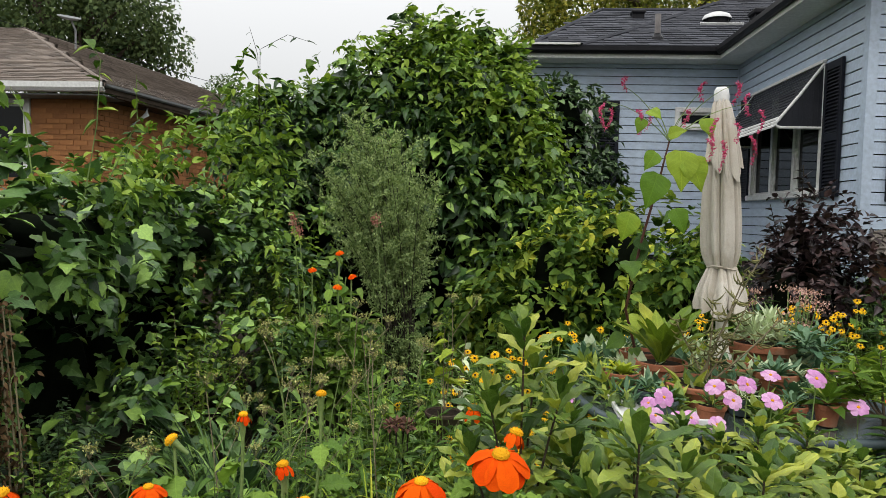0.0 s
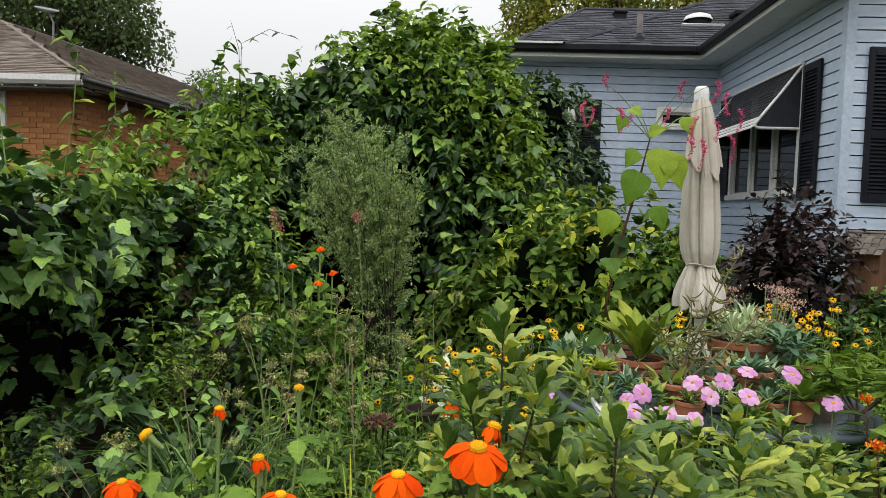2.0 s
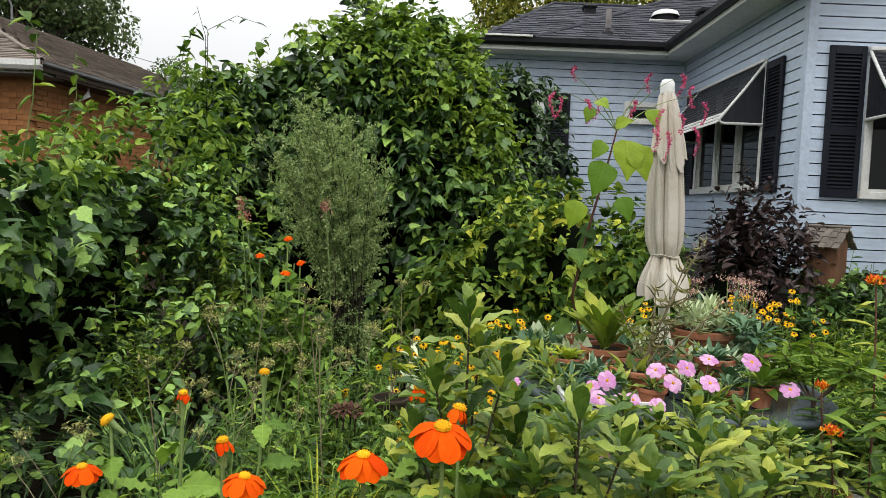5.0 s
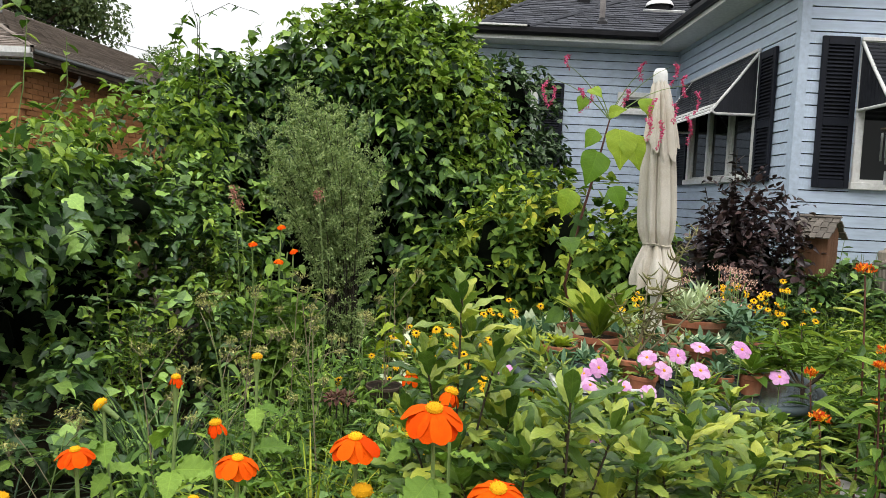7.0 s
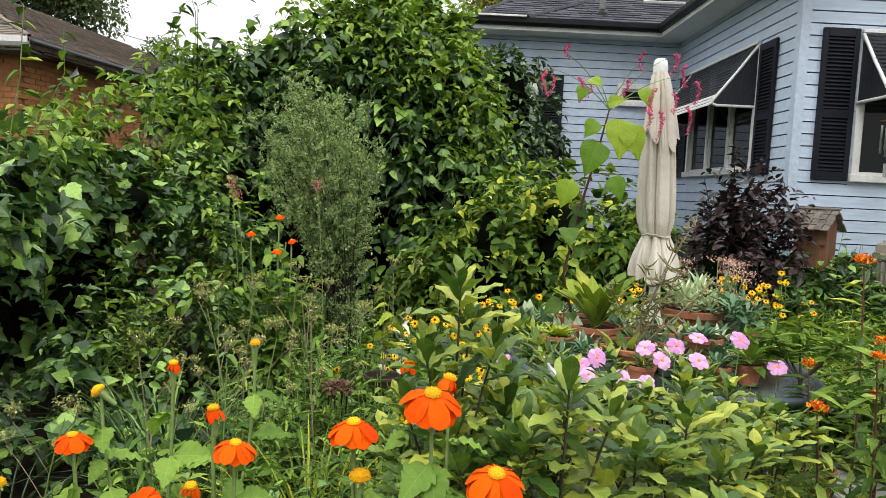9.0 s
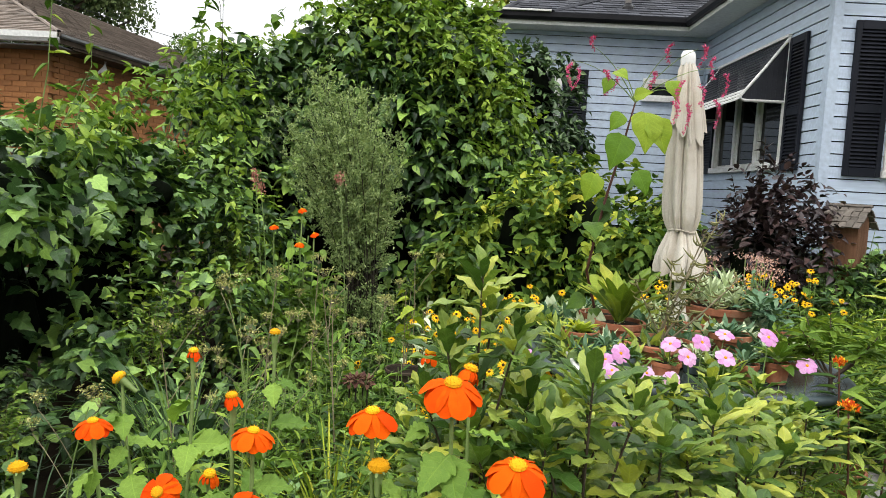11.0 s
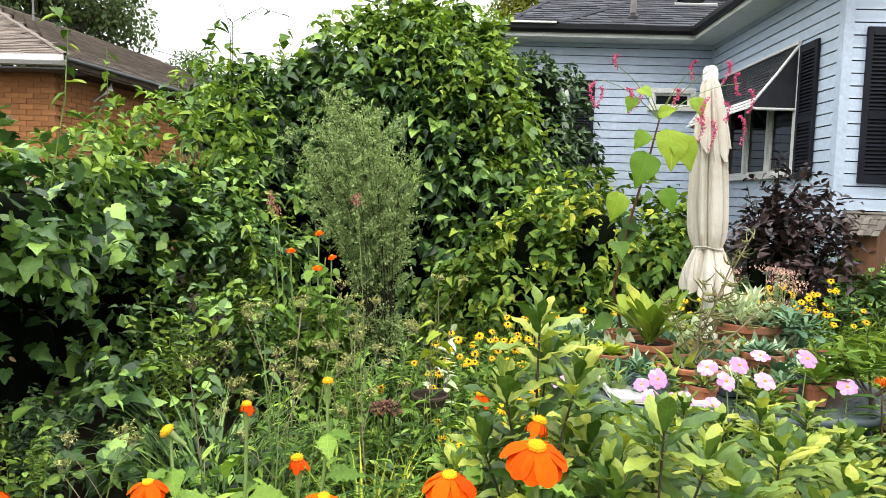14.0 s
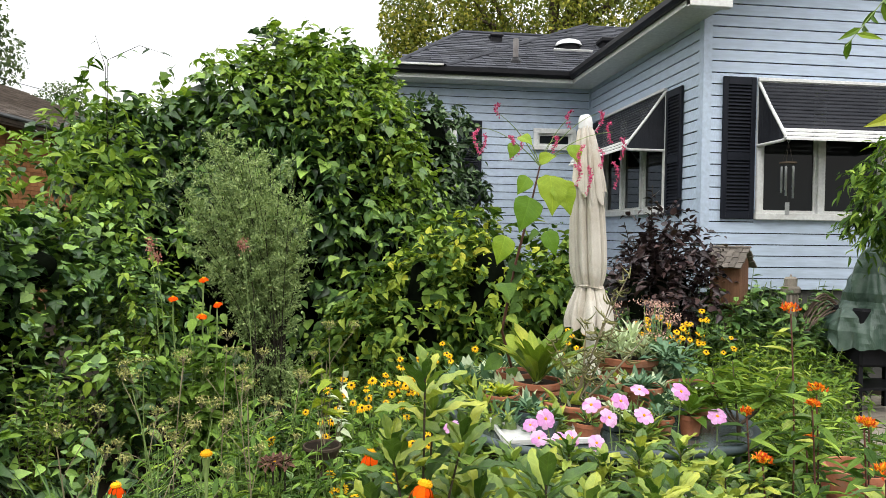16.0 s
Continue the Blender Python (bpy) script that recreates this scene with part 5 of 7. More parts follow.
def pot(at, r, h, label, mat="terracotta", soil=True, flare=0.72):
    p = thing("flower_pot", label, "pot", at, group="terracotta pots")
    prof = [(0.0, 0.0), (r * flare, 0.0), (r * (flare + (1 - flare) * 0.72), h * 0.74), (r * 0.97, h * 0.745), (r, h * 0.78), (r, h * 0.97), (r * 0.985, h), (r * 0.9, h), (r * 0.88, h * 0.85), (r * 0.8, h * 0.6)]
    part("body", lathe(prof, 24, 0.01), M[mat], p, smooth=False)
    if soil:
        part("soil", lathe([(r * 0.89, h * 0.86), (r * 0.5, h * 0.9), (0.0, h * 0.91)], 16, 0.03), M["soil"], p, "dark potting soil")
    return p


def rosette(name, label, at, n, length, leaf, mat, lift=(0.2, 1.3), seed=1, cat="plant", up=0.0):
    """Leaves set in a spiral round one heart, each a part."""
    rng = np.random.default_rng(seed)
    t = thing(name, label, cat, at)
    P, D, N, S = [], [], [], []
    for i in range(n):
        a = i * 2.399
        f = i / n
        e = lift[0] + (lift[1] - lift[0]) * f + rng.uniform(-0.12, 0.12)
        d = np.array([math.cos(a) * math.cos(e), math.sin(a) * math.cos(e), math.sin(e)])
        P.append((math.cos(a) * 0.012, math.sin(a) * 0.012, up * f))
        D.append(d)
        N.append((-math.cos(a) * math.sin(e) + rng.uniform(-.2, .2), -math.sin(a) * math.sin(e) + rng.uniform(-.2, .2), math.cos(e) + 0.2))
        S.append(length * (1.0 - 0.35 * f) * rng.uniform(0.8, 1.15))
    leaf_parts(t, leaf, mat, P, D, N, S)
    return t


pot((2.17, 3.12, TZ - 0.006), 0.175, 0.165, "wide terracotta bowl of silver and grey succulents")
pot((1.55, 2.70, TZ - 0.006), 0.125, 0.125, "terracotta pot with a yellow-green strap-leaved plant")
pot((1.66, 2.42, TZ - 0.006), 0.165, 0.095, "shallow terracotta bowl with a gnarled grey plant")
pot((2.05, 2.62, TZ - 0.006), 0.10, 0.11, "small terracotta pot with a spiky grey-green rosette")
pot((2.36, 2.72, TZ - 0.006), 0.13, 0.09, "shallow terracotta saucer pot beside the bowl")
pot((1.34, 2.55, TZ - 0.006), 0.09, 0.10, "small terracotta pot with a pale green rosette")
pot((1.88, 2.75, TZ - 0.006), 0.12, 0.11, "plain terracotta pot behind the cosmos")
pot((1.50, 2.95, TZ - 0.006), 0.10, 0.12, "terracotta pot holding a tall red-stemmed plant")
pot((2.22, 3.34, TZ - 0.006), 0.075, 0.11, "small terracotta pot at the table edge")
pot((2.47, 2.36, 0.012), 0.105, 0.31, "terracotta pot of milkweed standing on the paving")
pot((0.52, 2.75, 0.48), 0.092, 0.06, "shallow dark pot of dry soil and stems in the border", "bark")
pot((3.0, 2.35, 0.0), 0.16, 0.5, "tall terracotta pot among the milkweed")
stand = thing("plant_stand", "low dark plastic stand holding a pot in the border", "stand", (0.52, 2.75, 0))
part("column", lathe([(0.0, -0.02), (0.09, -0.02), (0.03, 0.06), (0.025, 0.42), (0.05, 0.46), (0.05, 0.48), (0.0, 0.48)], 16), M["bark"], stand)
rosette("strap_leaf_plant", "yellow-green strap-leaved potted plant", (1.55, 2.70, TZ + 0.11), 22, 0.34, "spear", "l_strap", (1.0, 1.5), 3)
rosette("grey_rosette", "spiky grey-green agave rosette in a pot", (2.05, 2.62, TZ + 0.09), 26, 0.12, "lance", "l_teal", (0.15, 1.35), 4)
rosette("pale_rosette", "pale yellow-green succulent rosette", (1.34, 2.55, TZ + 0.085), 22, 0.10, "ovate", "l_yellow", (0.05, 1.3), 5)
for i, (x, y, s) in enumerate([(2.12, 3.08, 1.0), (2.22, 3.16, 1.15), (2.10, 3.2, 0.9), (2.24, 3.05, 0.8)]):
    rosette("silver_succulent", "silver-white succulent spires in a terracotta bowl", (x, y, TZ + 0.14), 26, 0.13 * s, "lance", "l_grey", (0.55, 1.5), 6 + i, up=0.12 * s)
for i, (x, y) in enumerate([(2.34, 3.05), (2.40, 2.95), (2.36, 3.10), (2.30, 2.9)]):
    rosette("grey_leaf_succulent", "grey-green broad-leaved succulent spilling from a bowl", (x, y, TZ + 0.10 + 0.02 * i), 14, 0.15, "obov", "l_teal", (-0.1, 1.1), 16 + i, up=0.06)
for i, (x, y) in enumerate([(1.45, 2.2), (1.62, 2.15), (1.78, 2.28), (1.95, 2.2), (2.15, 2.36), (2.3, 2.5), (1.42, 2.35)]):
    pot((x, y, TZ - 0.006), 0.06, 0.07, "little nursery pot on the table", "terracotta" if i % 2 else "grey_plastic")
    rosette("little_succulent", "little succulent in a nursery pot", (x, y, TZ + 0.055), 16, 0.075, "obov", ("l_teal", "l_light", "l_grey")[i % 3], (0.05, 1.3), 30 + i, up=0.02)

gn = thing("gnarled_plant", "gnarled grey-stemmed plant with curled dark leaves", "plant", (1.68, 2.44, TZ + 0.08))
rngp = np.random.default_rng(77)
gp, gl = [], []
for i, end in enumerate([(0.24, 0.05, 0.57), (0.15, -0.02, 0.50), (0.20, 0.10, 0.34), (0.03, 0.04, 0.36), (-0.13, 0.02, 0.27), (0.32, 0.02, 0.30), (0.08, -0.06, 0.22)]):
    pts = bend((0.01 * i - 0.03, 0, 0), end, rngp.normal(size=3) * 0.02, 9)
    gp.append(tube(pts, np.linspace(0.005, 0.0025, 9), 6))
    for k in range(26):
        q = pts[2 + k % 7] * 0.6 + pts[min(3 + k % 7, 8)] * 0.4
        d = unit(rngp.normal(size=3) * np.array([1, 1, 0.35]) + np.array([0, -0.1, 0.15]))
        ln = rngp.uniform(0.035, 0.085)
        gl.append(tube(bend(q, q + d * ln, np.array([0, 0, -0.012]) + rngp.normal(size=3) * 0.007, 6), np.array([0.0015, 0.003, 0.0038, 0.0038, 0.0026, 0.0008]) * rngp.uniform(0.8, 1.2), 5))
for g_ in gp:
    part("stem", g_, M["dry_stem"], gn, "grey-brown stem", smooth=True)
tagged(part("curled_foliage", joined(gl), M["curled"], gn, "curled olive-brown leaves", smooth=True), kind="stuff")

pot((2.07, 2.17, TZ - 0.003), 0.05, 0.085, "little terracotta pot at the rounded table corner")
rosette("young_potted_plant", "bright green young plant in a little pot", (2.07, 2.17, TZ + 0.07), 16, 0.11, "oval", "l_fern", (0.0, 1.3), 61, up=0.05)

# paving and deck by the house
deck = thing("deck", "weathered grey plank walk by the house", "deck", (0, 0, 0), kind="structure")
for i in range(14):
    y = 3.55 + i * 0.146
    o = part("plank", box(3.5 + 0.05 * (i % 3), 7.0, y, y + 0.138, -0.03, 0.022 + 0.003 * (i % 2), 0.005), M["plank"], deck)
pave = thing("paving", "worn grey stone slabs between the beds", "paving", (0, 0, 0), kind="structure")
for i, (x, y, w, d) in enumerate([(2.3, 2.75, 0.5, 0.42), (2.85, 2.7, 0.55, 0.45), (2.35, 3.22, 0.6, 0.45), (3.0, 3.2, 0.45, 0.4), (2.6, 2.22, 0.6, 0.45), (2.9, 1.7, 0.5, 0.45), (3.45, 2.6, 0.5, 0.5), (3.4, 3.15, 0.5, 0.35)]):
    part("slab", box(x, x + w, y, y + d, -0.06, 0.015 + 0.006 * (i % 3), 0.012), M["concrete"], pave)

bh = thing("bird_house", "rustic cedar birdhouse with a shake roof on a post", "birdhouse", (4.07, 5.42, 0), turn=-52)
part("post", box(-0.045, 0.045, -0.045, 0.045, -0.05, 0.94, 0.008), M["cedar"], bh, "rough post")
part("floor_board", box(-0.15, 0.15, -0.12, 0.12, 0.94, 0.96, 0.003), M["cedar"], bh)
part("front_wall", box(-0.135, 0.135, -0.10, -0.082, 0.96, 1.335, 0.003), M["cedar"], bh)
part("back_wall", box(-0.135, 0.135, 0.082, 0.10, 0.96, 1.335, 0.003), M["cedar"], bh)
for x in (-0.135, 0.117):
    V = np.array([(x + d, y, z) for d in (0.0, 0.018) for y, z in ((-0.081, 0.961), (0.081, 0.961), (0.081, 1.35), (0.0, 1.435), (-0.081, 1.35))], float)
    bm = bmesh.new()
    vs = [bm.verts.new(p) for p in V]
    bm.faces.new(vs[:5][::-1])
    bm.faces.new(vs[5:])
    for i in range(5):
        bm.faces.new((vs[i], vs[(i + 1) % 5], vs[5 + (i + 1) % 5], vs[5 + i]))
    part("gable_end", bm, M["cedar"], bh)
part("entry_hole", lathe([(0.0, 0.0), (0.022, 0.0), (0.022, 0.004), (0.0, 0.004)], 12), M["shade_back"], bh, "round entry hole", at=pose(0.0, -0.1035, 1.2, 90))
part("perch", lathe([(0.006, 0.0), (0.006, 0.06), (0.0, 0.061)], 8), M["cedar"], bh, at=pose(0.0, -0.1, 1.15, 90))
for side in (0, 180):
    for j in range(4):
        for i in range(6):
            x = -0.178 + i * 0.060 + 0.010 * (j % 2)
            part("shake", box(x, x + 0.055, 0, 0.085, -0.005, 0.007), M["shake"], bh, at=pose(0, 0, 0, 0, 0, side) @ pose(0, -0.185 + j * 0.044, 1.275 + j * 0.045 + 0.003 * ((i * 5 + j) % 3), 42))
part("ridge_cap", box(-0.185, 0.185, -0.028, 0.028, 1.455, 1.468, 0.003), M["shake"], bh, "dark weathered ridge board")
lan = thing("wooden_post", "grey weathered wooden post with a stepped cap", "post", (4.70, 5.45, 0))
part("post", lathe([(0.0, -0.05), (0.062, -0.05), (0.062, 1.03), (0.0, 1.03)], 12), M["plank"], lan)
part("cap", lathe([(0.0, 1.03), (0.07, 1.03), (0.084, 1.045), (0.084, 1.085), (0.07, 1.10), (0.0, 1.10)], 20), M["plank"], lan, "overhanging round cap")
part("finial", lathe([(0.0, 1.10), (0.055, 1.10), (0.058, 1.17), (0.045, 1.185), (0.012, 1.19), (0.008, 1.21), (0.0, 1.21)], 16), M["plank"], lan, "stepped finial")
for i in range(12):
    a = i * 0.5236
    part("flute", box(-0.008, 0.008, -0.006, 0.006, 0.0, 1.02, 0.002), M["plank"], lan, at=pose(0.064 * math.cos(a), 0.064 * math.sin(a), 0))
hz = thing("garden_hose", "coil of brown garden hose hung on a post", "hose", (4.86, 5.33, 0))
for i in range(7):
    loop = np.array([(0.08 * math.sin(t) + (0.15 + 0.014 * i) * math.cos(t) + 0.012 * i, -0.02 * i + 0.025 * math.cos(2 * t + i), 0.62 + (0.42 - 0.022 * i) * math.sin(t)) for t in np.linspace(0, 6.2832, 36)])
    part("hose_loop", tube(loop, 0.010, 7), M["hose"], hz, smooth=True)
tp = thing("covered_grill", "barbecue under a crumpled green tarpaulin cover", "grill", (5.24, 5.05, 0))
an = np.linspace(0, 2 * np.pi, 150, endpoint=False)
tv = []
prof_z = [1.52, 1.48, 1.43, 1.37, 1.31, 1.25, 1.19, 1.13, 1.08, 1.04, 1.005, 0.975, 0.945, 0.91, 0.87, 0.83, 0.79, 0.75, 0.71, 0.67, 0.64]
prof_r = [0.02, 0.06, 0.095, 0.125, 0.15, 0.17, 0.19, 0.205, 0.215, 0.215, 0.21, 0.215, 0.235, 0.265, 0.295, 0.32, 0.34, 0.35, 0.355, 0.36, 0.36]
for i, (z, r) in enumerate(zip(prof_z, prof_r)):
    k = i / 20
    Q = np.stack([r * np.cos(an) * 1.1, r * np.sin(an) * 0.85, np.full(150, z)], 1)
    crumple = 0.05 * (1 - 2 * np.abs(cheap_noise(Q * np.array([1.8, 1.8, 0.5]), 9.0, 71))) + 0.022 * (1 - 2 * np.abs(cheap_noise(Q, 21.0, 72))) + 0.03 * k * np.cos(7 * an + 3 * k)
    out = np.stack([np.cos(an), np.sin(an), 0 * an], 1)
    Q = Q + out * (crumple * min(1.0, 0.3 + 2 * k))[:, None]
    if i == 20:
        Q[:, 2] -= 0.05 * np.abs(np.cos(3.5 * an)) + 0.02 * np.cos(11 * an)
    tv.append(Q)
part("cover", (np.concatenate(tv), lathe([(1, 0)] * 21, 150)[1]), M["tarp"], tp)
# black box added to stand in for the dark below the cover
part("firebox", box(-0.28, 0.28, -0.2, 0.2, 0.45, 0.95, 0.02), M["black_metal"], tp)
for x, y in ((-0.25, -0.15), (0.25, -0.15), (-0.25, 0.15), (0.25, 0.15)):
    part("leg", box(x - 0.02, x + 0.02, y - 0.02, y + 0.02, -0.02, 0.5), M["black_metal"], tp)
part("shelf", box(-0.3, 0.3, -0.2, 0.2, 0.25, 0.27), M["black_metal"], tp)

wc = thing("wind_chime", "aluminium tube wind chime hung from the awning", "wind chime", (4.70, 5.535, 2.487))
part("hook", tube([(0, 0, 0.0), (0.012, 0, -0.02), (0, 0, -0.04), (-0.012, 0, -0.02), (0, 0, 0.0)], 0.003, 5), M["alu"], wc)
part("platform", lathe([(0.0, -0.235), (0.075, -0.235), (0.075, -0.220), (0.0, -0.220)], 18), M["bark"], wc, "dark wooden disc")
for i in range(5):
    a = i * 1.2566
    x, y = 0.055 * math.cos(a), 0.055 * math.sin(a)
    part("cord", tube([(0, 0, -0.04), (x * 0.9, y * 0.9, -0.22)], 0.0015, 4), M["dark_stem"], wc)
    ln = 0.30 - 0.025 * i
    part("chime_tube", lathe([(0.009, -0.26), (0.009, -0.26 - ln), (0.006, -0.26 - ln)], 10), M["alu"], wc, at=Matrix.Translation((x, y, 0)), smooth=True)
    part("cord", tube([(x, y, -0.235), (x, y, -0.27)], 0.0015, 4), M["dark_stem"], wc)
part("clapper_cord", tube([(0, 0, -0.23), (0, 0, -0.62)], 0.0015, 4), M["dark_stem"], wc)
part("sail", box(-0.022, 0.022, -0.003, 0.003, -0.72, -0.60, 0.002), M["alu"], wc)

# ---- border plants ----


def stemmed(seed, n, h, spread, lean=0.25):
    """Curving stems from one foot: lists of their points."""
    rng = np.random.default_rng(seed)
    out = []
    for i in range(n):
        a, r = rng.uniform(0, 6.28), spread * math.sqrt(rng.uniform(0.02, 1))
        foot = np.array([math.cos(a) * r * 0.25, math.sin(a) * r * 0.25, 0.0])
        top = np.array([math.cos(a) * r, math.sin(a) * r, h * rng.uniform(0.72, 1.05) * (1 - lean * (r / max(spread, 1e-3)) ** 2)])
        out.append(bend(foot, top, (-math.cos(a) * r * 0.12, -math.sin(a) * r * 0.12, 0.02 * h), 6))
    return out


def along(stems, per, rng, low=0.15, up=0.35, top_tuft=0):
    """Leaf seats along stems: base, direction, upper side; a tuft at each tip if asked."""
    P, D, N = [], [], []
    for pts in stems:
        ax = unit(pts[-1] - pts[0])
        for k in range(per + top_tuft):
            f = low + (0.97 - low) * (k + rng.uniform(0, 0.8)) / per if k < per else 0.985
            x = min(f, 0.999) * (len(pts) - 1)
            i = int(x)
            p = pts[i] * (1 - x + i) + pts[min(i + 1, len(pts) - 1)] * (x - i)
            a = k * 2.399 + rng.uniform(-0.4, 0.4)
            o = unit(np.array([math.cos(a), math.sin(a), 0]) + 0.3 * rng.normal(size=3))
            d = unit(o + ax * (up + (0.35 if k >= per else 0) + 0.25 * rng.normal()))
            P.append(p)
            D.append(d)
            N.append(unit(ax * 1.2 - o * 0.3 + 0.25 * rng.normal(size=3)))
    return np.array(P), np.array(D), np.array(N)


def clump(name, label, category, seed, n, h, spread, per, leaf, mat, size, stem_mat="green_stem", stem_r=0.004, up=0.35, low=0.15, tuft=0, as_parts=False, group="", taper=0.35, single=False):
    rng = np.random.default_rng(seed)
    t = thing(name, label, category, group=group)
    st = stemmed(seed, n, h, spread)
    tubes = [tube(p, np.linspace(stem_r, stem_r * 0.5, len(p)), 5 if as_parts or single else 3) for p in st]
    if as_parts or single:
        for s_ in tubes:
            part("stem", s_, M[stem_mat], t, smooth=True)
    else:
        tagged(part("stem_mass", joined(tubes), M[stem_mat], t, smooth=True), kind="stuff")
    P, D, N = along(st, per, rng, low, up, tuft)
    S = size * rng.uniform(0.6, 1.15, len(P)) * (1 - taper * np.clip(P[:, 2] / h, 0, 1))
    if as_parts:
        leaf_parts(t, leaf, mat, P, D, N, S)
    else:
        tagged(part("foliage", scatter(leaf, P, D, N, S), M[mat], t, smooth=True), kind="stuff")
    return t


def scaled(x, y, z, turn, s, sz=None):
    return pose(x, y, z, 0, 0, turn) @ Matrix.Diagonal((s, s, sz or s, 1))


def spiky(profile, n, size, seed):
    """A dome of pointed florets."""
    V, T = lathe(profile, 14)
    T = np.concatenate([T[:, [0, 1, 2]], T[:, [0, 2, 3]]])
    rng = np.random.default_rng(seed)
    pr = np.array(profile)
    out = [(V, T)]
    for i in range(n):
        f = (i + 0.5) / n
        k = min(f ** 0.6, 0.999) * (len(pr) - 1)
        j = int(k)
        r, z = pr[len(pr) - 1 - j] * (1 - k + j) + pr[max(len(pr) - 2 - j, 0)] * (k - j)
        if z < -0.02:
            continue
        a = i * 2.39996
        p = np.array([r * math.cos(a), r * math.sin(a), z])
        d = unit(p + np.array([0, 0, 0.25])) + 0.15 * rng.normal(size=3)
        s1 = unit(np.cross(d, (0.3, 0.5, 0.8)))
        s2 = np.cross(d, s1)
        q = np.array([p + s1 * size * 0.4, p + s2 * size * 0.4, p - s1 * size * 0.4, p - s2 * size * 0.4, p + d * size * rng.uniform(0.7, 1.4)])
        out.append((q, np.array([(0, 1, 4), (1, 2, 4), (2, 3, 4), (3, 0, 4)])))
    return joined(out)


def flower_mesh(n, droop, r0=0.14, leaf="petal", wide=1.0, layers=1, long=0.86):
    P, D, N, S = [], [], [], []
    for l in range(layers):
        for i in range(n):
            a = (i + 0.5 * l) * 2 * math.pi / n
            c, s = math.cos(a), math.sin(a)
            P.append((c * r0, s * r0, 0.02 * l))
            D.append((c, s, -droop + 0.12 * math.sin(i * 2.3)))
            N.append((c * droop, s * droop, 1))
            S.append(long * (1 + (0.05 if long > 0.8 else 0.35) * math.sin(i * 1.7)))
    V, T = LEAF[leaf]
    return scatter((V * np.array([wide, 1, 1]), T), np.array(P), np.array(D), np.array(N), np.array(S))


FLOWER = {}


def flower(parent, kind, p, r, axis=(0, 0, 1), spin=0.0):
    """One bloom as a part, with its disc as a sub-part; axis is the way it faces."""
    if kind not in FLOWER:
        spec = {"tith": (12, 0.2, "petal_orange", "disc_orange", [(0.0, 0.17), (0.14, 0.16), (0.23, 0.11), (0.26, 0.03), (0.2, -0.06), (0.05, -0.16)], 2.0),
                "tith_down": (9, 0.75, "petal_orange", "disc_orange", [(0.0, 0.32), (0.2, 0.30), (0.36, 0.18), (0.38, 0.02), (0.28, -0.10), (0.05, -0.16)], 1.5),
                "bud": (10, -0.2, "green_stem", "disc_orange", [(0.0, 0.75), (0.4, 0.68), (0.78, 0.4), (0.85, 0.05), (0.7, -0.2), (0.1, -0.4)], 0.7),
                "rud": (12, 0.04, "petal_yellow", "disc_dark", [(0.0, 0.30), (0.16, 0.26), (0.25, 0.10), (0.25, -0.04)], 1.1),
                "cosmos": (8, -0.38, "petal_pink", "disc_orange", [(0.0, 0.12), (0.12, 0.10), (0.16, 0.02), (0.1, -0.08)], 2.3)}[kind]
        me = np_mesh("flower", *flower_mesh(spec[0], spec[1], leaf="ray" if kind == "rud" else "petal", wide=spec[5], long=0.62 if kind == "tith_down" else 0.86, r0=0.26 if kind == "tith_down" else 0.14))
        me.polygons.foreach_set("use_smooth", np.ones(len(me.polygons), dtype=bool))
        me.materials.append(M[spec[2]])
        dc = np_mesh("disc", *spiky(spec[4][::-1], 90 if kind in ("tith", "tith_down", "bud") else 30, {"bud": 0.12, "tith_down": 0.08}.get(kind, 0.045), 3))
        dc.materials.append(M[spec[3]])
        FLOWER[kind] = (me, dc)
    me, dc = FLOWER[kind]
    o = new("flower", me)
    o.parent = parent
    q = Vector(axis).normalized().to_track_quat("Z", "Y").to_matrix().to_4x4()
    o.matrix_basis = Matrix.Translation(p) @ q @ pose(0, 0, 0, 0, 0, spin) @ Matrix.Diagonal((r, r, r, 1))
    d = new("disc", dc)
    d.parent = o
    return o


def stalk(parent, p0, p1, r, mat, sag=(0, 0, 0), name="stem"):
    return part(name, tube(bend(p0, p1, sag, 7), np.linspace(r * 1.3, r, 7), 6), M[mat], parent, smooth=True)


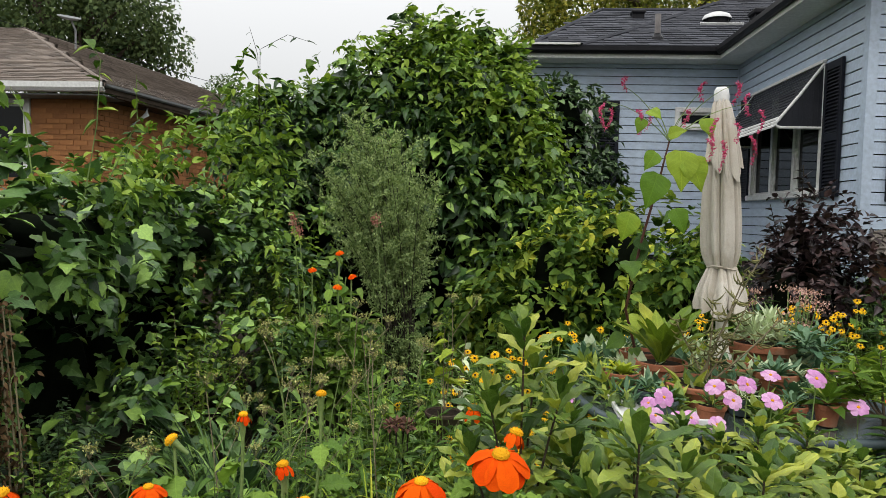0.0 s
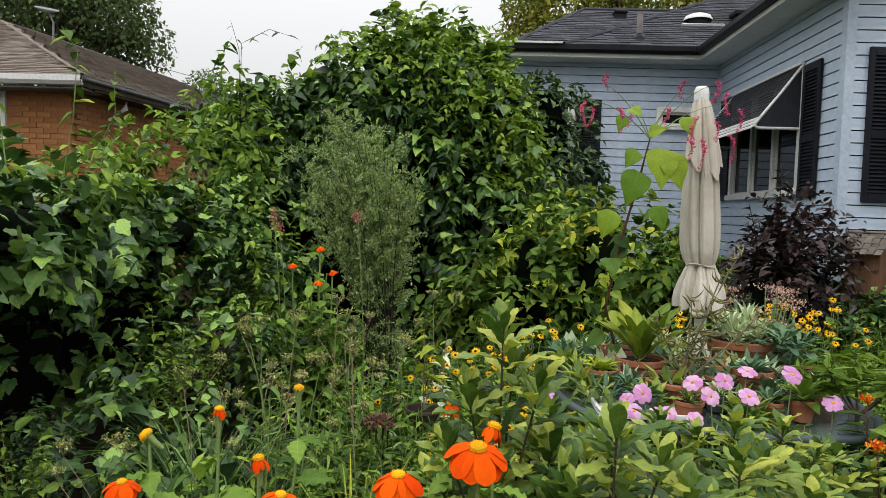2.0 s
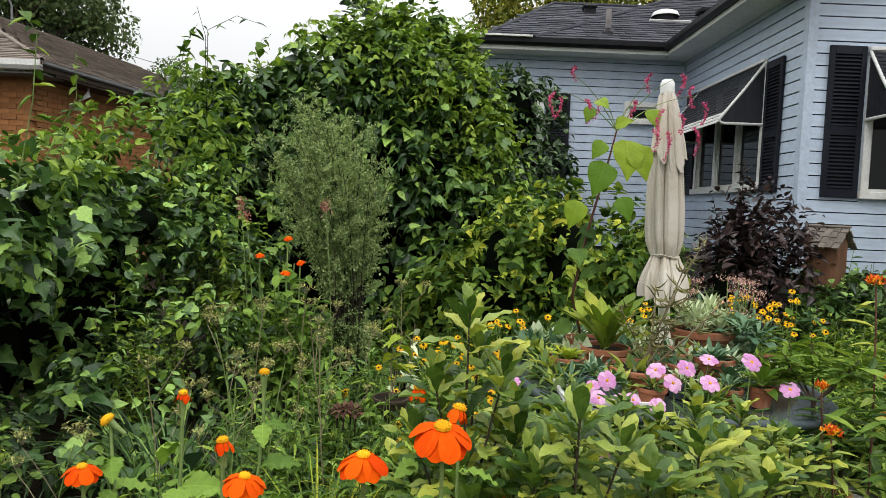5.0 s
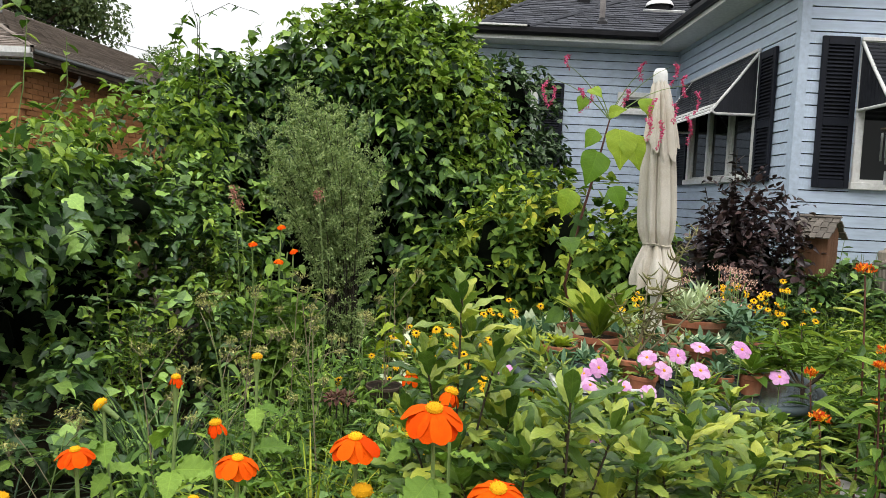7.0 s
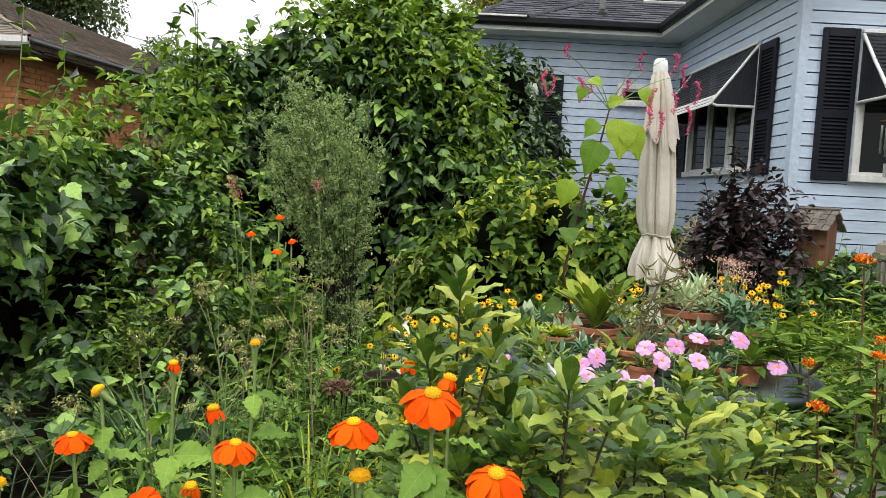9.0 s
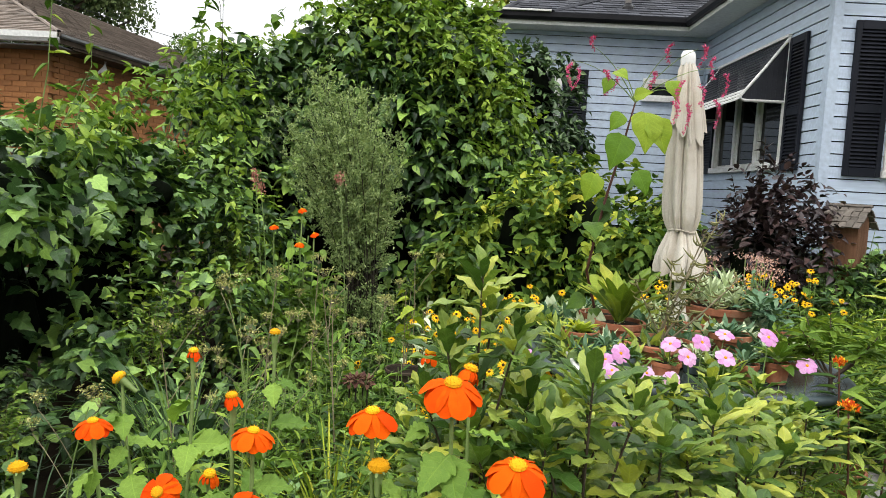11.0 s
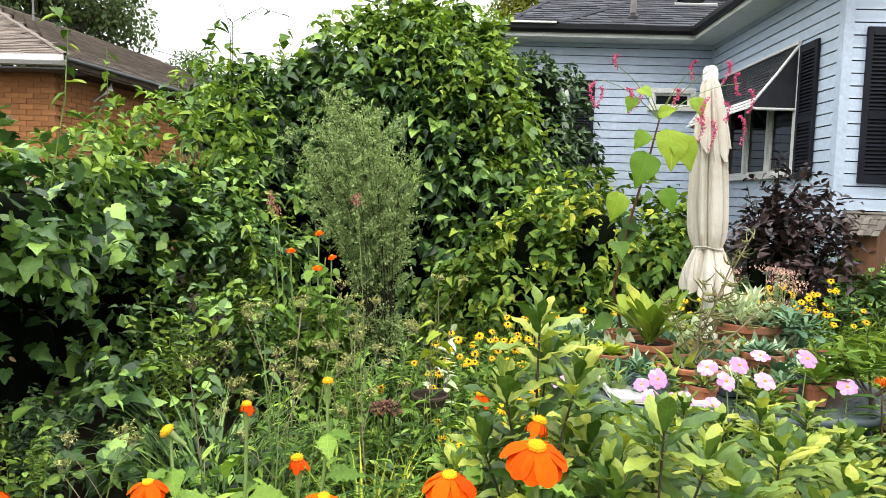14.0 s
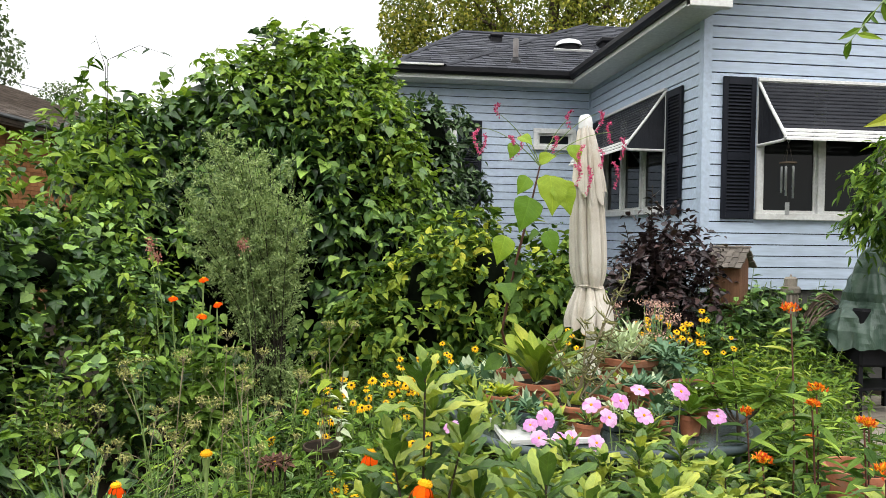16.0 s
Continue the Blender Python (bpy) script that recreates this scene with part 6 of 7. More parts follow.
# orange sunflowers in the foreground: each plant with its blooms
TITH = [
    ((-0.12, 0.62), [(-0.079, 0.487, 1.011, "tith_down", 0.045, (-0.3, -0.2, 1)), (-0.098, 0.572, 0.915, "tith", 0.048, (0, -0.2, 1)), (0.019, 0.55, 0.916, "bud", 0.022, (0, 0, 1))]),
    ((0.20, 0.72), [(0.123, 0.602, 0.990, "tith", 0.045, (0, -0.1, 1)), (0.258, 0.722, 1.098, "tith_down", 0.028, (0, 0, 1)), (0.073, 0.80, 1.011, "bud", 0.022, (-0.8, 0, 0.6)), (0.397, 0.80, 1.126, "bud", 0.016, (0, 0, 1)), (0.24, 0.42, 0.885, "tith", 0.045, (0, -0.2, 1))]),
    ((0.42, 0.60), [(0.463, 0.444, 1.05, "tith", 0.045, (0.15, -0.1, 1)), (0.409, 0.50, 1.085, "tith_down", 0.03, (-0.1, 0, 1)), (0.31, 0.45, 0.938, "tith", 0.044, (0, -0.9, 0.75)), (0.339, 0.60, 0.905, "tith_down", 0.034, (0.1, -0.3, 1)), (0.296, 0.40, 0.915, "bud", 0.022, (0, 0, 1)), (0.474, 0.35, 0.965, "tith", 0.05, (0, -0.7, 0.8))]),
    ((0.72, 0.62), [(0.65, 0.427, 1.098, "tith", 0.052, (0, -0.12, 1)), (0.664, 0.42, 1.013, "bud", 0.024, (0, 0, 1)), (0.770, 0.388, 1.160, "tith", 0.062, (0.05, -0.3, 1)), (0.868, 0.356, 1.055, "tith", 0.06, (0, -0.3, 1)), (0.713, 1.0, 1.054, "tith_down", 0.042, (0, 0, 1)), (0.80, 0.62, 1.12, "tith_down", 0.04, (0.3, 0.2, 1))]),
]
for i, ((bx, by), blooms) in enumerate(TITH):
    t = thing("mexican_sunflower", "tall orange sunflower plant with drooping petals", "flower", (bx, by, 0), group="orange sunflowers")
    rng = np.random.default_rng(100 + i)
    trunk = bend((0, 0, -0.02), (0.02, -0.02, 0.75), (0.02, 0, 0), 8)
    part("main_stem", tube(trunk, np.linspace(0.012, 0.008, 8), 7), M["green_stem"], t, smooth=True)
    P, D, N, S = [], [], [], []
    for x, y, z, kind, r, ax in blooms:
        p1 = np.array([x - bx, y - by, z])
        p0 = np.array([0.02 + rng.uniform(-0.02, 0.02), -0.02, 0.42 + rng.uniform(0, 0.2)])
        axn = unit(np.array(ax, float))
        pts = bend(p0, p1 - axn * 0.006, (p1[0] * 0.25, p1[1] * 0.25, -0.05), 9)
        part("stem", tube(pts, np.linspace(0.0042, 0.0034, 9), 6), M["green_stem"], t, smooth=True)
        part("flower_neck", tube([p1 - axn * 0.045, p1 - axn * 0.02, p1 - axn * 0.004], [0.0045, 0.0065, 0.009], 7), M["green_stem"], t, smooth=True)
        flower(t, kind, tuple(p1), r * 0.82, ax, rng.uniform(0, 360))
        for k in range(13):
            q = pts[(1, 2, 3, 4, 4, 5, 6, 7, 5, 6, 7, 6, 3)[k]]
            a = rng.uniform(0, 6.28)
            P.append(q)
            D.append((math.cos(a), math.sin(a), rng.uniform(-0.45, 0.35)))
            N.append((0.35 * rng.normal(), 0.35 * rng.normal(), 1))
            S.append(rng.uniform(0.08, 0.14) * (1.15 - 0.05 * min(k, 8)))
    for k in range(18):
        a = k * 2.4
        P.append(trunk[2 + k % 6])
        D.append((math.cos(a), math.sin(a), rng.uniform(-0.2, 0.3)))
        N.append((0.15 * rng.normal(), 0.15 * rng.normal(), 1))
        S.append(rng.uniform(0.10, 0.15))
    leaf_parts(t, "lobed", "l_tith", P, D, N, np.array(S) * 0.84)

t = thing("mexican_sunflower", "tall orange sunflower plant among seed heads by the feathery bush", "flower", (-0.32, 3.95, 0), group="orange sunflowers")
rng = np.random.default_rng(130)
for x, y, z in ((-0.461, 3.9, 1.134), (-0.29, 3.95, 1.25), (-0.263, 3.8, 1.036), (-0.195, 3.9, 1.097)):
    p1 = np.array([x + 0.32, y - 3.95, z])
    stalk(t, (0, 0, 0.1), p1, 0.005, "green_stem", (p1[0] * 0.3, 0, 0))
    flower(t, "tith", tuple(p1), 0.034, (rng.uniform(-0.3, 0.3), -0.3, 1), rng.uniform(0, 360))
st = stemmed(131, 12, 1.05, 0.32)
for p in st:
    part("stem", tube(p, 0.005, 5), M["green_stem"], t)
P, D, N = along(st, 24, rng, 0.2, 0.2)
leaf_parts(t, "oval", "l_tith", P, D, N, 0.115 * rng.uniform(0.6, 1.2, len(P)))

# broad-leaved light green plants with whorled tips
def whorled(seed, tips, label, single=True):
    """Dark forking stems, each tip ringed by a dense whorl of smooth leaves; tips are (dx, dy, z, leaf length)."""
    rng = np.random.default_rng(seed)
    t = thing("whorled_plant", label, "plant", group="whorled plants")
    fork = np.array([0.0, 0.0, 0.45])
    part("main_stem", tube(bend((0, 0, -0.02), fork, (0.01, 0.01, 0), 6), [0.005, 0.005, 0.0045, 0.004, 0.004, 0.004], 6), M["bark"], t, smooth=True)
    P, D, N, S = [], [], [], []
    for dx, dy, z, ln in tips:
        pts = bend(fork, (dx, dy, z), (-dx * 0.35, -dy * 0.35, -0.03), 9)
        part("stem", tube(pts, np.linspace(0.0034, 0.0024, 9), 5), M["bark"], t, smooth=True)
        for k in range(22):
            f = 1.0 - 0.006 * k if k < 13 else 0.90 - 0.55 * (k - 13) / 10
            x = min(f, 0.999) * 8
            i = int(x)
            q = pts[i] * (1 - x + i) + pts[i + 1] * (x - i)
            a = k * 2.4 + rng.uniform(-0.4, 0.4)
            e = (1.45 - 0.095 * k if k < 13 else rng.uniform(0.0, 0.9)) + rng.uniform(-0.2, 0.2)
            P.append(q)
            D.append((math.cos(a) * math.cos(e), math.sin(a) * math.cos(e), math.sin(e)))
            N.append((-math.cos(a) * math.sin(e), -math.sin(a) * math.sin(e), math.cos(e) + 0.25))
            S.append(ln * rng.uniform(0.75, 1.18) * (0.7 + 0.04 * min(k, 9)))
    if single:
        leaf_parts(t, "obov", "l_light", P, D, N, S)
    else:
        tagged(part("foliage", scatter("obov", np.array(P), np.array(D), np.array(N), np.array(S)), M["l_light"], t, smooth=True), kind="stuff")
    return t


wl_a = "light green plant with whorls of broad smooth leaves on dark stems"
w0 = whorled(200, [(0.0, -0.02, 1.265, 0.10), (-0.07, -0.05, 1.13, 0.10), (0.08, -0.03, 1.14, 0.105), (0.03, 0.08, 1.17, 0.10), (-0.05, 0.06, 1.05, 0.10), (-0.11, -0.03, 1.0, 0.10), (0.12, 0.0, 1.0, 0.10), (0.0, -0.09, 0.96, 0.10), (0.08, 0.07, 0.98, 0.10)], "tall light green plant with whorls of broad smooth leaves")
w0.matrix_basis = pose(0.82, 0.86, 0)
wa = whorled(201, [(0.0, -0.03, 1.10, 0.105), (-0.09, 0.0, 1.0, 0.10), (0.10, 0.02, 1.03, 0.105), (0.02, 0.1, 1.04, 0.10)], wl_a)
wb = whorled(202, [(-0.03, 0.0, 1.05, 0.11), (0.09, -0.05, 0.97, 0.105), (-0.10, 0.06, 0.98, 0.10)], wl_a)
for i, (x, y, h) in enumerate([(1.03, 0.70, 1.05), (1.20, 0.78, 1.03), (1.34, 0.90, 1.0), (1.0, 0.92, 0.97), (1.47, 1.02, 0.97), (1.14, 1.0, 0.96), (0.92, 0.66, 0.94), (1.30, 0.66, 0.94), (0.98, 1.15, 0.94), (1.30, 1.18, 0.9), (0.86, 0.55, 0.84), (1.12, 0.52, 0.86), (0.76, 1.05, 0.86)]):
    m = scaled(x, y, 0, i * 73.0, 1.0, h * (0.95 if x < 1.1 else 0.88))
    if i < 2:
        (wa, wb)[i].matrix_basis = m
    else:
        o = copy_thing((wa, wb)[i % 2], Matrix())
        o.matrix_basis = m

wc_ = whorled(203, [(0.0, 0.0, 1.05, 0.105), (0.10, 0.03, 0.99, 0.10), (-0.09, 0.05, 0.97, 0.10), (0.02, -0.1, 0.95, 0.10)], wl_a, False)
for i, (x, y, h) in enumerate([(1.12, 1.35, 0.86), (1.32, 1.45, 0.86), (1.52, 1.4, 0.87), (1.70, 1.5, 0.84), (0.95, 1.5, 0.78), (1.92, 1.62, 0.74)]):
    if i:
        copy_thing(wc_, Matrix()).matrix_basis = scaled(x, y, 0, i * 67.0, 1.0, h)
    else:
        wc_.matrix_basis = scaled(x, y, 0, 20, 1.0, h)

# feathery bush
fb = thing("feathery_bush", "tall grey-green feathery bush with fine leaves", "bush", (0.0, 4.4, 0))
rng = np.random.default_rng(300)
ns = 130
U = unit(rng.normal(size=(ns, 3)))
tips = np.array([-0.14, 0.0, 1.68]) + U * np.array([0.50, 0.42, 0.60]) * rng.uniform(0.55, 1.05, (ns, 1))
tips[:, 0] -= 0.13 * np.clip(tips[:, 2] - 1.6, 0, 1)
fst = [bend((0.10 + rng.uniform(-.15, .13), rng.uniform(-.14, .14), 0), tp_, (0.06 - 0.25 * (tp_[0] + 0.1), -0.2 * tp_[1], 0.1), 9) for tp_ in tips]
for p in fst:
    part("stem", tube(p, np.linspace(0.0042, 0.0015, 9), 4), M["dark_stem"], fb, smooth=True)
tw, FP, FD = [], [], []
for p in fst:
    for k in range(15):
        f = (0.44 if k > 1 else 0.2) + 0.56 * (k + rng.uniform(0, 1)) / 15
        x = min(f, 0.999) * 8
        i = int(x)
        q = p[i] * (1 - x + i) + p[i + 1] * (x - i)
        d = unit(rng.normal(size=3) * np.array([1, 1, 0.5]) + np.array([0, 0, 0.95]))
        ln = rng.uniform(0.06, 0.17)
        tw.append(np.array([q, q + d * ln * 0.5 + rng.normal(size=3) * 0.006, q + d * ln]))
        n = 44
        tt = rng.uniform(0.1, 1.05, n)[:, None]
        FP.append(q + d * ln * tt + rng.normal(size=(n, 3)) * 0.009)
        FD.append(unit(rng.normal(size=(n, 3)) + d * 0.9))
FP, FD = np.concatenate(FP), np.concatenate(FD)
tagged(part("twig_mass", joined([tube(p, [0.0015, 0.001, 0.0006], 3) for p in tw]), M["green_stem"], fb, "fine green twigs"), kind="stuff")
tagged(part("foliage", scatter("tiny", FP, FD, unit(rng.normal(size=FP.shape) + np.array([0, 0, 0.6])), rng.uniform(0.014, 0.032, len(FP))), M["l_feather"], fb), kind="stuff")

# tall red-stemmed plant with hanging pink racemes
kn = thing("kiss_me_plant", "tall red-stemmed plant with big heart leaves and pink racemes", "plant", (1.5, 2.95, TZ + 0.1))


def kpt(px, py, y=2.8):
    """Seat of a part of the tall plant, from its place in a view of the plant's plane."""
    return np.array([1.254 + (px - 1068) * 0.00265 - 1.5, y - 2.95, 2.03 - (py - 200) * 0.0027 - TZ - 0.1])


main = np.array([(0.0, 0.0, -0.05), kpt(1130, 560, 2.92), kpt(1150, 430, 2.86), kpt(1172, 330, 2.82), kpt(1188, 250, 2.8)])
part("main_stem", tube(main, [0.008, 0.0075, 0.007, 0.006, 0.004], 7), M["red_stem"], kn, smooth=True)
br = {}
for i, (px, py) in enumerate([(1150, 190), (1103, 150), (1070, 185), (1245, 160), (1300, 148), (1325, 185), (1215, 205), (1268, 230)]):
    e = kpt(px, py, 2.8 + 0.05 * math.sin(i * 2))
    part("branch", tube(bend(main[-1] if i > 0 else main[-1], e, (0, 0.0, 0.04), 7), np.linspace(0.003, 0.0012, 7), 5), M["green_stem"], kn)
rng = np.random.default_rng(310)
for i, (px, py, ln) in enumerate([(1068, 188, 0.11), (1080, 195, 0.10), (1103, 146, 0.06), (1125, 198, 0.12), (1148, 196, 0.10), (1240, 152, 0.09), (1298, 148, 0.10), (1325, 165, 0.11), (1332, 200, 0.10), (1325, 240, 0.13), (1300, 215, 0.09), (1262, 215, 0.12), (1276, 250, 0.14), (1215, 195, 0.08), (1246, 250, 0.1)]):
    q = kpt(px, py, 2.76 + 0.05 * math.sin(i * 2.1))
    pts = bend(q, q + np.array([rng.uniform(-0.02, 0.02), 0, -ln]), (rng.choice([-1, 1]) * 0.02, 0, 0.02), 7)
    n = int(ln * 900)
    k = rng.uniform(0, 6, n)
    i0 = k.astype(int)
    PP = pts[i0] * (1 - k + i0)[:, None] + pts[np.minimum(i0 + 1, 6)] * (k - i0)[:, None] + rng.normal(size=(n, 3)) * 0.0034
    part("raceme", scatter("ovate", PP, rng.normal(size=(n, 3)) + np.array([0, 0, -0.6]), rng.normal(size=(n, 3)), rng.uniform(0.008, 0.014, n)), M["raceme_pink"], kn, "drooping magenta raceme")
big = [(1165, 315, 0.23, (-0.35, -0.5, -1)), (1205, 275, 0.25, (0.05, -0.5, -1)), (1222, 285, 0.22, (0.45, -0.3, -0.9)), (1200, 375, 0.16, (0.35, -0.3, -0.7)), (1120, 385, 0.18, (-0.3, -0.3, -1)), (1185, 240, 0.11, (0.5, -0.4, 0.2)), (1160, 275, 0.13, (-0.4, -0.3, -0.6)), (1245, 215, 0.13, (0.3, -0.4, -0.7)), (1148, 200, 0.11, (0.3, -0.5, -0.2)), (1135, 215, 0.10, (-0.3, -0.4, -0.9))]
leaf_parts(kn, "heart", "l_heart", [kpt(a, b, 2.76) for a, b, *_ in big], [b[3] for b in big], [(0.1, -1, 0.45)] * len(big), [b[2] * 0.70 for b in big])
low = [(1140 + 18 * math.sin(k * 1.9), 430 + 20 * k, 0.09 + 0.03 * math.sin(k)) for k in range(11)]
leaf_parts(kn, "heart", "l_rasp", [kpt(a, b, 2.86) for a, b, _ in low], [(math.cos(k * 2.4), math.sin(k * 2.4) - 0.3, -0.5) for k in range(11)], [(0, -0.8, 0.7)] * 11, [c for *_, c in low])

# pink cosmos
cs = thing("cosmos_plant", "pink cosmos flowers over fine feathery leaves", "flower", (1.7, 1.95, 0), group="cosmos")
rng = np.random.default_rng(320)
cpos = [(1.992, 2.1, 0.924), (1.737, 2.1, 0.889), (1.614, 2.1, 0.876), (1.40, 2.0, 0.850), (1.429, 1.9, 0.802), (1.652, 2.0, 0.85), (1.793, 2.0, 0.856), (2.151, 2.1, 0.82), (1.348, 1.9, 0.808), (1.90, 2.3, 0.887), (1.366, 2.1, 0.80), (1.55, 1.85, 0.80), (1.30, 1.55, 0.72), (1.0, 1.75, 0.70), (1.15, 1.6, 0.66), (1.05, 2.1, 0.80), (1.48, 1.92, 0.80)]
for x, y, z in cpos:
    p1 = np.array([x - 1.7, y - 1.95, z])
    stalk(cs, p1 * np.array([0.5, 0.5, 0]) - np.array([0, 0, 0.02]), p1 - np.array([0, 0, 0.004]), 0.0022, "green_stem", rng.normal(size=3) * 0.02)
    flower(cs, "cosmos", tuple(p1), 0.037 if z > 0.81 else 0.03, (rng.uniform(-0.5, 0.5), -0.6 + rng.uniform(-0.5, 0.3), 0.75), rng.uniform(0, 360))
st = [bend((rng.uniform(-0.45, 0.4), rng.uniform(-0.35, 0.2), 0), (rng.uniform(-0.6, 0.5), rng.uniform(-0.45, 0.2), rng.uniform(0.5, 0.8)), (0, 0, 0.02), 8) for _ in range(40)]
for p in st:
    part("stem", tube(p, 0.0022, 4), M["green_stem"], cs)
P, D, N = along(st, 60, rng, 0.2, 0.6)
tagged(part("fine_foliage", scatter("strap", P, D, N, rng.uniform(0.05, 0.1, len(P))), M["l_fern"], cs, "thread-like leaves"), kind="stuff")


def rudbeckia(cx, cy, h, spread, n, seed, r=0.032, label="yellow black-eyed flowers over green leaves"):
    rng = np.random.default_rng(seed)
    t = thing("black_eyed_susan", label, "flower", (cx, cy, 0), group="black-eyed flowers")
    st = stemmed(seed, n, h, spread, 0.12)
    for p in st:
        part("stem", tube(p, 0.0026, 4), M["green_stem"], t)
    for p in st:
        flower(t, "rud", tuple(p[-1]), r * rng.uniform(0.65, 0.95), (rng.uniform(-0.4, 0.4), -0.75 + rng.uniform(-0.4, 0.3), 0.8), rng.uniform(0, 360))
    P, D, N = along(st, 7, rng, 0.05, 0.35)
    tagged(part("foliage", scatter("ovate", P, D, N, 0.09 * rng.uniform(0.5, 1.1, len(P))), M["l_mid"], t), kind="stuff")
    return t


rudbeckia(0.80, 3.45, 0.74, 0.30, 26, 330)
rudbeckia(1.12, 3.75, 0.78, 0.25, 20, 331)
rudbeckia(1.48, 4.1, 0.82, 0.28, 16, 332)
rudbeckia(1.05, 2.25, 0.70, 0.26, 26, 333, 0.028)
rudbeckia(3.15, 4.75, 0.92, 0.32, 34, 334)
rudbeckia(3.6, 4.9, 0.90, 0.25, 18, 335)
rudbeckia(2.2, 4.35, 0.84, 0.25, 14, 336)
rudbeckia(0.35, 3.2, 0.55, 0.25, 8, 337)
rudbeckia(1.9, 3.75, 0.88, 0.2, 9, 338)
rudbeckia(0.62, 2.35, 0.52, 0.2, 6, 339)

# milkweed
for i, (x, y, z, hs) in enumerate([(2.396, 2.0, 1.271, 0.035), (2.372, 1.8, 0.996, 0.035), (2.489, 1.7, 0.895, 0.03), (2.04, 1.6, 0.807, 0.03), (2.30, 1.72, 0.96, 0.02), (2.22, 2.0, 0.86, 0.025), (2.16, 1.2, 0.90, 0.035), (2.75, 2.0, 0.80, 0.03), (2.55, 2.1, 0.72, 0.03)]):
    t = thing("milkweed", "slender milkweed with orange-red flower heads", "flower", (x, y, 0), group="milkweeds")
    rng = np.random.default_rng(340 + i)
    pts = bend((rng.uniform(-0.05, 0.05), 0.02, -0.02), (0, 0, z - 0.02), (0.02, 0, 0), 9)
    part("stem", tube(pts, np.linspace(0.0045, 0.003, 9), 6), M["red_stem"], t, smooth=True)
    P, D, N = along([pts], 44, rng, 0.25, 0.2)
    leaf_parts(t, "lance", "l_light" if i % 3 == 0 else "l_mid", P, D, N, 0.125 * rng.uniform(0.7, 1.1, len(P)))
    n = 70
    PP = np.array([0, 0, z]) + unit(rng.normal(size=(n, 3)) + np.array([0, 0, 0.7])) * np.array([hs, hs, hs * 0.5]) * rng.uniform(0.45, 0.95, (n, 1))
    part("flower_head", scatter("ovate", PP, PP - np.array([0, 0, z - 0.03]) + 0.01 * rng.normal(size=(n, 3)), rng.normal(size=(n, 3)), rng.uniform(0.012, 0.02, n)), M["milkweed_red"], t, "orange-red cluster")

# forked shrub with a bare dark stem
fs = thing("forked_shrub", "small forked shrub with bare dark stems and ferny crown", "shrub", (2.33, 2.2, 0))
part("trunk", tube([(0, 0, -0.03), (-0.01, 0, 0.4), (-0.05, -0.04, 0.76)], [0.013, 0.011, 0.009], 8), M["bark"], fs, smooth=True)
rng = np.random.default_rng(620)
fork = np.array([-0.05, -0.04, 0.76])
fsb = []
for dx, dy, z in ((-0.16, 0.0, 0.94), (0.17, 0.02, 0.97), (0.02, 0.14, 1.0), (0.06, -0.14, 0.96), (-0.09, 0.12, 0.98), (0.26, 0.1, 0.95), (-0.24, 0.06, 0.93)):
    p = bend(fork, (dx, dy, z), (0, 0, -0.02), 7)
    part("branch", tube(p, np.linspace(0.006, 0.002, 7), 6), M["bark"], fs, smooth=True)
    fsb.append(p)
P, D, N = along(fsb, 46, rng, 0.45, 0.25)
leaf_parts(fs, "lance", "l_fern", P, D + np.array([0, 0, 0.1]), N, 0.085 * rng.uniform(0.6, 1.2, len(P)))

# dry seed umbels and thin stalks
for i, (x, y, z) in enumerate([(-0.173, 2.2, 0.996), (-0.033, 2.4, 1.044), (0.165, 2.0, 0.933), (0.133, 2.6, 1.022), (0.434, 2.6, 0.898), (-0.324, 1.9, 0.878), (-0.43, 1.6, 0.719), (0.537, 3.0, 1.084), (0.02, 1.85, 0.88), (0.25, 2.25, 0.95), (-0.25, 2.6, 0.98), (0.05, 2.9, 1.05)]):
    t = thing("seed_umbel", "dry beige seed umbel on a thin stalk", "seed head", (x, y, 0), group="dry seed umbels")
    rng = np.random.default_rng(360 + i)
    foot = np.array([rng.uniform(-0.12, 0.12), rng.uniform(-0.08, 0.08), -0.02])
    pts = bend(foot, (0, 0, z - 0.06), (rng.uniform(-0.04, 0.04), 0, 0), 8)
    part("stalk", tube(pts, np.linspace(0.0035, 0.002, 8), 5), M["dry_stem" if i % 2 else "green_stem"], t)
    rays, PP = [], []
    heads = [(np.array([0, 0, z]), 0.05)]
    for k in range(3):
        a = rng.uniform(0, 6.28)
        q = pts[4 + k % 3]
        e = q + np.array([math.cos(a) * 0.12, math.sin(a) * 0.12, rng.uniform(0.06, 0.2)])
        rays.append(tube(bend(q, e, (0, 0, 0.01), 4), 0.0016, 4))
        heads.append((e + np.array([0, 0, 0.04]), 0.028))
    for c, r in heads:
        for k in range(12):
            a, f = k * 2.4, math.sqrt((k + 0.5) / 12)
            e = c + np.array([math.cos(a) * r * f, math.sin(a) * r * f, 0.012 * (1 - f) + rng.uniform(-0.006, 0.006)])
            rays.append(tube(np.array([c - np.array([0, 0, 0.035]), e]), 0.0005, 3))
            PP.append(e + rng.normal(size=(5, 3)) * 0.005)
    tagged(part("umbel_frame", joined(rays), M["dry_stem"], t), kind="stuff")
    PP = np.concatenate(PP)
    tagged(part("seed_mass", scatter("tiny", PP, rng.normal(size=PP.shape), rng.normal(size=PP.shape), rng.uniform(0.009, 0.017, len(PP))), M["umbel"], t), kind="stuff")


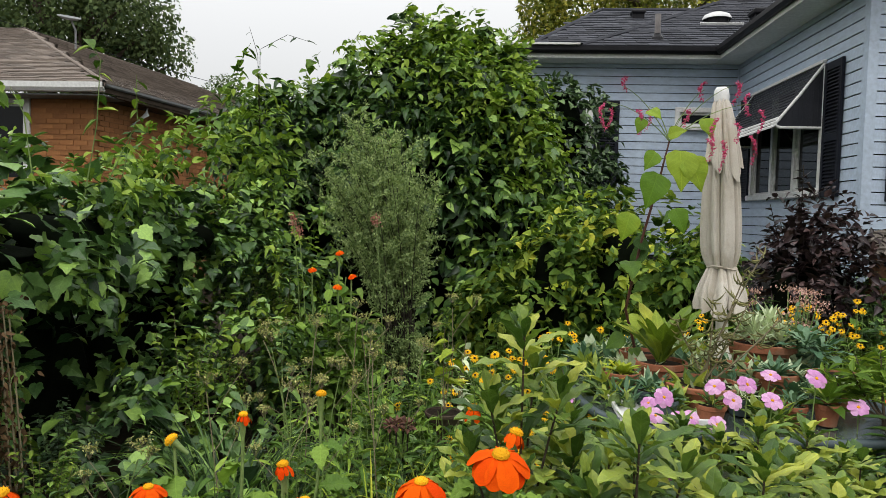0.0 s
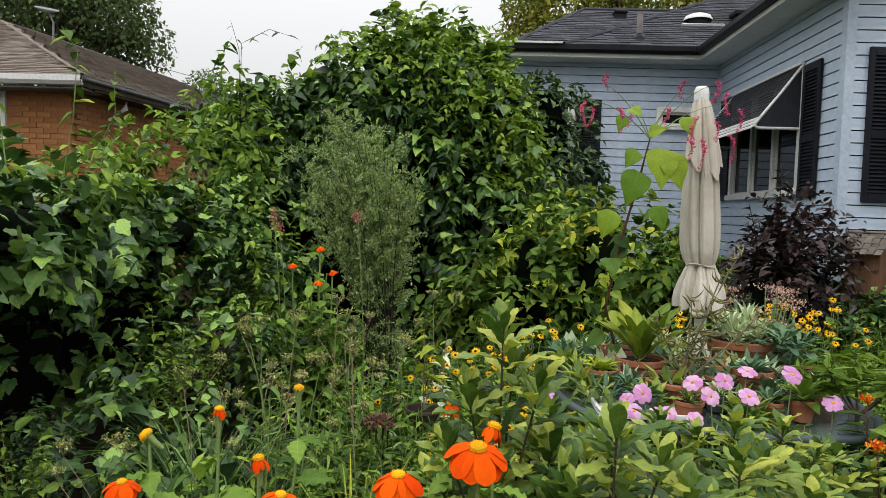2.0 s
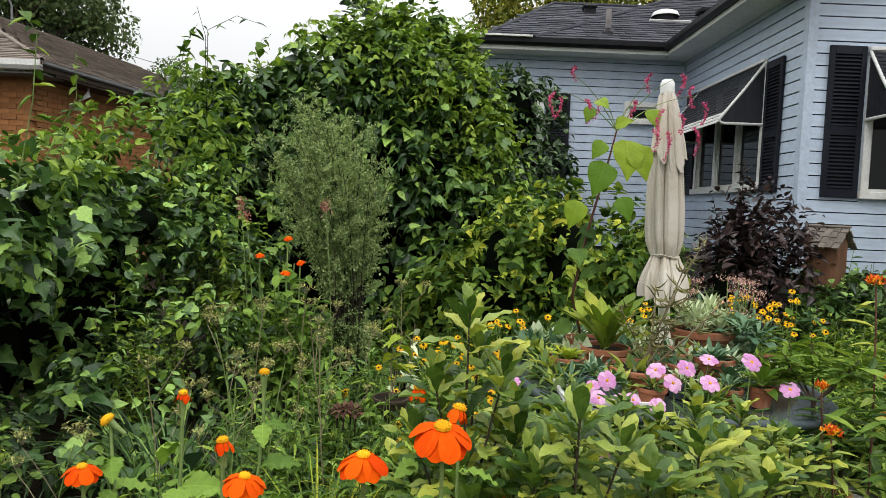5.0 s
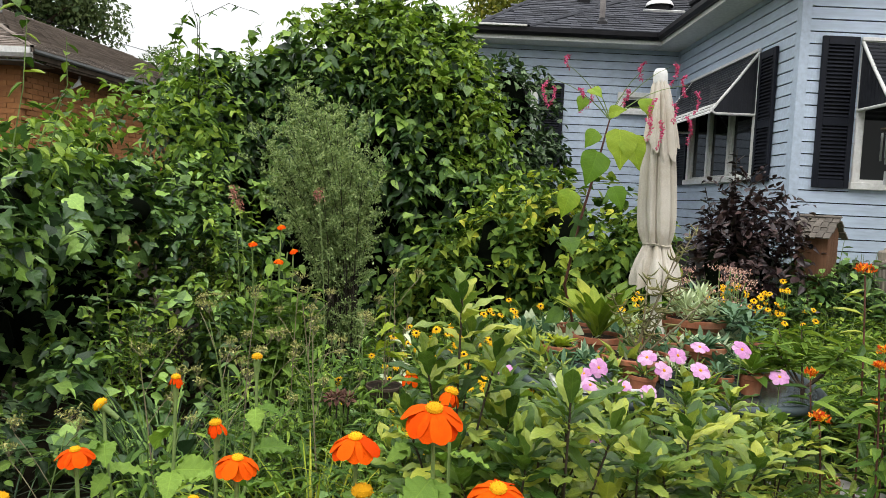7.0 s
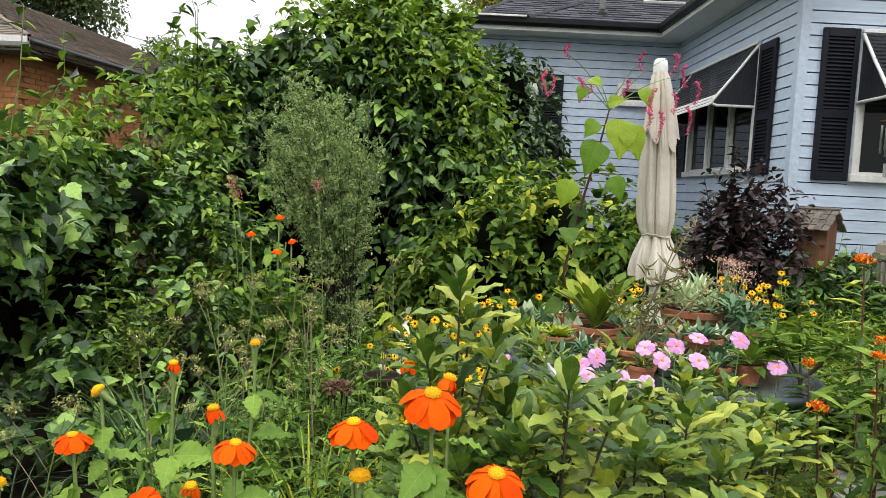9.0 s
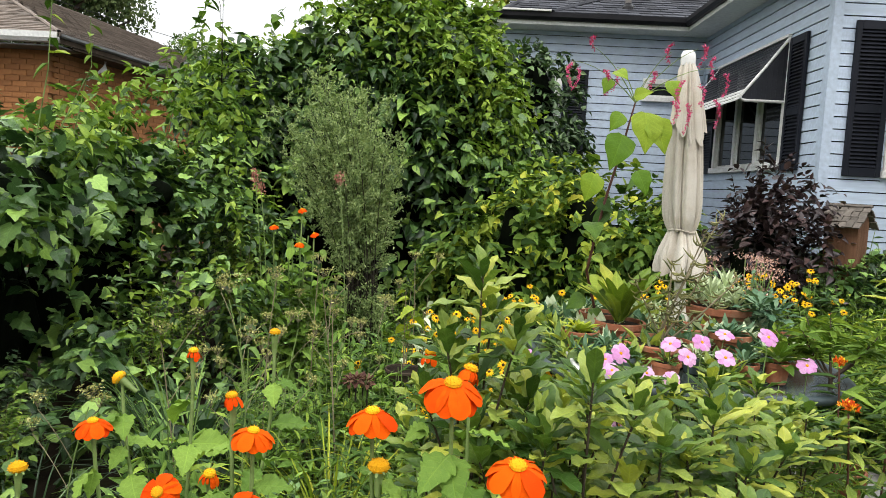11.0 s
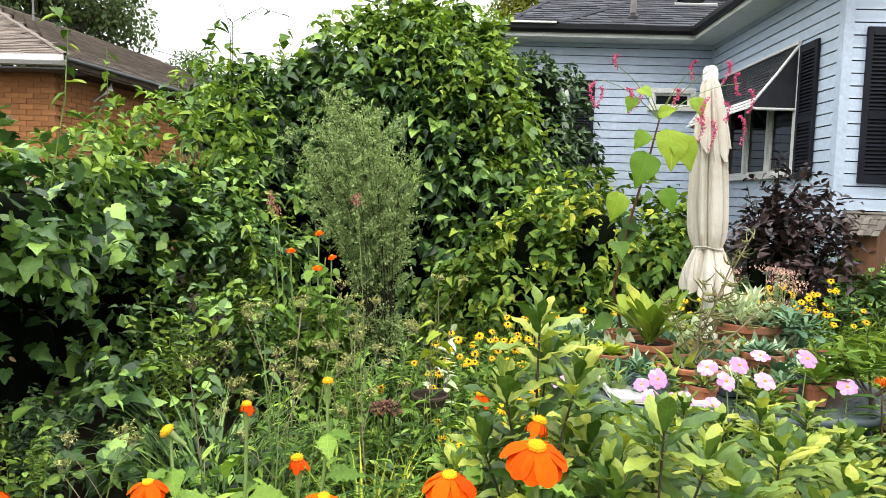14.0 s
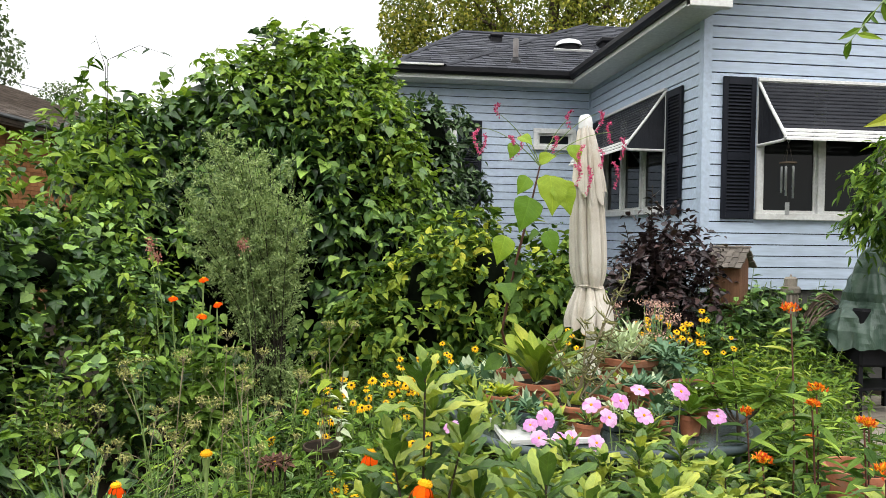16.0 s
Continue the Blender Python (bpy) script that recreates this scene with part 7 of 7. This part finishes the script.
def grass(cx, cy, n, length, mat, seed, label, spread=0.12):
    rng = np.random.default_rng(seed)
    t = thing("grass_clump", label, "grass", (cx, cy, 0), group="grass clumps")
    bl = []
    a = rng.uniform(0, 6.28, n)
    for i in range(n):
        o = np.array([math.cos(a[i]), math.sin(a[i]), 0])
        L = length * rng.uniform(0.6, 1.1)
        out = rng.uniform(0.25, 0.85)
        k = np.linspace(0, 1, 6)[:, None]
        pts = o * spread * rng.uniform(0, 1) + o * (L * out * k ** 1.3) + np.array([0, 0, 1.0]) * (L * (k * 0.95 - 0.62 * out * k ** 3))
        side = np.array([-o[1], o[0], 0]) * rng.uniform(0.0035, 0.006)
        w = np.array([0.8, 1, 1, 0.85, 0.55, 0.05])[:, None]
        V = np.empty((18, 3))
        V[0::3], V[1::3], V[2::3] = pts - side * w, pts - np.array([0, 0, 0.002]), pts + side * w
        T = np.array([(3 * j + s, 3 * j + s + 1, 3 * j + s + 4, 3 * j + s + 3) for j in range(5) for s in (0, 1)])
        bl.append((V, T))
    tagged(part("foliage", joined(bl), M[mat], t), kind="stuff")
    part("crown", lathe([(spread * 0.9, -0.02), (spread * 0.6, 0.05), (0.0, 0.08)], 10, 0.1), M["l_dry"], t, "brown old leaf bases")
    return t


grass(-0.17, 2.0, 70, 0.75, "l_mound", 400, "clump of arching dark green sedge", 0.15)
grass(-0.45, 2.45, 130, 0.8, "l_mound", 401, "clump of arching dark green sedge", 0.15)
grass(0.34, 1.85, 75, 0.75, "l_yellow", 402, "clump of arching yellow-green daylily leaves", 0.12)
grass(0.55, 2.3, 55, 0.6, "l_yellow", 403, "clump of arching yellow-green daylily leaves", 0.12)
grass(0.15, 1.6, 40, 0.62, "l_fern", 404, "clump of arching green daylily leaves", 0.12)
grass(0.95, 1.15, 200, 0.55, "l_fern", 405, "fine bright green grass under the whorled plants", 0.25)
grass(-0.75, 1.7, 40, 0.55, "l_dark", 406, "clump of arching dark green sedge", 0.15)
grass(1.25, 4.4, 80, 0.9, "l_rasp", 407, "upright green iris leaves", 0.2)

# ferny and leafy clumps by the house
fern_a = clump("ferny_clump", "bright green ferny foliage clump", "plant", 410, 16, 0.75, 0.32, 24, "lance", "l_fern", 0.12, up=0.3, group="ferny clumps")
fern_a.matrix_basis = pose(3.0, 3.45, 0)
fern_b = clump("leafy_clump", "yellow-green leafy clump beside the path", "plant", 411, 15, 0.7, 0.3, 22, "oval", "l_rasp", 0.085, up=0.3, group="leafy clumps")
fern_b.matrix_basis = pose(3.3, 3.65, 0)
for i, (x, y, s) in enumerate([(3.1, 3.25, 0.95), (3.55, 4.2, 1.1), (3.95, 4.7, 1.1), (3.05, 3.7, 1.0), (4.05, 5.1, 1.25), (3.75, 3.95, 0.95), (4.4, 4.55, 0.9), (3.2, 3.55, 0.9)]):
    copy_thing(fern_b, scaled(x, y, 0, i * 53, s))
for i, (x, y, s) in enumerate([(3.45, 3.9, 1.05), (3.7, 4.55, 1.1), (2.85, 4.0, 1.0), (3.2, 3.0, 0.95), (3.35, 4.35, 1.05), (4.1, 4.3, 1.0), (4.25, 5.0, 1.15), (3.9, 3.8, 0.9), (4.5, 4.8, 1.0), (2.75, 3.75, 0.95), (3.9, 5.3, 1.1)]):
    copy_thing(fern_a, scaled(x, y, 0, i * 61, s))
pk = thing("stonecrop", "pale pink stonecrop flower heads", "flower", (2.75, 4.2, 0))
rng = np.random.default_rng(420)
st = stemmed(420, 20, 1.06, 0.30, 0.1)
for p in st:
    part("stem", tube(p, 0.004, 5), M["green_stem"], pk)
P, D, N = along(st, 8, rng, 0.2, 0.3)
tagged(part("foliage", scatter("obov", P, D, N, 0.08), M["l_teal"], pk), kind="stuff")
for p in st:
    n = 60
    tagged(part("flower_head", scatter("tiny", p[-1] + rng.normal(size=(n, 3)) * np.array([0.036, 0.036, 0.014]), rng.normal(size=(n, 3)) + np.array([0, 0, 1]), rng.normal(size=(n, 3)), 0.02), M["stonecrop"], pk, "pale pink flat head"), kind="stuff")

# faded pink heads by the feathery bush, pale-leaved sapling, dry stalk, creepers and shoots
for i, (x, y, z) in enumerate([(-0.624, 4.0, 1.469), (-0.04, 3.9, 1.485), (-0.60, 4.05, 1.40)]):
    t = thing("faded_flower", "faded pink drooping flower head on a tall stalk", "flower", (x, y, 0), group="faded flower heads")
    rng = np.random.default_rng(430 + i)
    part("stalk", tube(bend((0.08, 0, -0.02), (0, 0, z), (0.02, 0, 0), 7), 0.003, 5), M["green_stem"], t)
    n = 70
    tagged(part("flower_head", scatter("ovate", np.array([0, 0, z - 0.02]) + rng.normal(size=(n, 3)) * np.array([0.014, 0.012, 0.024]), rng.normal(size=(n, 3)) + np.array([0, 0, -1.2]), rng.normal(size=(n, 3)), 0.018), M["faded_pink"], t, "faded pink head"), kind="stuff")
sap = clump("pale_sapling", "slim sapling with pale blue-green leaves", "plant", 440, 5, 1.05, 0.22, 6, "ovate", "l_grey", 0.09, "dry_stem", 0.004, 0.4, 0.6)
sap.matrix_basis = pose(0.55, 3.05, 0)
sap2 = clump("yellowing_sapling", "thin sapling with yellowing leaves in a dark pot", "plant", 441, 3, 0.5, 0.08, 5, "ovate", "l_yellow", 0.11, "dry_stem", 0.003, 0.3, 0.3)
sap2.matrix_basis = pose(0.52, 2.75, 0.54)
for i, (x, y, z) in enumerate([(0.31, 2.6, 0.50), (0.36, 2.64, 0.48), (0.27, 2.66, 0.47), (0.33, 2.7, 0.47)]):
    rosette("burgundy_rosette", "burgundy rosette of a low leafy perennial", (x, y, z), 22, 0.042, "oval", "l_burgundy", (-0.2, 1.3), 600 + i, up=0.03)
    stalk(bpy.context.scene.objects["burgundy_rosette" + (".%03d" % i if i else "")], (0, 0, -z - 0.02), (0, 0, 0.01), 0.004, "dark_stem")
ds = thing("dead_stalk", "brown dead stalk hung with withered leaves", "plant", (-1.08, 1.92, 0))
rng = np.random.default_rng(450)
for i in range(3):
    part("stalk", tube(bend((0.02 * i - 0.03, 0.01 * i, -0.02), (-0.10 + 0.02 * i, 0.01 * i, 1.16 - 0.05 * i), (0.012, 0, 0), 10), np.linspace(0.005, 0.003, 10), 6), M["dry_stem"], ds)
n = 330
zz = rng.uniform(0.35, 1.16, n)
PP = np.stack([-0.09 * zz + 0.0 + rng.normal(size=n) * (0.012 + 0.026 * zz), rng.normal(size=n) * 0.03, zz], 1)
tagged(part("withered_foliage", scatter("ovate", PP, rng.normal(size=(n, 3)) * 0.5 + np.array([0, 0, -1]), rng.normal(size=(n, 3)), rng.uniform(0.015, 0.04, n)), M["l_dry"], ds), kind="stuff")
cr_a = clump("creeper", "light green small-leaved creeper climbing in front of the hedge", "vine", 460, 9, 1.0, 0.2, 44, "oval", "l_fern", 0.058, "dry_stem", 0.002, 0.3, 0.1, group="creepers", single=True)
cr_a.matrix_basis = pose(-0.92, 3.0, 0)
for i, (x, y, s) in enumerate([(-0.98, 1.9, 0.7), (-0.85, 3.5, 0.8), (-0.8, 4.3, 1.1), (-1.0, 4.8, 1.3)]):
    copy_thing(cr_a, scaled(x, y, 0, i * 77, s))
# darker leaf than the other creepers: hedge shade painted into the colour
cr_d = clump("creeper", "small-leaved creeper, leaf colour darkened for the hedge's shade", "vine", 461, 9, 0.95, 0.22, 36, "oval", "l_dark", 0.07, "dark_stem", 0.002, 0.3, 0.05, group="creepers", single=True)
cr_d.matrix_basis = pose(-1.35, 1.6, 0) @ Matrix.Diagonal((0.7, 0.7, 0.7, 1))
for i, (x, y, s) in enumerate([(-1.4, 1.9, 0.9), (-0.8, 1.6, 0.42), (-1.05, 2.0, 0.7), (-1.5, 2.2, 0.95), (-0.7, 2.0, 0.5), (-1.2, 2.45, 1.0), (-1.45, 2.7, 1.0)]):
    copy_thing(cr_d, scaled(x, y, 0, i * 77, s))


def shoot(pts, leaf, mat, size, per, seed, label, stem="green_stem"):
    rng = np.random.default_rng(seed)
    t = thing("vine_shoot", label, "vine", tuple(pts[0]), group="vine shoots")
    q = np.array(pts, float)
    fine = np.concatenate([bend(a, b, (0, 0, 0), 6)[:-1] for a, b in zip(q, q[1:])] + [q[-1:]]) - q[0]
    part("stem", tube(fine, np.linspace(0.004, 0.0015, len(fine)), 5), M[stem], t)
    P, D, N = along([fine], per, rng, 0.05, 0.15)
    D = unit(D + np.array([0, 0, -0.35]))
    leaf_parts(t, leaf, mat, P, D, unit(N + np.array([0, -0.4, 0.6])), size * rng.uniform(0.6, 1.15, len(P)))


thicket("bramble_spray", "arching grey-green bramble sprays at the near end of the hedge", "vine", [(-1.15, 1.15, 0.96, 0.2, 0.16, 0.1), (-0.98, 1.05, 0.9, 0.12, 0.1, 0.06)], 26, "oval", "l_grape", 0.062, 63, 0.05, 0.03, 9.0, 0.1, core_in=9, per=8, twig=0.3, pieces=60, near=lambda P: P[:, 1])
shoot([(-1.5, 3.0, 1.5), (-1.42, 3.0, 1.95), (-1.40, 3.0, 2.30), (-1.46, 2.95, 2.42)], "ovate", "l_rasp", 0.11, 14, 470, "long bright vine shoot standing above the hedge")
shoot([(-1.5, 3.2, 1.6), (-1.3, 3.2, 2.0), (-1.28, 3.15, 2.25)], "ovate", "l_fern", 0.10, 12, 471, "bright vine shoot above the hedge")
shoot([(-1.5, 2.6, 1.6), (-1.55, 2.6, 1.95), (-1.62, 2.6, 2.08)], "ovate", "l_bright", 0.10, 7, 472, "yellow-green vine shoot above the hedge")
shoot([(-1.7, 5.4, 1.9), (-1.62, 5.4, 2.5), (-1.55, 5.4, 2.8), (-1.45, 5.4, 2.98)], "oval", "l_mid", 0.12, 26, 473, "dark-leaved vine shoot against the sky")
shoot([(-1.75, 5.3, 1.9), (-1.8, 5.3, 2.4), (-1.68, 5.3, 2.62)], "oval", "l_mid", 0.11, 18, 474, "dark-leaved vine shoot against the sky")
shoot([(-1.5, 5.8, 2.1), (-1.4, 5.5, 2.95), (-1.15, 5.5, 3.08), (-0.95, 5.5, 3.02)], "lance", "l_dark", 0.10, 9, 475, "thin twig with sparse narrow leaves against the sky", "dark_stem")
shoot([(-1.5, 5.8, 2.1), (-1.42, 5.5, 2.9), (-1.5, 5.5, 3.15)], "lance", "l_dark", 0.09, 5, 476, "thin twig with sparse narrow leaves against the sky", "dark_stem")
for i, (x, y) in enumerate([(-1.62, 4.0), (-1.5, 4.5), (-1.6, 3.5), (-1.4, 4.9), (-1.7, 1.6), (-1.5, 2.2), (-1.55, 1.2)]):
    shoot([(x, y, 1.5), (x + 0.1, y, 1.85 + 0.05 * (i % 3)), (x + 0.2, y - 0.1, 2.0 + 0.06 * (i % 2))], "ovate", "l_bright" if i % 2 else "l_rasp", 0.10, 13, 480 + i, "light green vine shoot on top of the hedge")
for i, (x, z) in enumerate([(-0.8, 2.95), (-0.3, 3.15), (0.2, 3.25), (0.6, 3.2), (-0.05, 3.25), (0.9, 3.05), (-1.2, 2.75)]):
    shoot([(x, 6.4, z), (x + 0.08 * math.sin(i), 6.35, z + 0.2), (x + 0.15 * math.cos(i), 6.3, z + 0.38)], "lance" if i < 2 else "heart", "l_bright" if i > 1 else "l_grey", 0.11, 10, 490 + i, "young vine shoot on top of the mound")

thicket("ground_vine", "dark heart-leaved vine creeping over the ground by the hedge", "vine", [(-0.75, 1.9, 0.12, 0.42, 0.5, 0.30), (-0.35, 2.3, 0.15, 0.35, 0.4, 0.32), (-0.95, 2.6, 0.3, 0.3, 0.4, 0.42), (-0.55, 1.45, 0.08, 0.35, 0.35, 0.22)], 190, "cord", "l_mound", 0.085, 64, 0.15, 0.1, 7.0, 0.2, core_in=9, per=5, twig=0.2, pieces=100, near=lambda P: P[:, 1] - P[:, 2])

# leafy branch at the house, hanging sprays
thicket("wisteria_bush", "green leafy climber beside the gable window", "bush", [(4.78, 4.35, 1.78, 0.22, 0.3, 0.22), (5.0, 4.3, 1.82, 0.3, 0.4, 0.24), (5.15, 4.4, 2.1, 0.32, 0.4, 0.36)], 300, "lance", "l_mid", 0.14, 26, 0.3, 0.12, 7.0, 0.5, core_mat="dark_stem", per=7, twig=0.26)
yv = thicket("young_vine", "fresh yellow-green creeper spilling over the hedge front", "vine", [(-1.3, 1.42, 1.16, 0.14, 0.2, 0.2), (-1.28, 1.2, 1.05, 0.12, 0.18, 0.2)], 120, "oval", "l_bright", 0.055, 28, 0.12, 0.08, 9.0, 0.2, core_mat="dark_stem", core_in=9, twig=0.14)
for x, y, z in ((-1.35, 1.5, 0.98), (-1.3, 1.2, 0.86)):
    part("stem", tube(bend((x - 0.5, y, z), (x, y, z + 0.15), (0.03, 0.02, 0), 7), 0.004, 5), M["dark_stem"], yv)
shoot([(3.35, 2.3, 2.95), (3.05, 2.15, 2.75), (2.75, 2.0, 2.5), (2.60, 2.0, 2.32)], "lance", "l_bright", 0.11, 20, 500, "light green leafy spray hanging into view")
shoot([(3.35, 1.9, 2.5), (2.95, 1.75, 2.2), (2.65, 1.65, 2.02), (2.5, 1.6, 1.9)], "lance", "l_light", 0.17, 14, 501, "light green leafy branch with long leaves")
hb = thing("leaning_sapling", "slim sapling beside the path with light green sprays", "tree", (3.75, 2.2, 0))
part("trunk", tube([(0, 0, -0.05), (-0.05, 0, 1.2), (-0.2, 0.02, 2.2), (-0.4, 0.1, 2.95)], [0.03, 0.025, 0.015, 0.006], 7), M["bark"], hb, smooth=True)
part("branch", tube([(-0.2, 0.02, 2.2), (-0.3, -0.15, 2.4), (-0.4, -0.3, 2.5)], [0.01, 0.007, 0.005], 6), M["bark"], hb)

# low planting between the taller things
kinds = [
    clump("border_plant", "leafy green border perennial", "plant", 510, 14, 0.62, 0.2, 11, "lance", "l_mid", 0.12, group="border perennials"),
    clump("border_plant", "light green border perennial with oval leaves", "plant", 511, 11, 0.55, 0.19, 11, "oval", "l_tith", 0.10, group="border perennials"),
    clump("border_plant", "dark green border perennial with broad leaves", "plant", 512, 11, 0.5, 0.2, 11, "oval", "l_grape", 0.11, group="border perennials"),
    clump("border_plant", "fine-leaved bright green border perennial", "plant", 513, 18, 0.6, 0.18, 22, "strap", "l_fern", 0.09, stem_r=0.002, group="border perennials"),
    clump("border_plant", "yellowing green border perennial", "plant", 514, 11, 0.58, 0.18, 12, "lance", "l_rasp", 0.10, group="border perennials"),
]
first = [False] * 5
rng = np.random.default_rng(520)
for gx_ in np.arange(-1.35, 3.9, 0.25):
    for gy_ in np.arange(0.35, 5.4, 0.25):
        x, y = gx_ + rng.uniform(-0.1, 0.1), gy_ + rng.uniform(-0.1, 0.1)
        pick, s, turn = rng.random(), rng.uniform(0.75, 1.15), rng.uniform(0, 360)
        if TX0 - 0.05 < x < TX1 + 0.1 and TY0 - 0.05 < y < TY1 + 0.1:
            continue
        if x > 2.05 and 1.5 < y < 3.6 and x < 3.1:
            continue
        if x < -0.3 and y > 1.0 or x < 0.0 and pick > 0.6 and y > 1.0:
            continue
        if x < -0.75 or x > 2.3 and y < 2.3 or (x > 1.75 and y < 1.7) or (x < -0.9 and y < 0.8):
            continue
        if y > 3.4 and pick > 0.72 or 1.0 < x < 2.0 and 1.05 < y < 1.8:
            continue
        if abs(x + 0.0) < 0.2 and abs(y - 4.4) < 0.2:
            continue
        w = [0.27, 0.25, 0.25, 0.08, 0.15]
        if x < -0.4:
            w, s = [0.2, 0.05, 0.6, 0.02, 0.13], s * 0.7
        if y < 1.0 and x < 1.0:
            w, s = [0.2, 0.5, 0.1, 0.1, 0.1], s * 1.05
        k = int(np.searchsorted(np.cumsum(w), pick * sum(w)))
        k = min(k, 4)
        m = scaled(x, y, 0, turn, s)
        if not first[k]:
            kinds[k].matrix_basis = m
            first[k] = True
        else:
            o = copy_thing(kinds[k], Matrix())
            o.matrix_basis = m

for i, (x, y, s) in enumerate([(0.40, 2.56, 0.9), (0.56, 2.56, 0.92), (0.24, 2.62, 0.85), (0.68, 2.68, 0.95), (0.5, 2.45, 0.85), (0.3, 2.45, 0.8), (0.62, 2.45, 0.85)]):
    o = copy_thing(kinds[(4, 0, 1, 4, 0, 2, 1)[i]], Matrix())
    o.matrix_basis = scaled(x, y, 0, i * 71, s, s * 1.1)

# planting against the foundation and round the table
found = clump("foundation_plant", "broad-leaved green shrub against the house foundation", "shrub", 530, 18, 0.95, 0.34, 18, "oval", "l_grape", 0.13, group="foundation shrubs")
found.matrix_basis = pose(4.55, 5.15, 0)
for i, (x, y, s) in enumerate([(3.95, 5.2, 1.0), (5.15, 5.55, 1.0), (5.6, 5.7, 0.95), (4.35, 5.65, 0.95), (2.9, 5.3, 1.0), (2.6, 5.7, 1.05), (3.0, 6.3, 1.1), (3.7, 6.4, 0.9), (2.9, 7.2, 1.2), (3.5, 7.6, 1.2), (4.95, 5.2, 0.8), (2.5, 6.6, 1.2), (3.95, 5.7, 1.2), (4.65, 5.66, 1.22), (5.0, 5.68, 1.2), (5.35, 5.66, 1.15), (4.8, 5.72, 1.15), (4.45, 5.45, 1.25), (4.85, 5.5, 1.25), (5.2, 5.42, 1.15), (4.15, 5.38, 1.38), (4.0, 5.3, 1.25), (4.65, 5.3, 1.1), (4.3, 5.25, 1.0), (3.75, 5.0, 0.95)]):
    copy_thing(found, scaled(x, y, 0, i * 47, s))

for i, (x, y) in enumerate([(2.0, 1.8), (2.12, 1.84)]):
    o = copy_thing(kinds[(0, 4, 1, 0, 4)[i]], Matrix())
    o.matrix_basis = scaled(x, y, 0, i * 97, 0.9, 1.15)
for i, (x, y, s) in enumerate([(-0.85, 1.55, 0.42), (-0.55, 1.3, 0.45), (-1.1, 1.55, 0.35)]):
    o = copy_thing(kinds[2], Matrix())
    o.matrix_basis = scaled(x, y, 0, i * 59, s * 1.2, s)
ps = clump("purple_shoot_clump", "upright purple shoots of a smoke bush", "bush", 540, 7, 2.0, 0.40, 34, "oval", "l_purple", 0.12, "dark_stem", 0.006, 0.45, 0.35, single=True)
ps.matrix_basis = pose(3.45, 5.45, 0)
ps2 = clump("purple_shoot_clump", "tall single purple shoot of a smoke bush", "bush", 541, 1, 2.75, 0.03, 60, "oval", "l_purple", 0.12, "dark_stem", 0.007, 0.5, 0.3, single=True)
ps2.matrix_basis = pose(3.32, 5.45, 0)
rng = np.random.default_rng(550)
for i in range(110):
    x, y = rng.uniform(TX0 - 0.02, TX1 + 0.02), rng.uniform(TY0 - 0.02, TY1)
    if math.hypot(x - UX, y - UY) < 0.12 or (abs(x - TCX) / 0.6) ** 3 + (abs(y - TCY) / 0.72) ** 3 > 1:
        continue
    t = thing("low_succulent", ("grey-green", "silver-grey", "light green")[i % 3] + " succulent cushion spreading on the table", "plant", (x, y, TZ - 0.008), group="table succulents")
    n, L = 34, rng.uniform(0.06, 0.11)
    a, el = np.arange(n) * 2.4, np.linspace(0.1, 1.35, n)
    D = np.stack([np.cos(a) * np.cos(el), np.sin(a) * np.cos(el), np.sin(el)], 1)
    P = np.stack([np.cos(a) * 0.03, np.sin(a) * 0.03, 0.06 * np.linspace(0, 1, n)], 1) + rng.normal(size=(n, 3)) * np.array([0.02, 0.02, 0.0])
    tagged(part("foliage", scatter(("ovate", "lance")[i % 2], P, D, np.stack([-D[:, 0], -D[:, 1], 1.2 - D[:, 2]], 1), L * rng.uniform(0.7, 1.2, n)), M[("l_teal", "l_grey", "l_light")[i % 3]], t), kind="stuff")
    part("crown", lathe([(0.03, 0.0), (0.02, 0.05), (0.0, 0.06)], 8), M["green_stem"], t)
for i in range(15):
    y = 2.0 + i * 0.1
    o = copy_thing(kinds[(0, 1, 4)[i % 3]], Matrix())
    o.matrix_basis = scaled(1.07 + 0.06 * math.sin(i * 2.1), y, 0, i * 83, 1.0, 1.25 + 0.1 * math.sin(i * 1.3))
for i in range(9):
    x = 1.1 + i * 0.1
    o = copy_thing(kinds[(1, 3, 0)[i % 3]], Matrix())
    o.matrix_basis = scaled(x, 1.88 + 0.05 * math.sin(i * 1.9), 0, i * 67, 0.95, 1.3 + 0.1 * math.sin(i * 2.3))
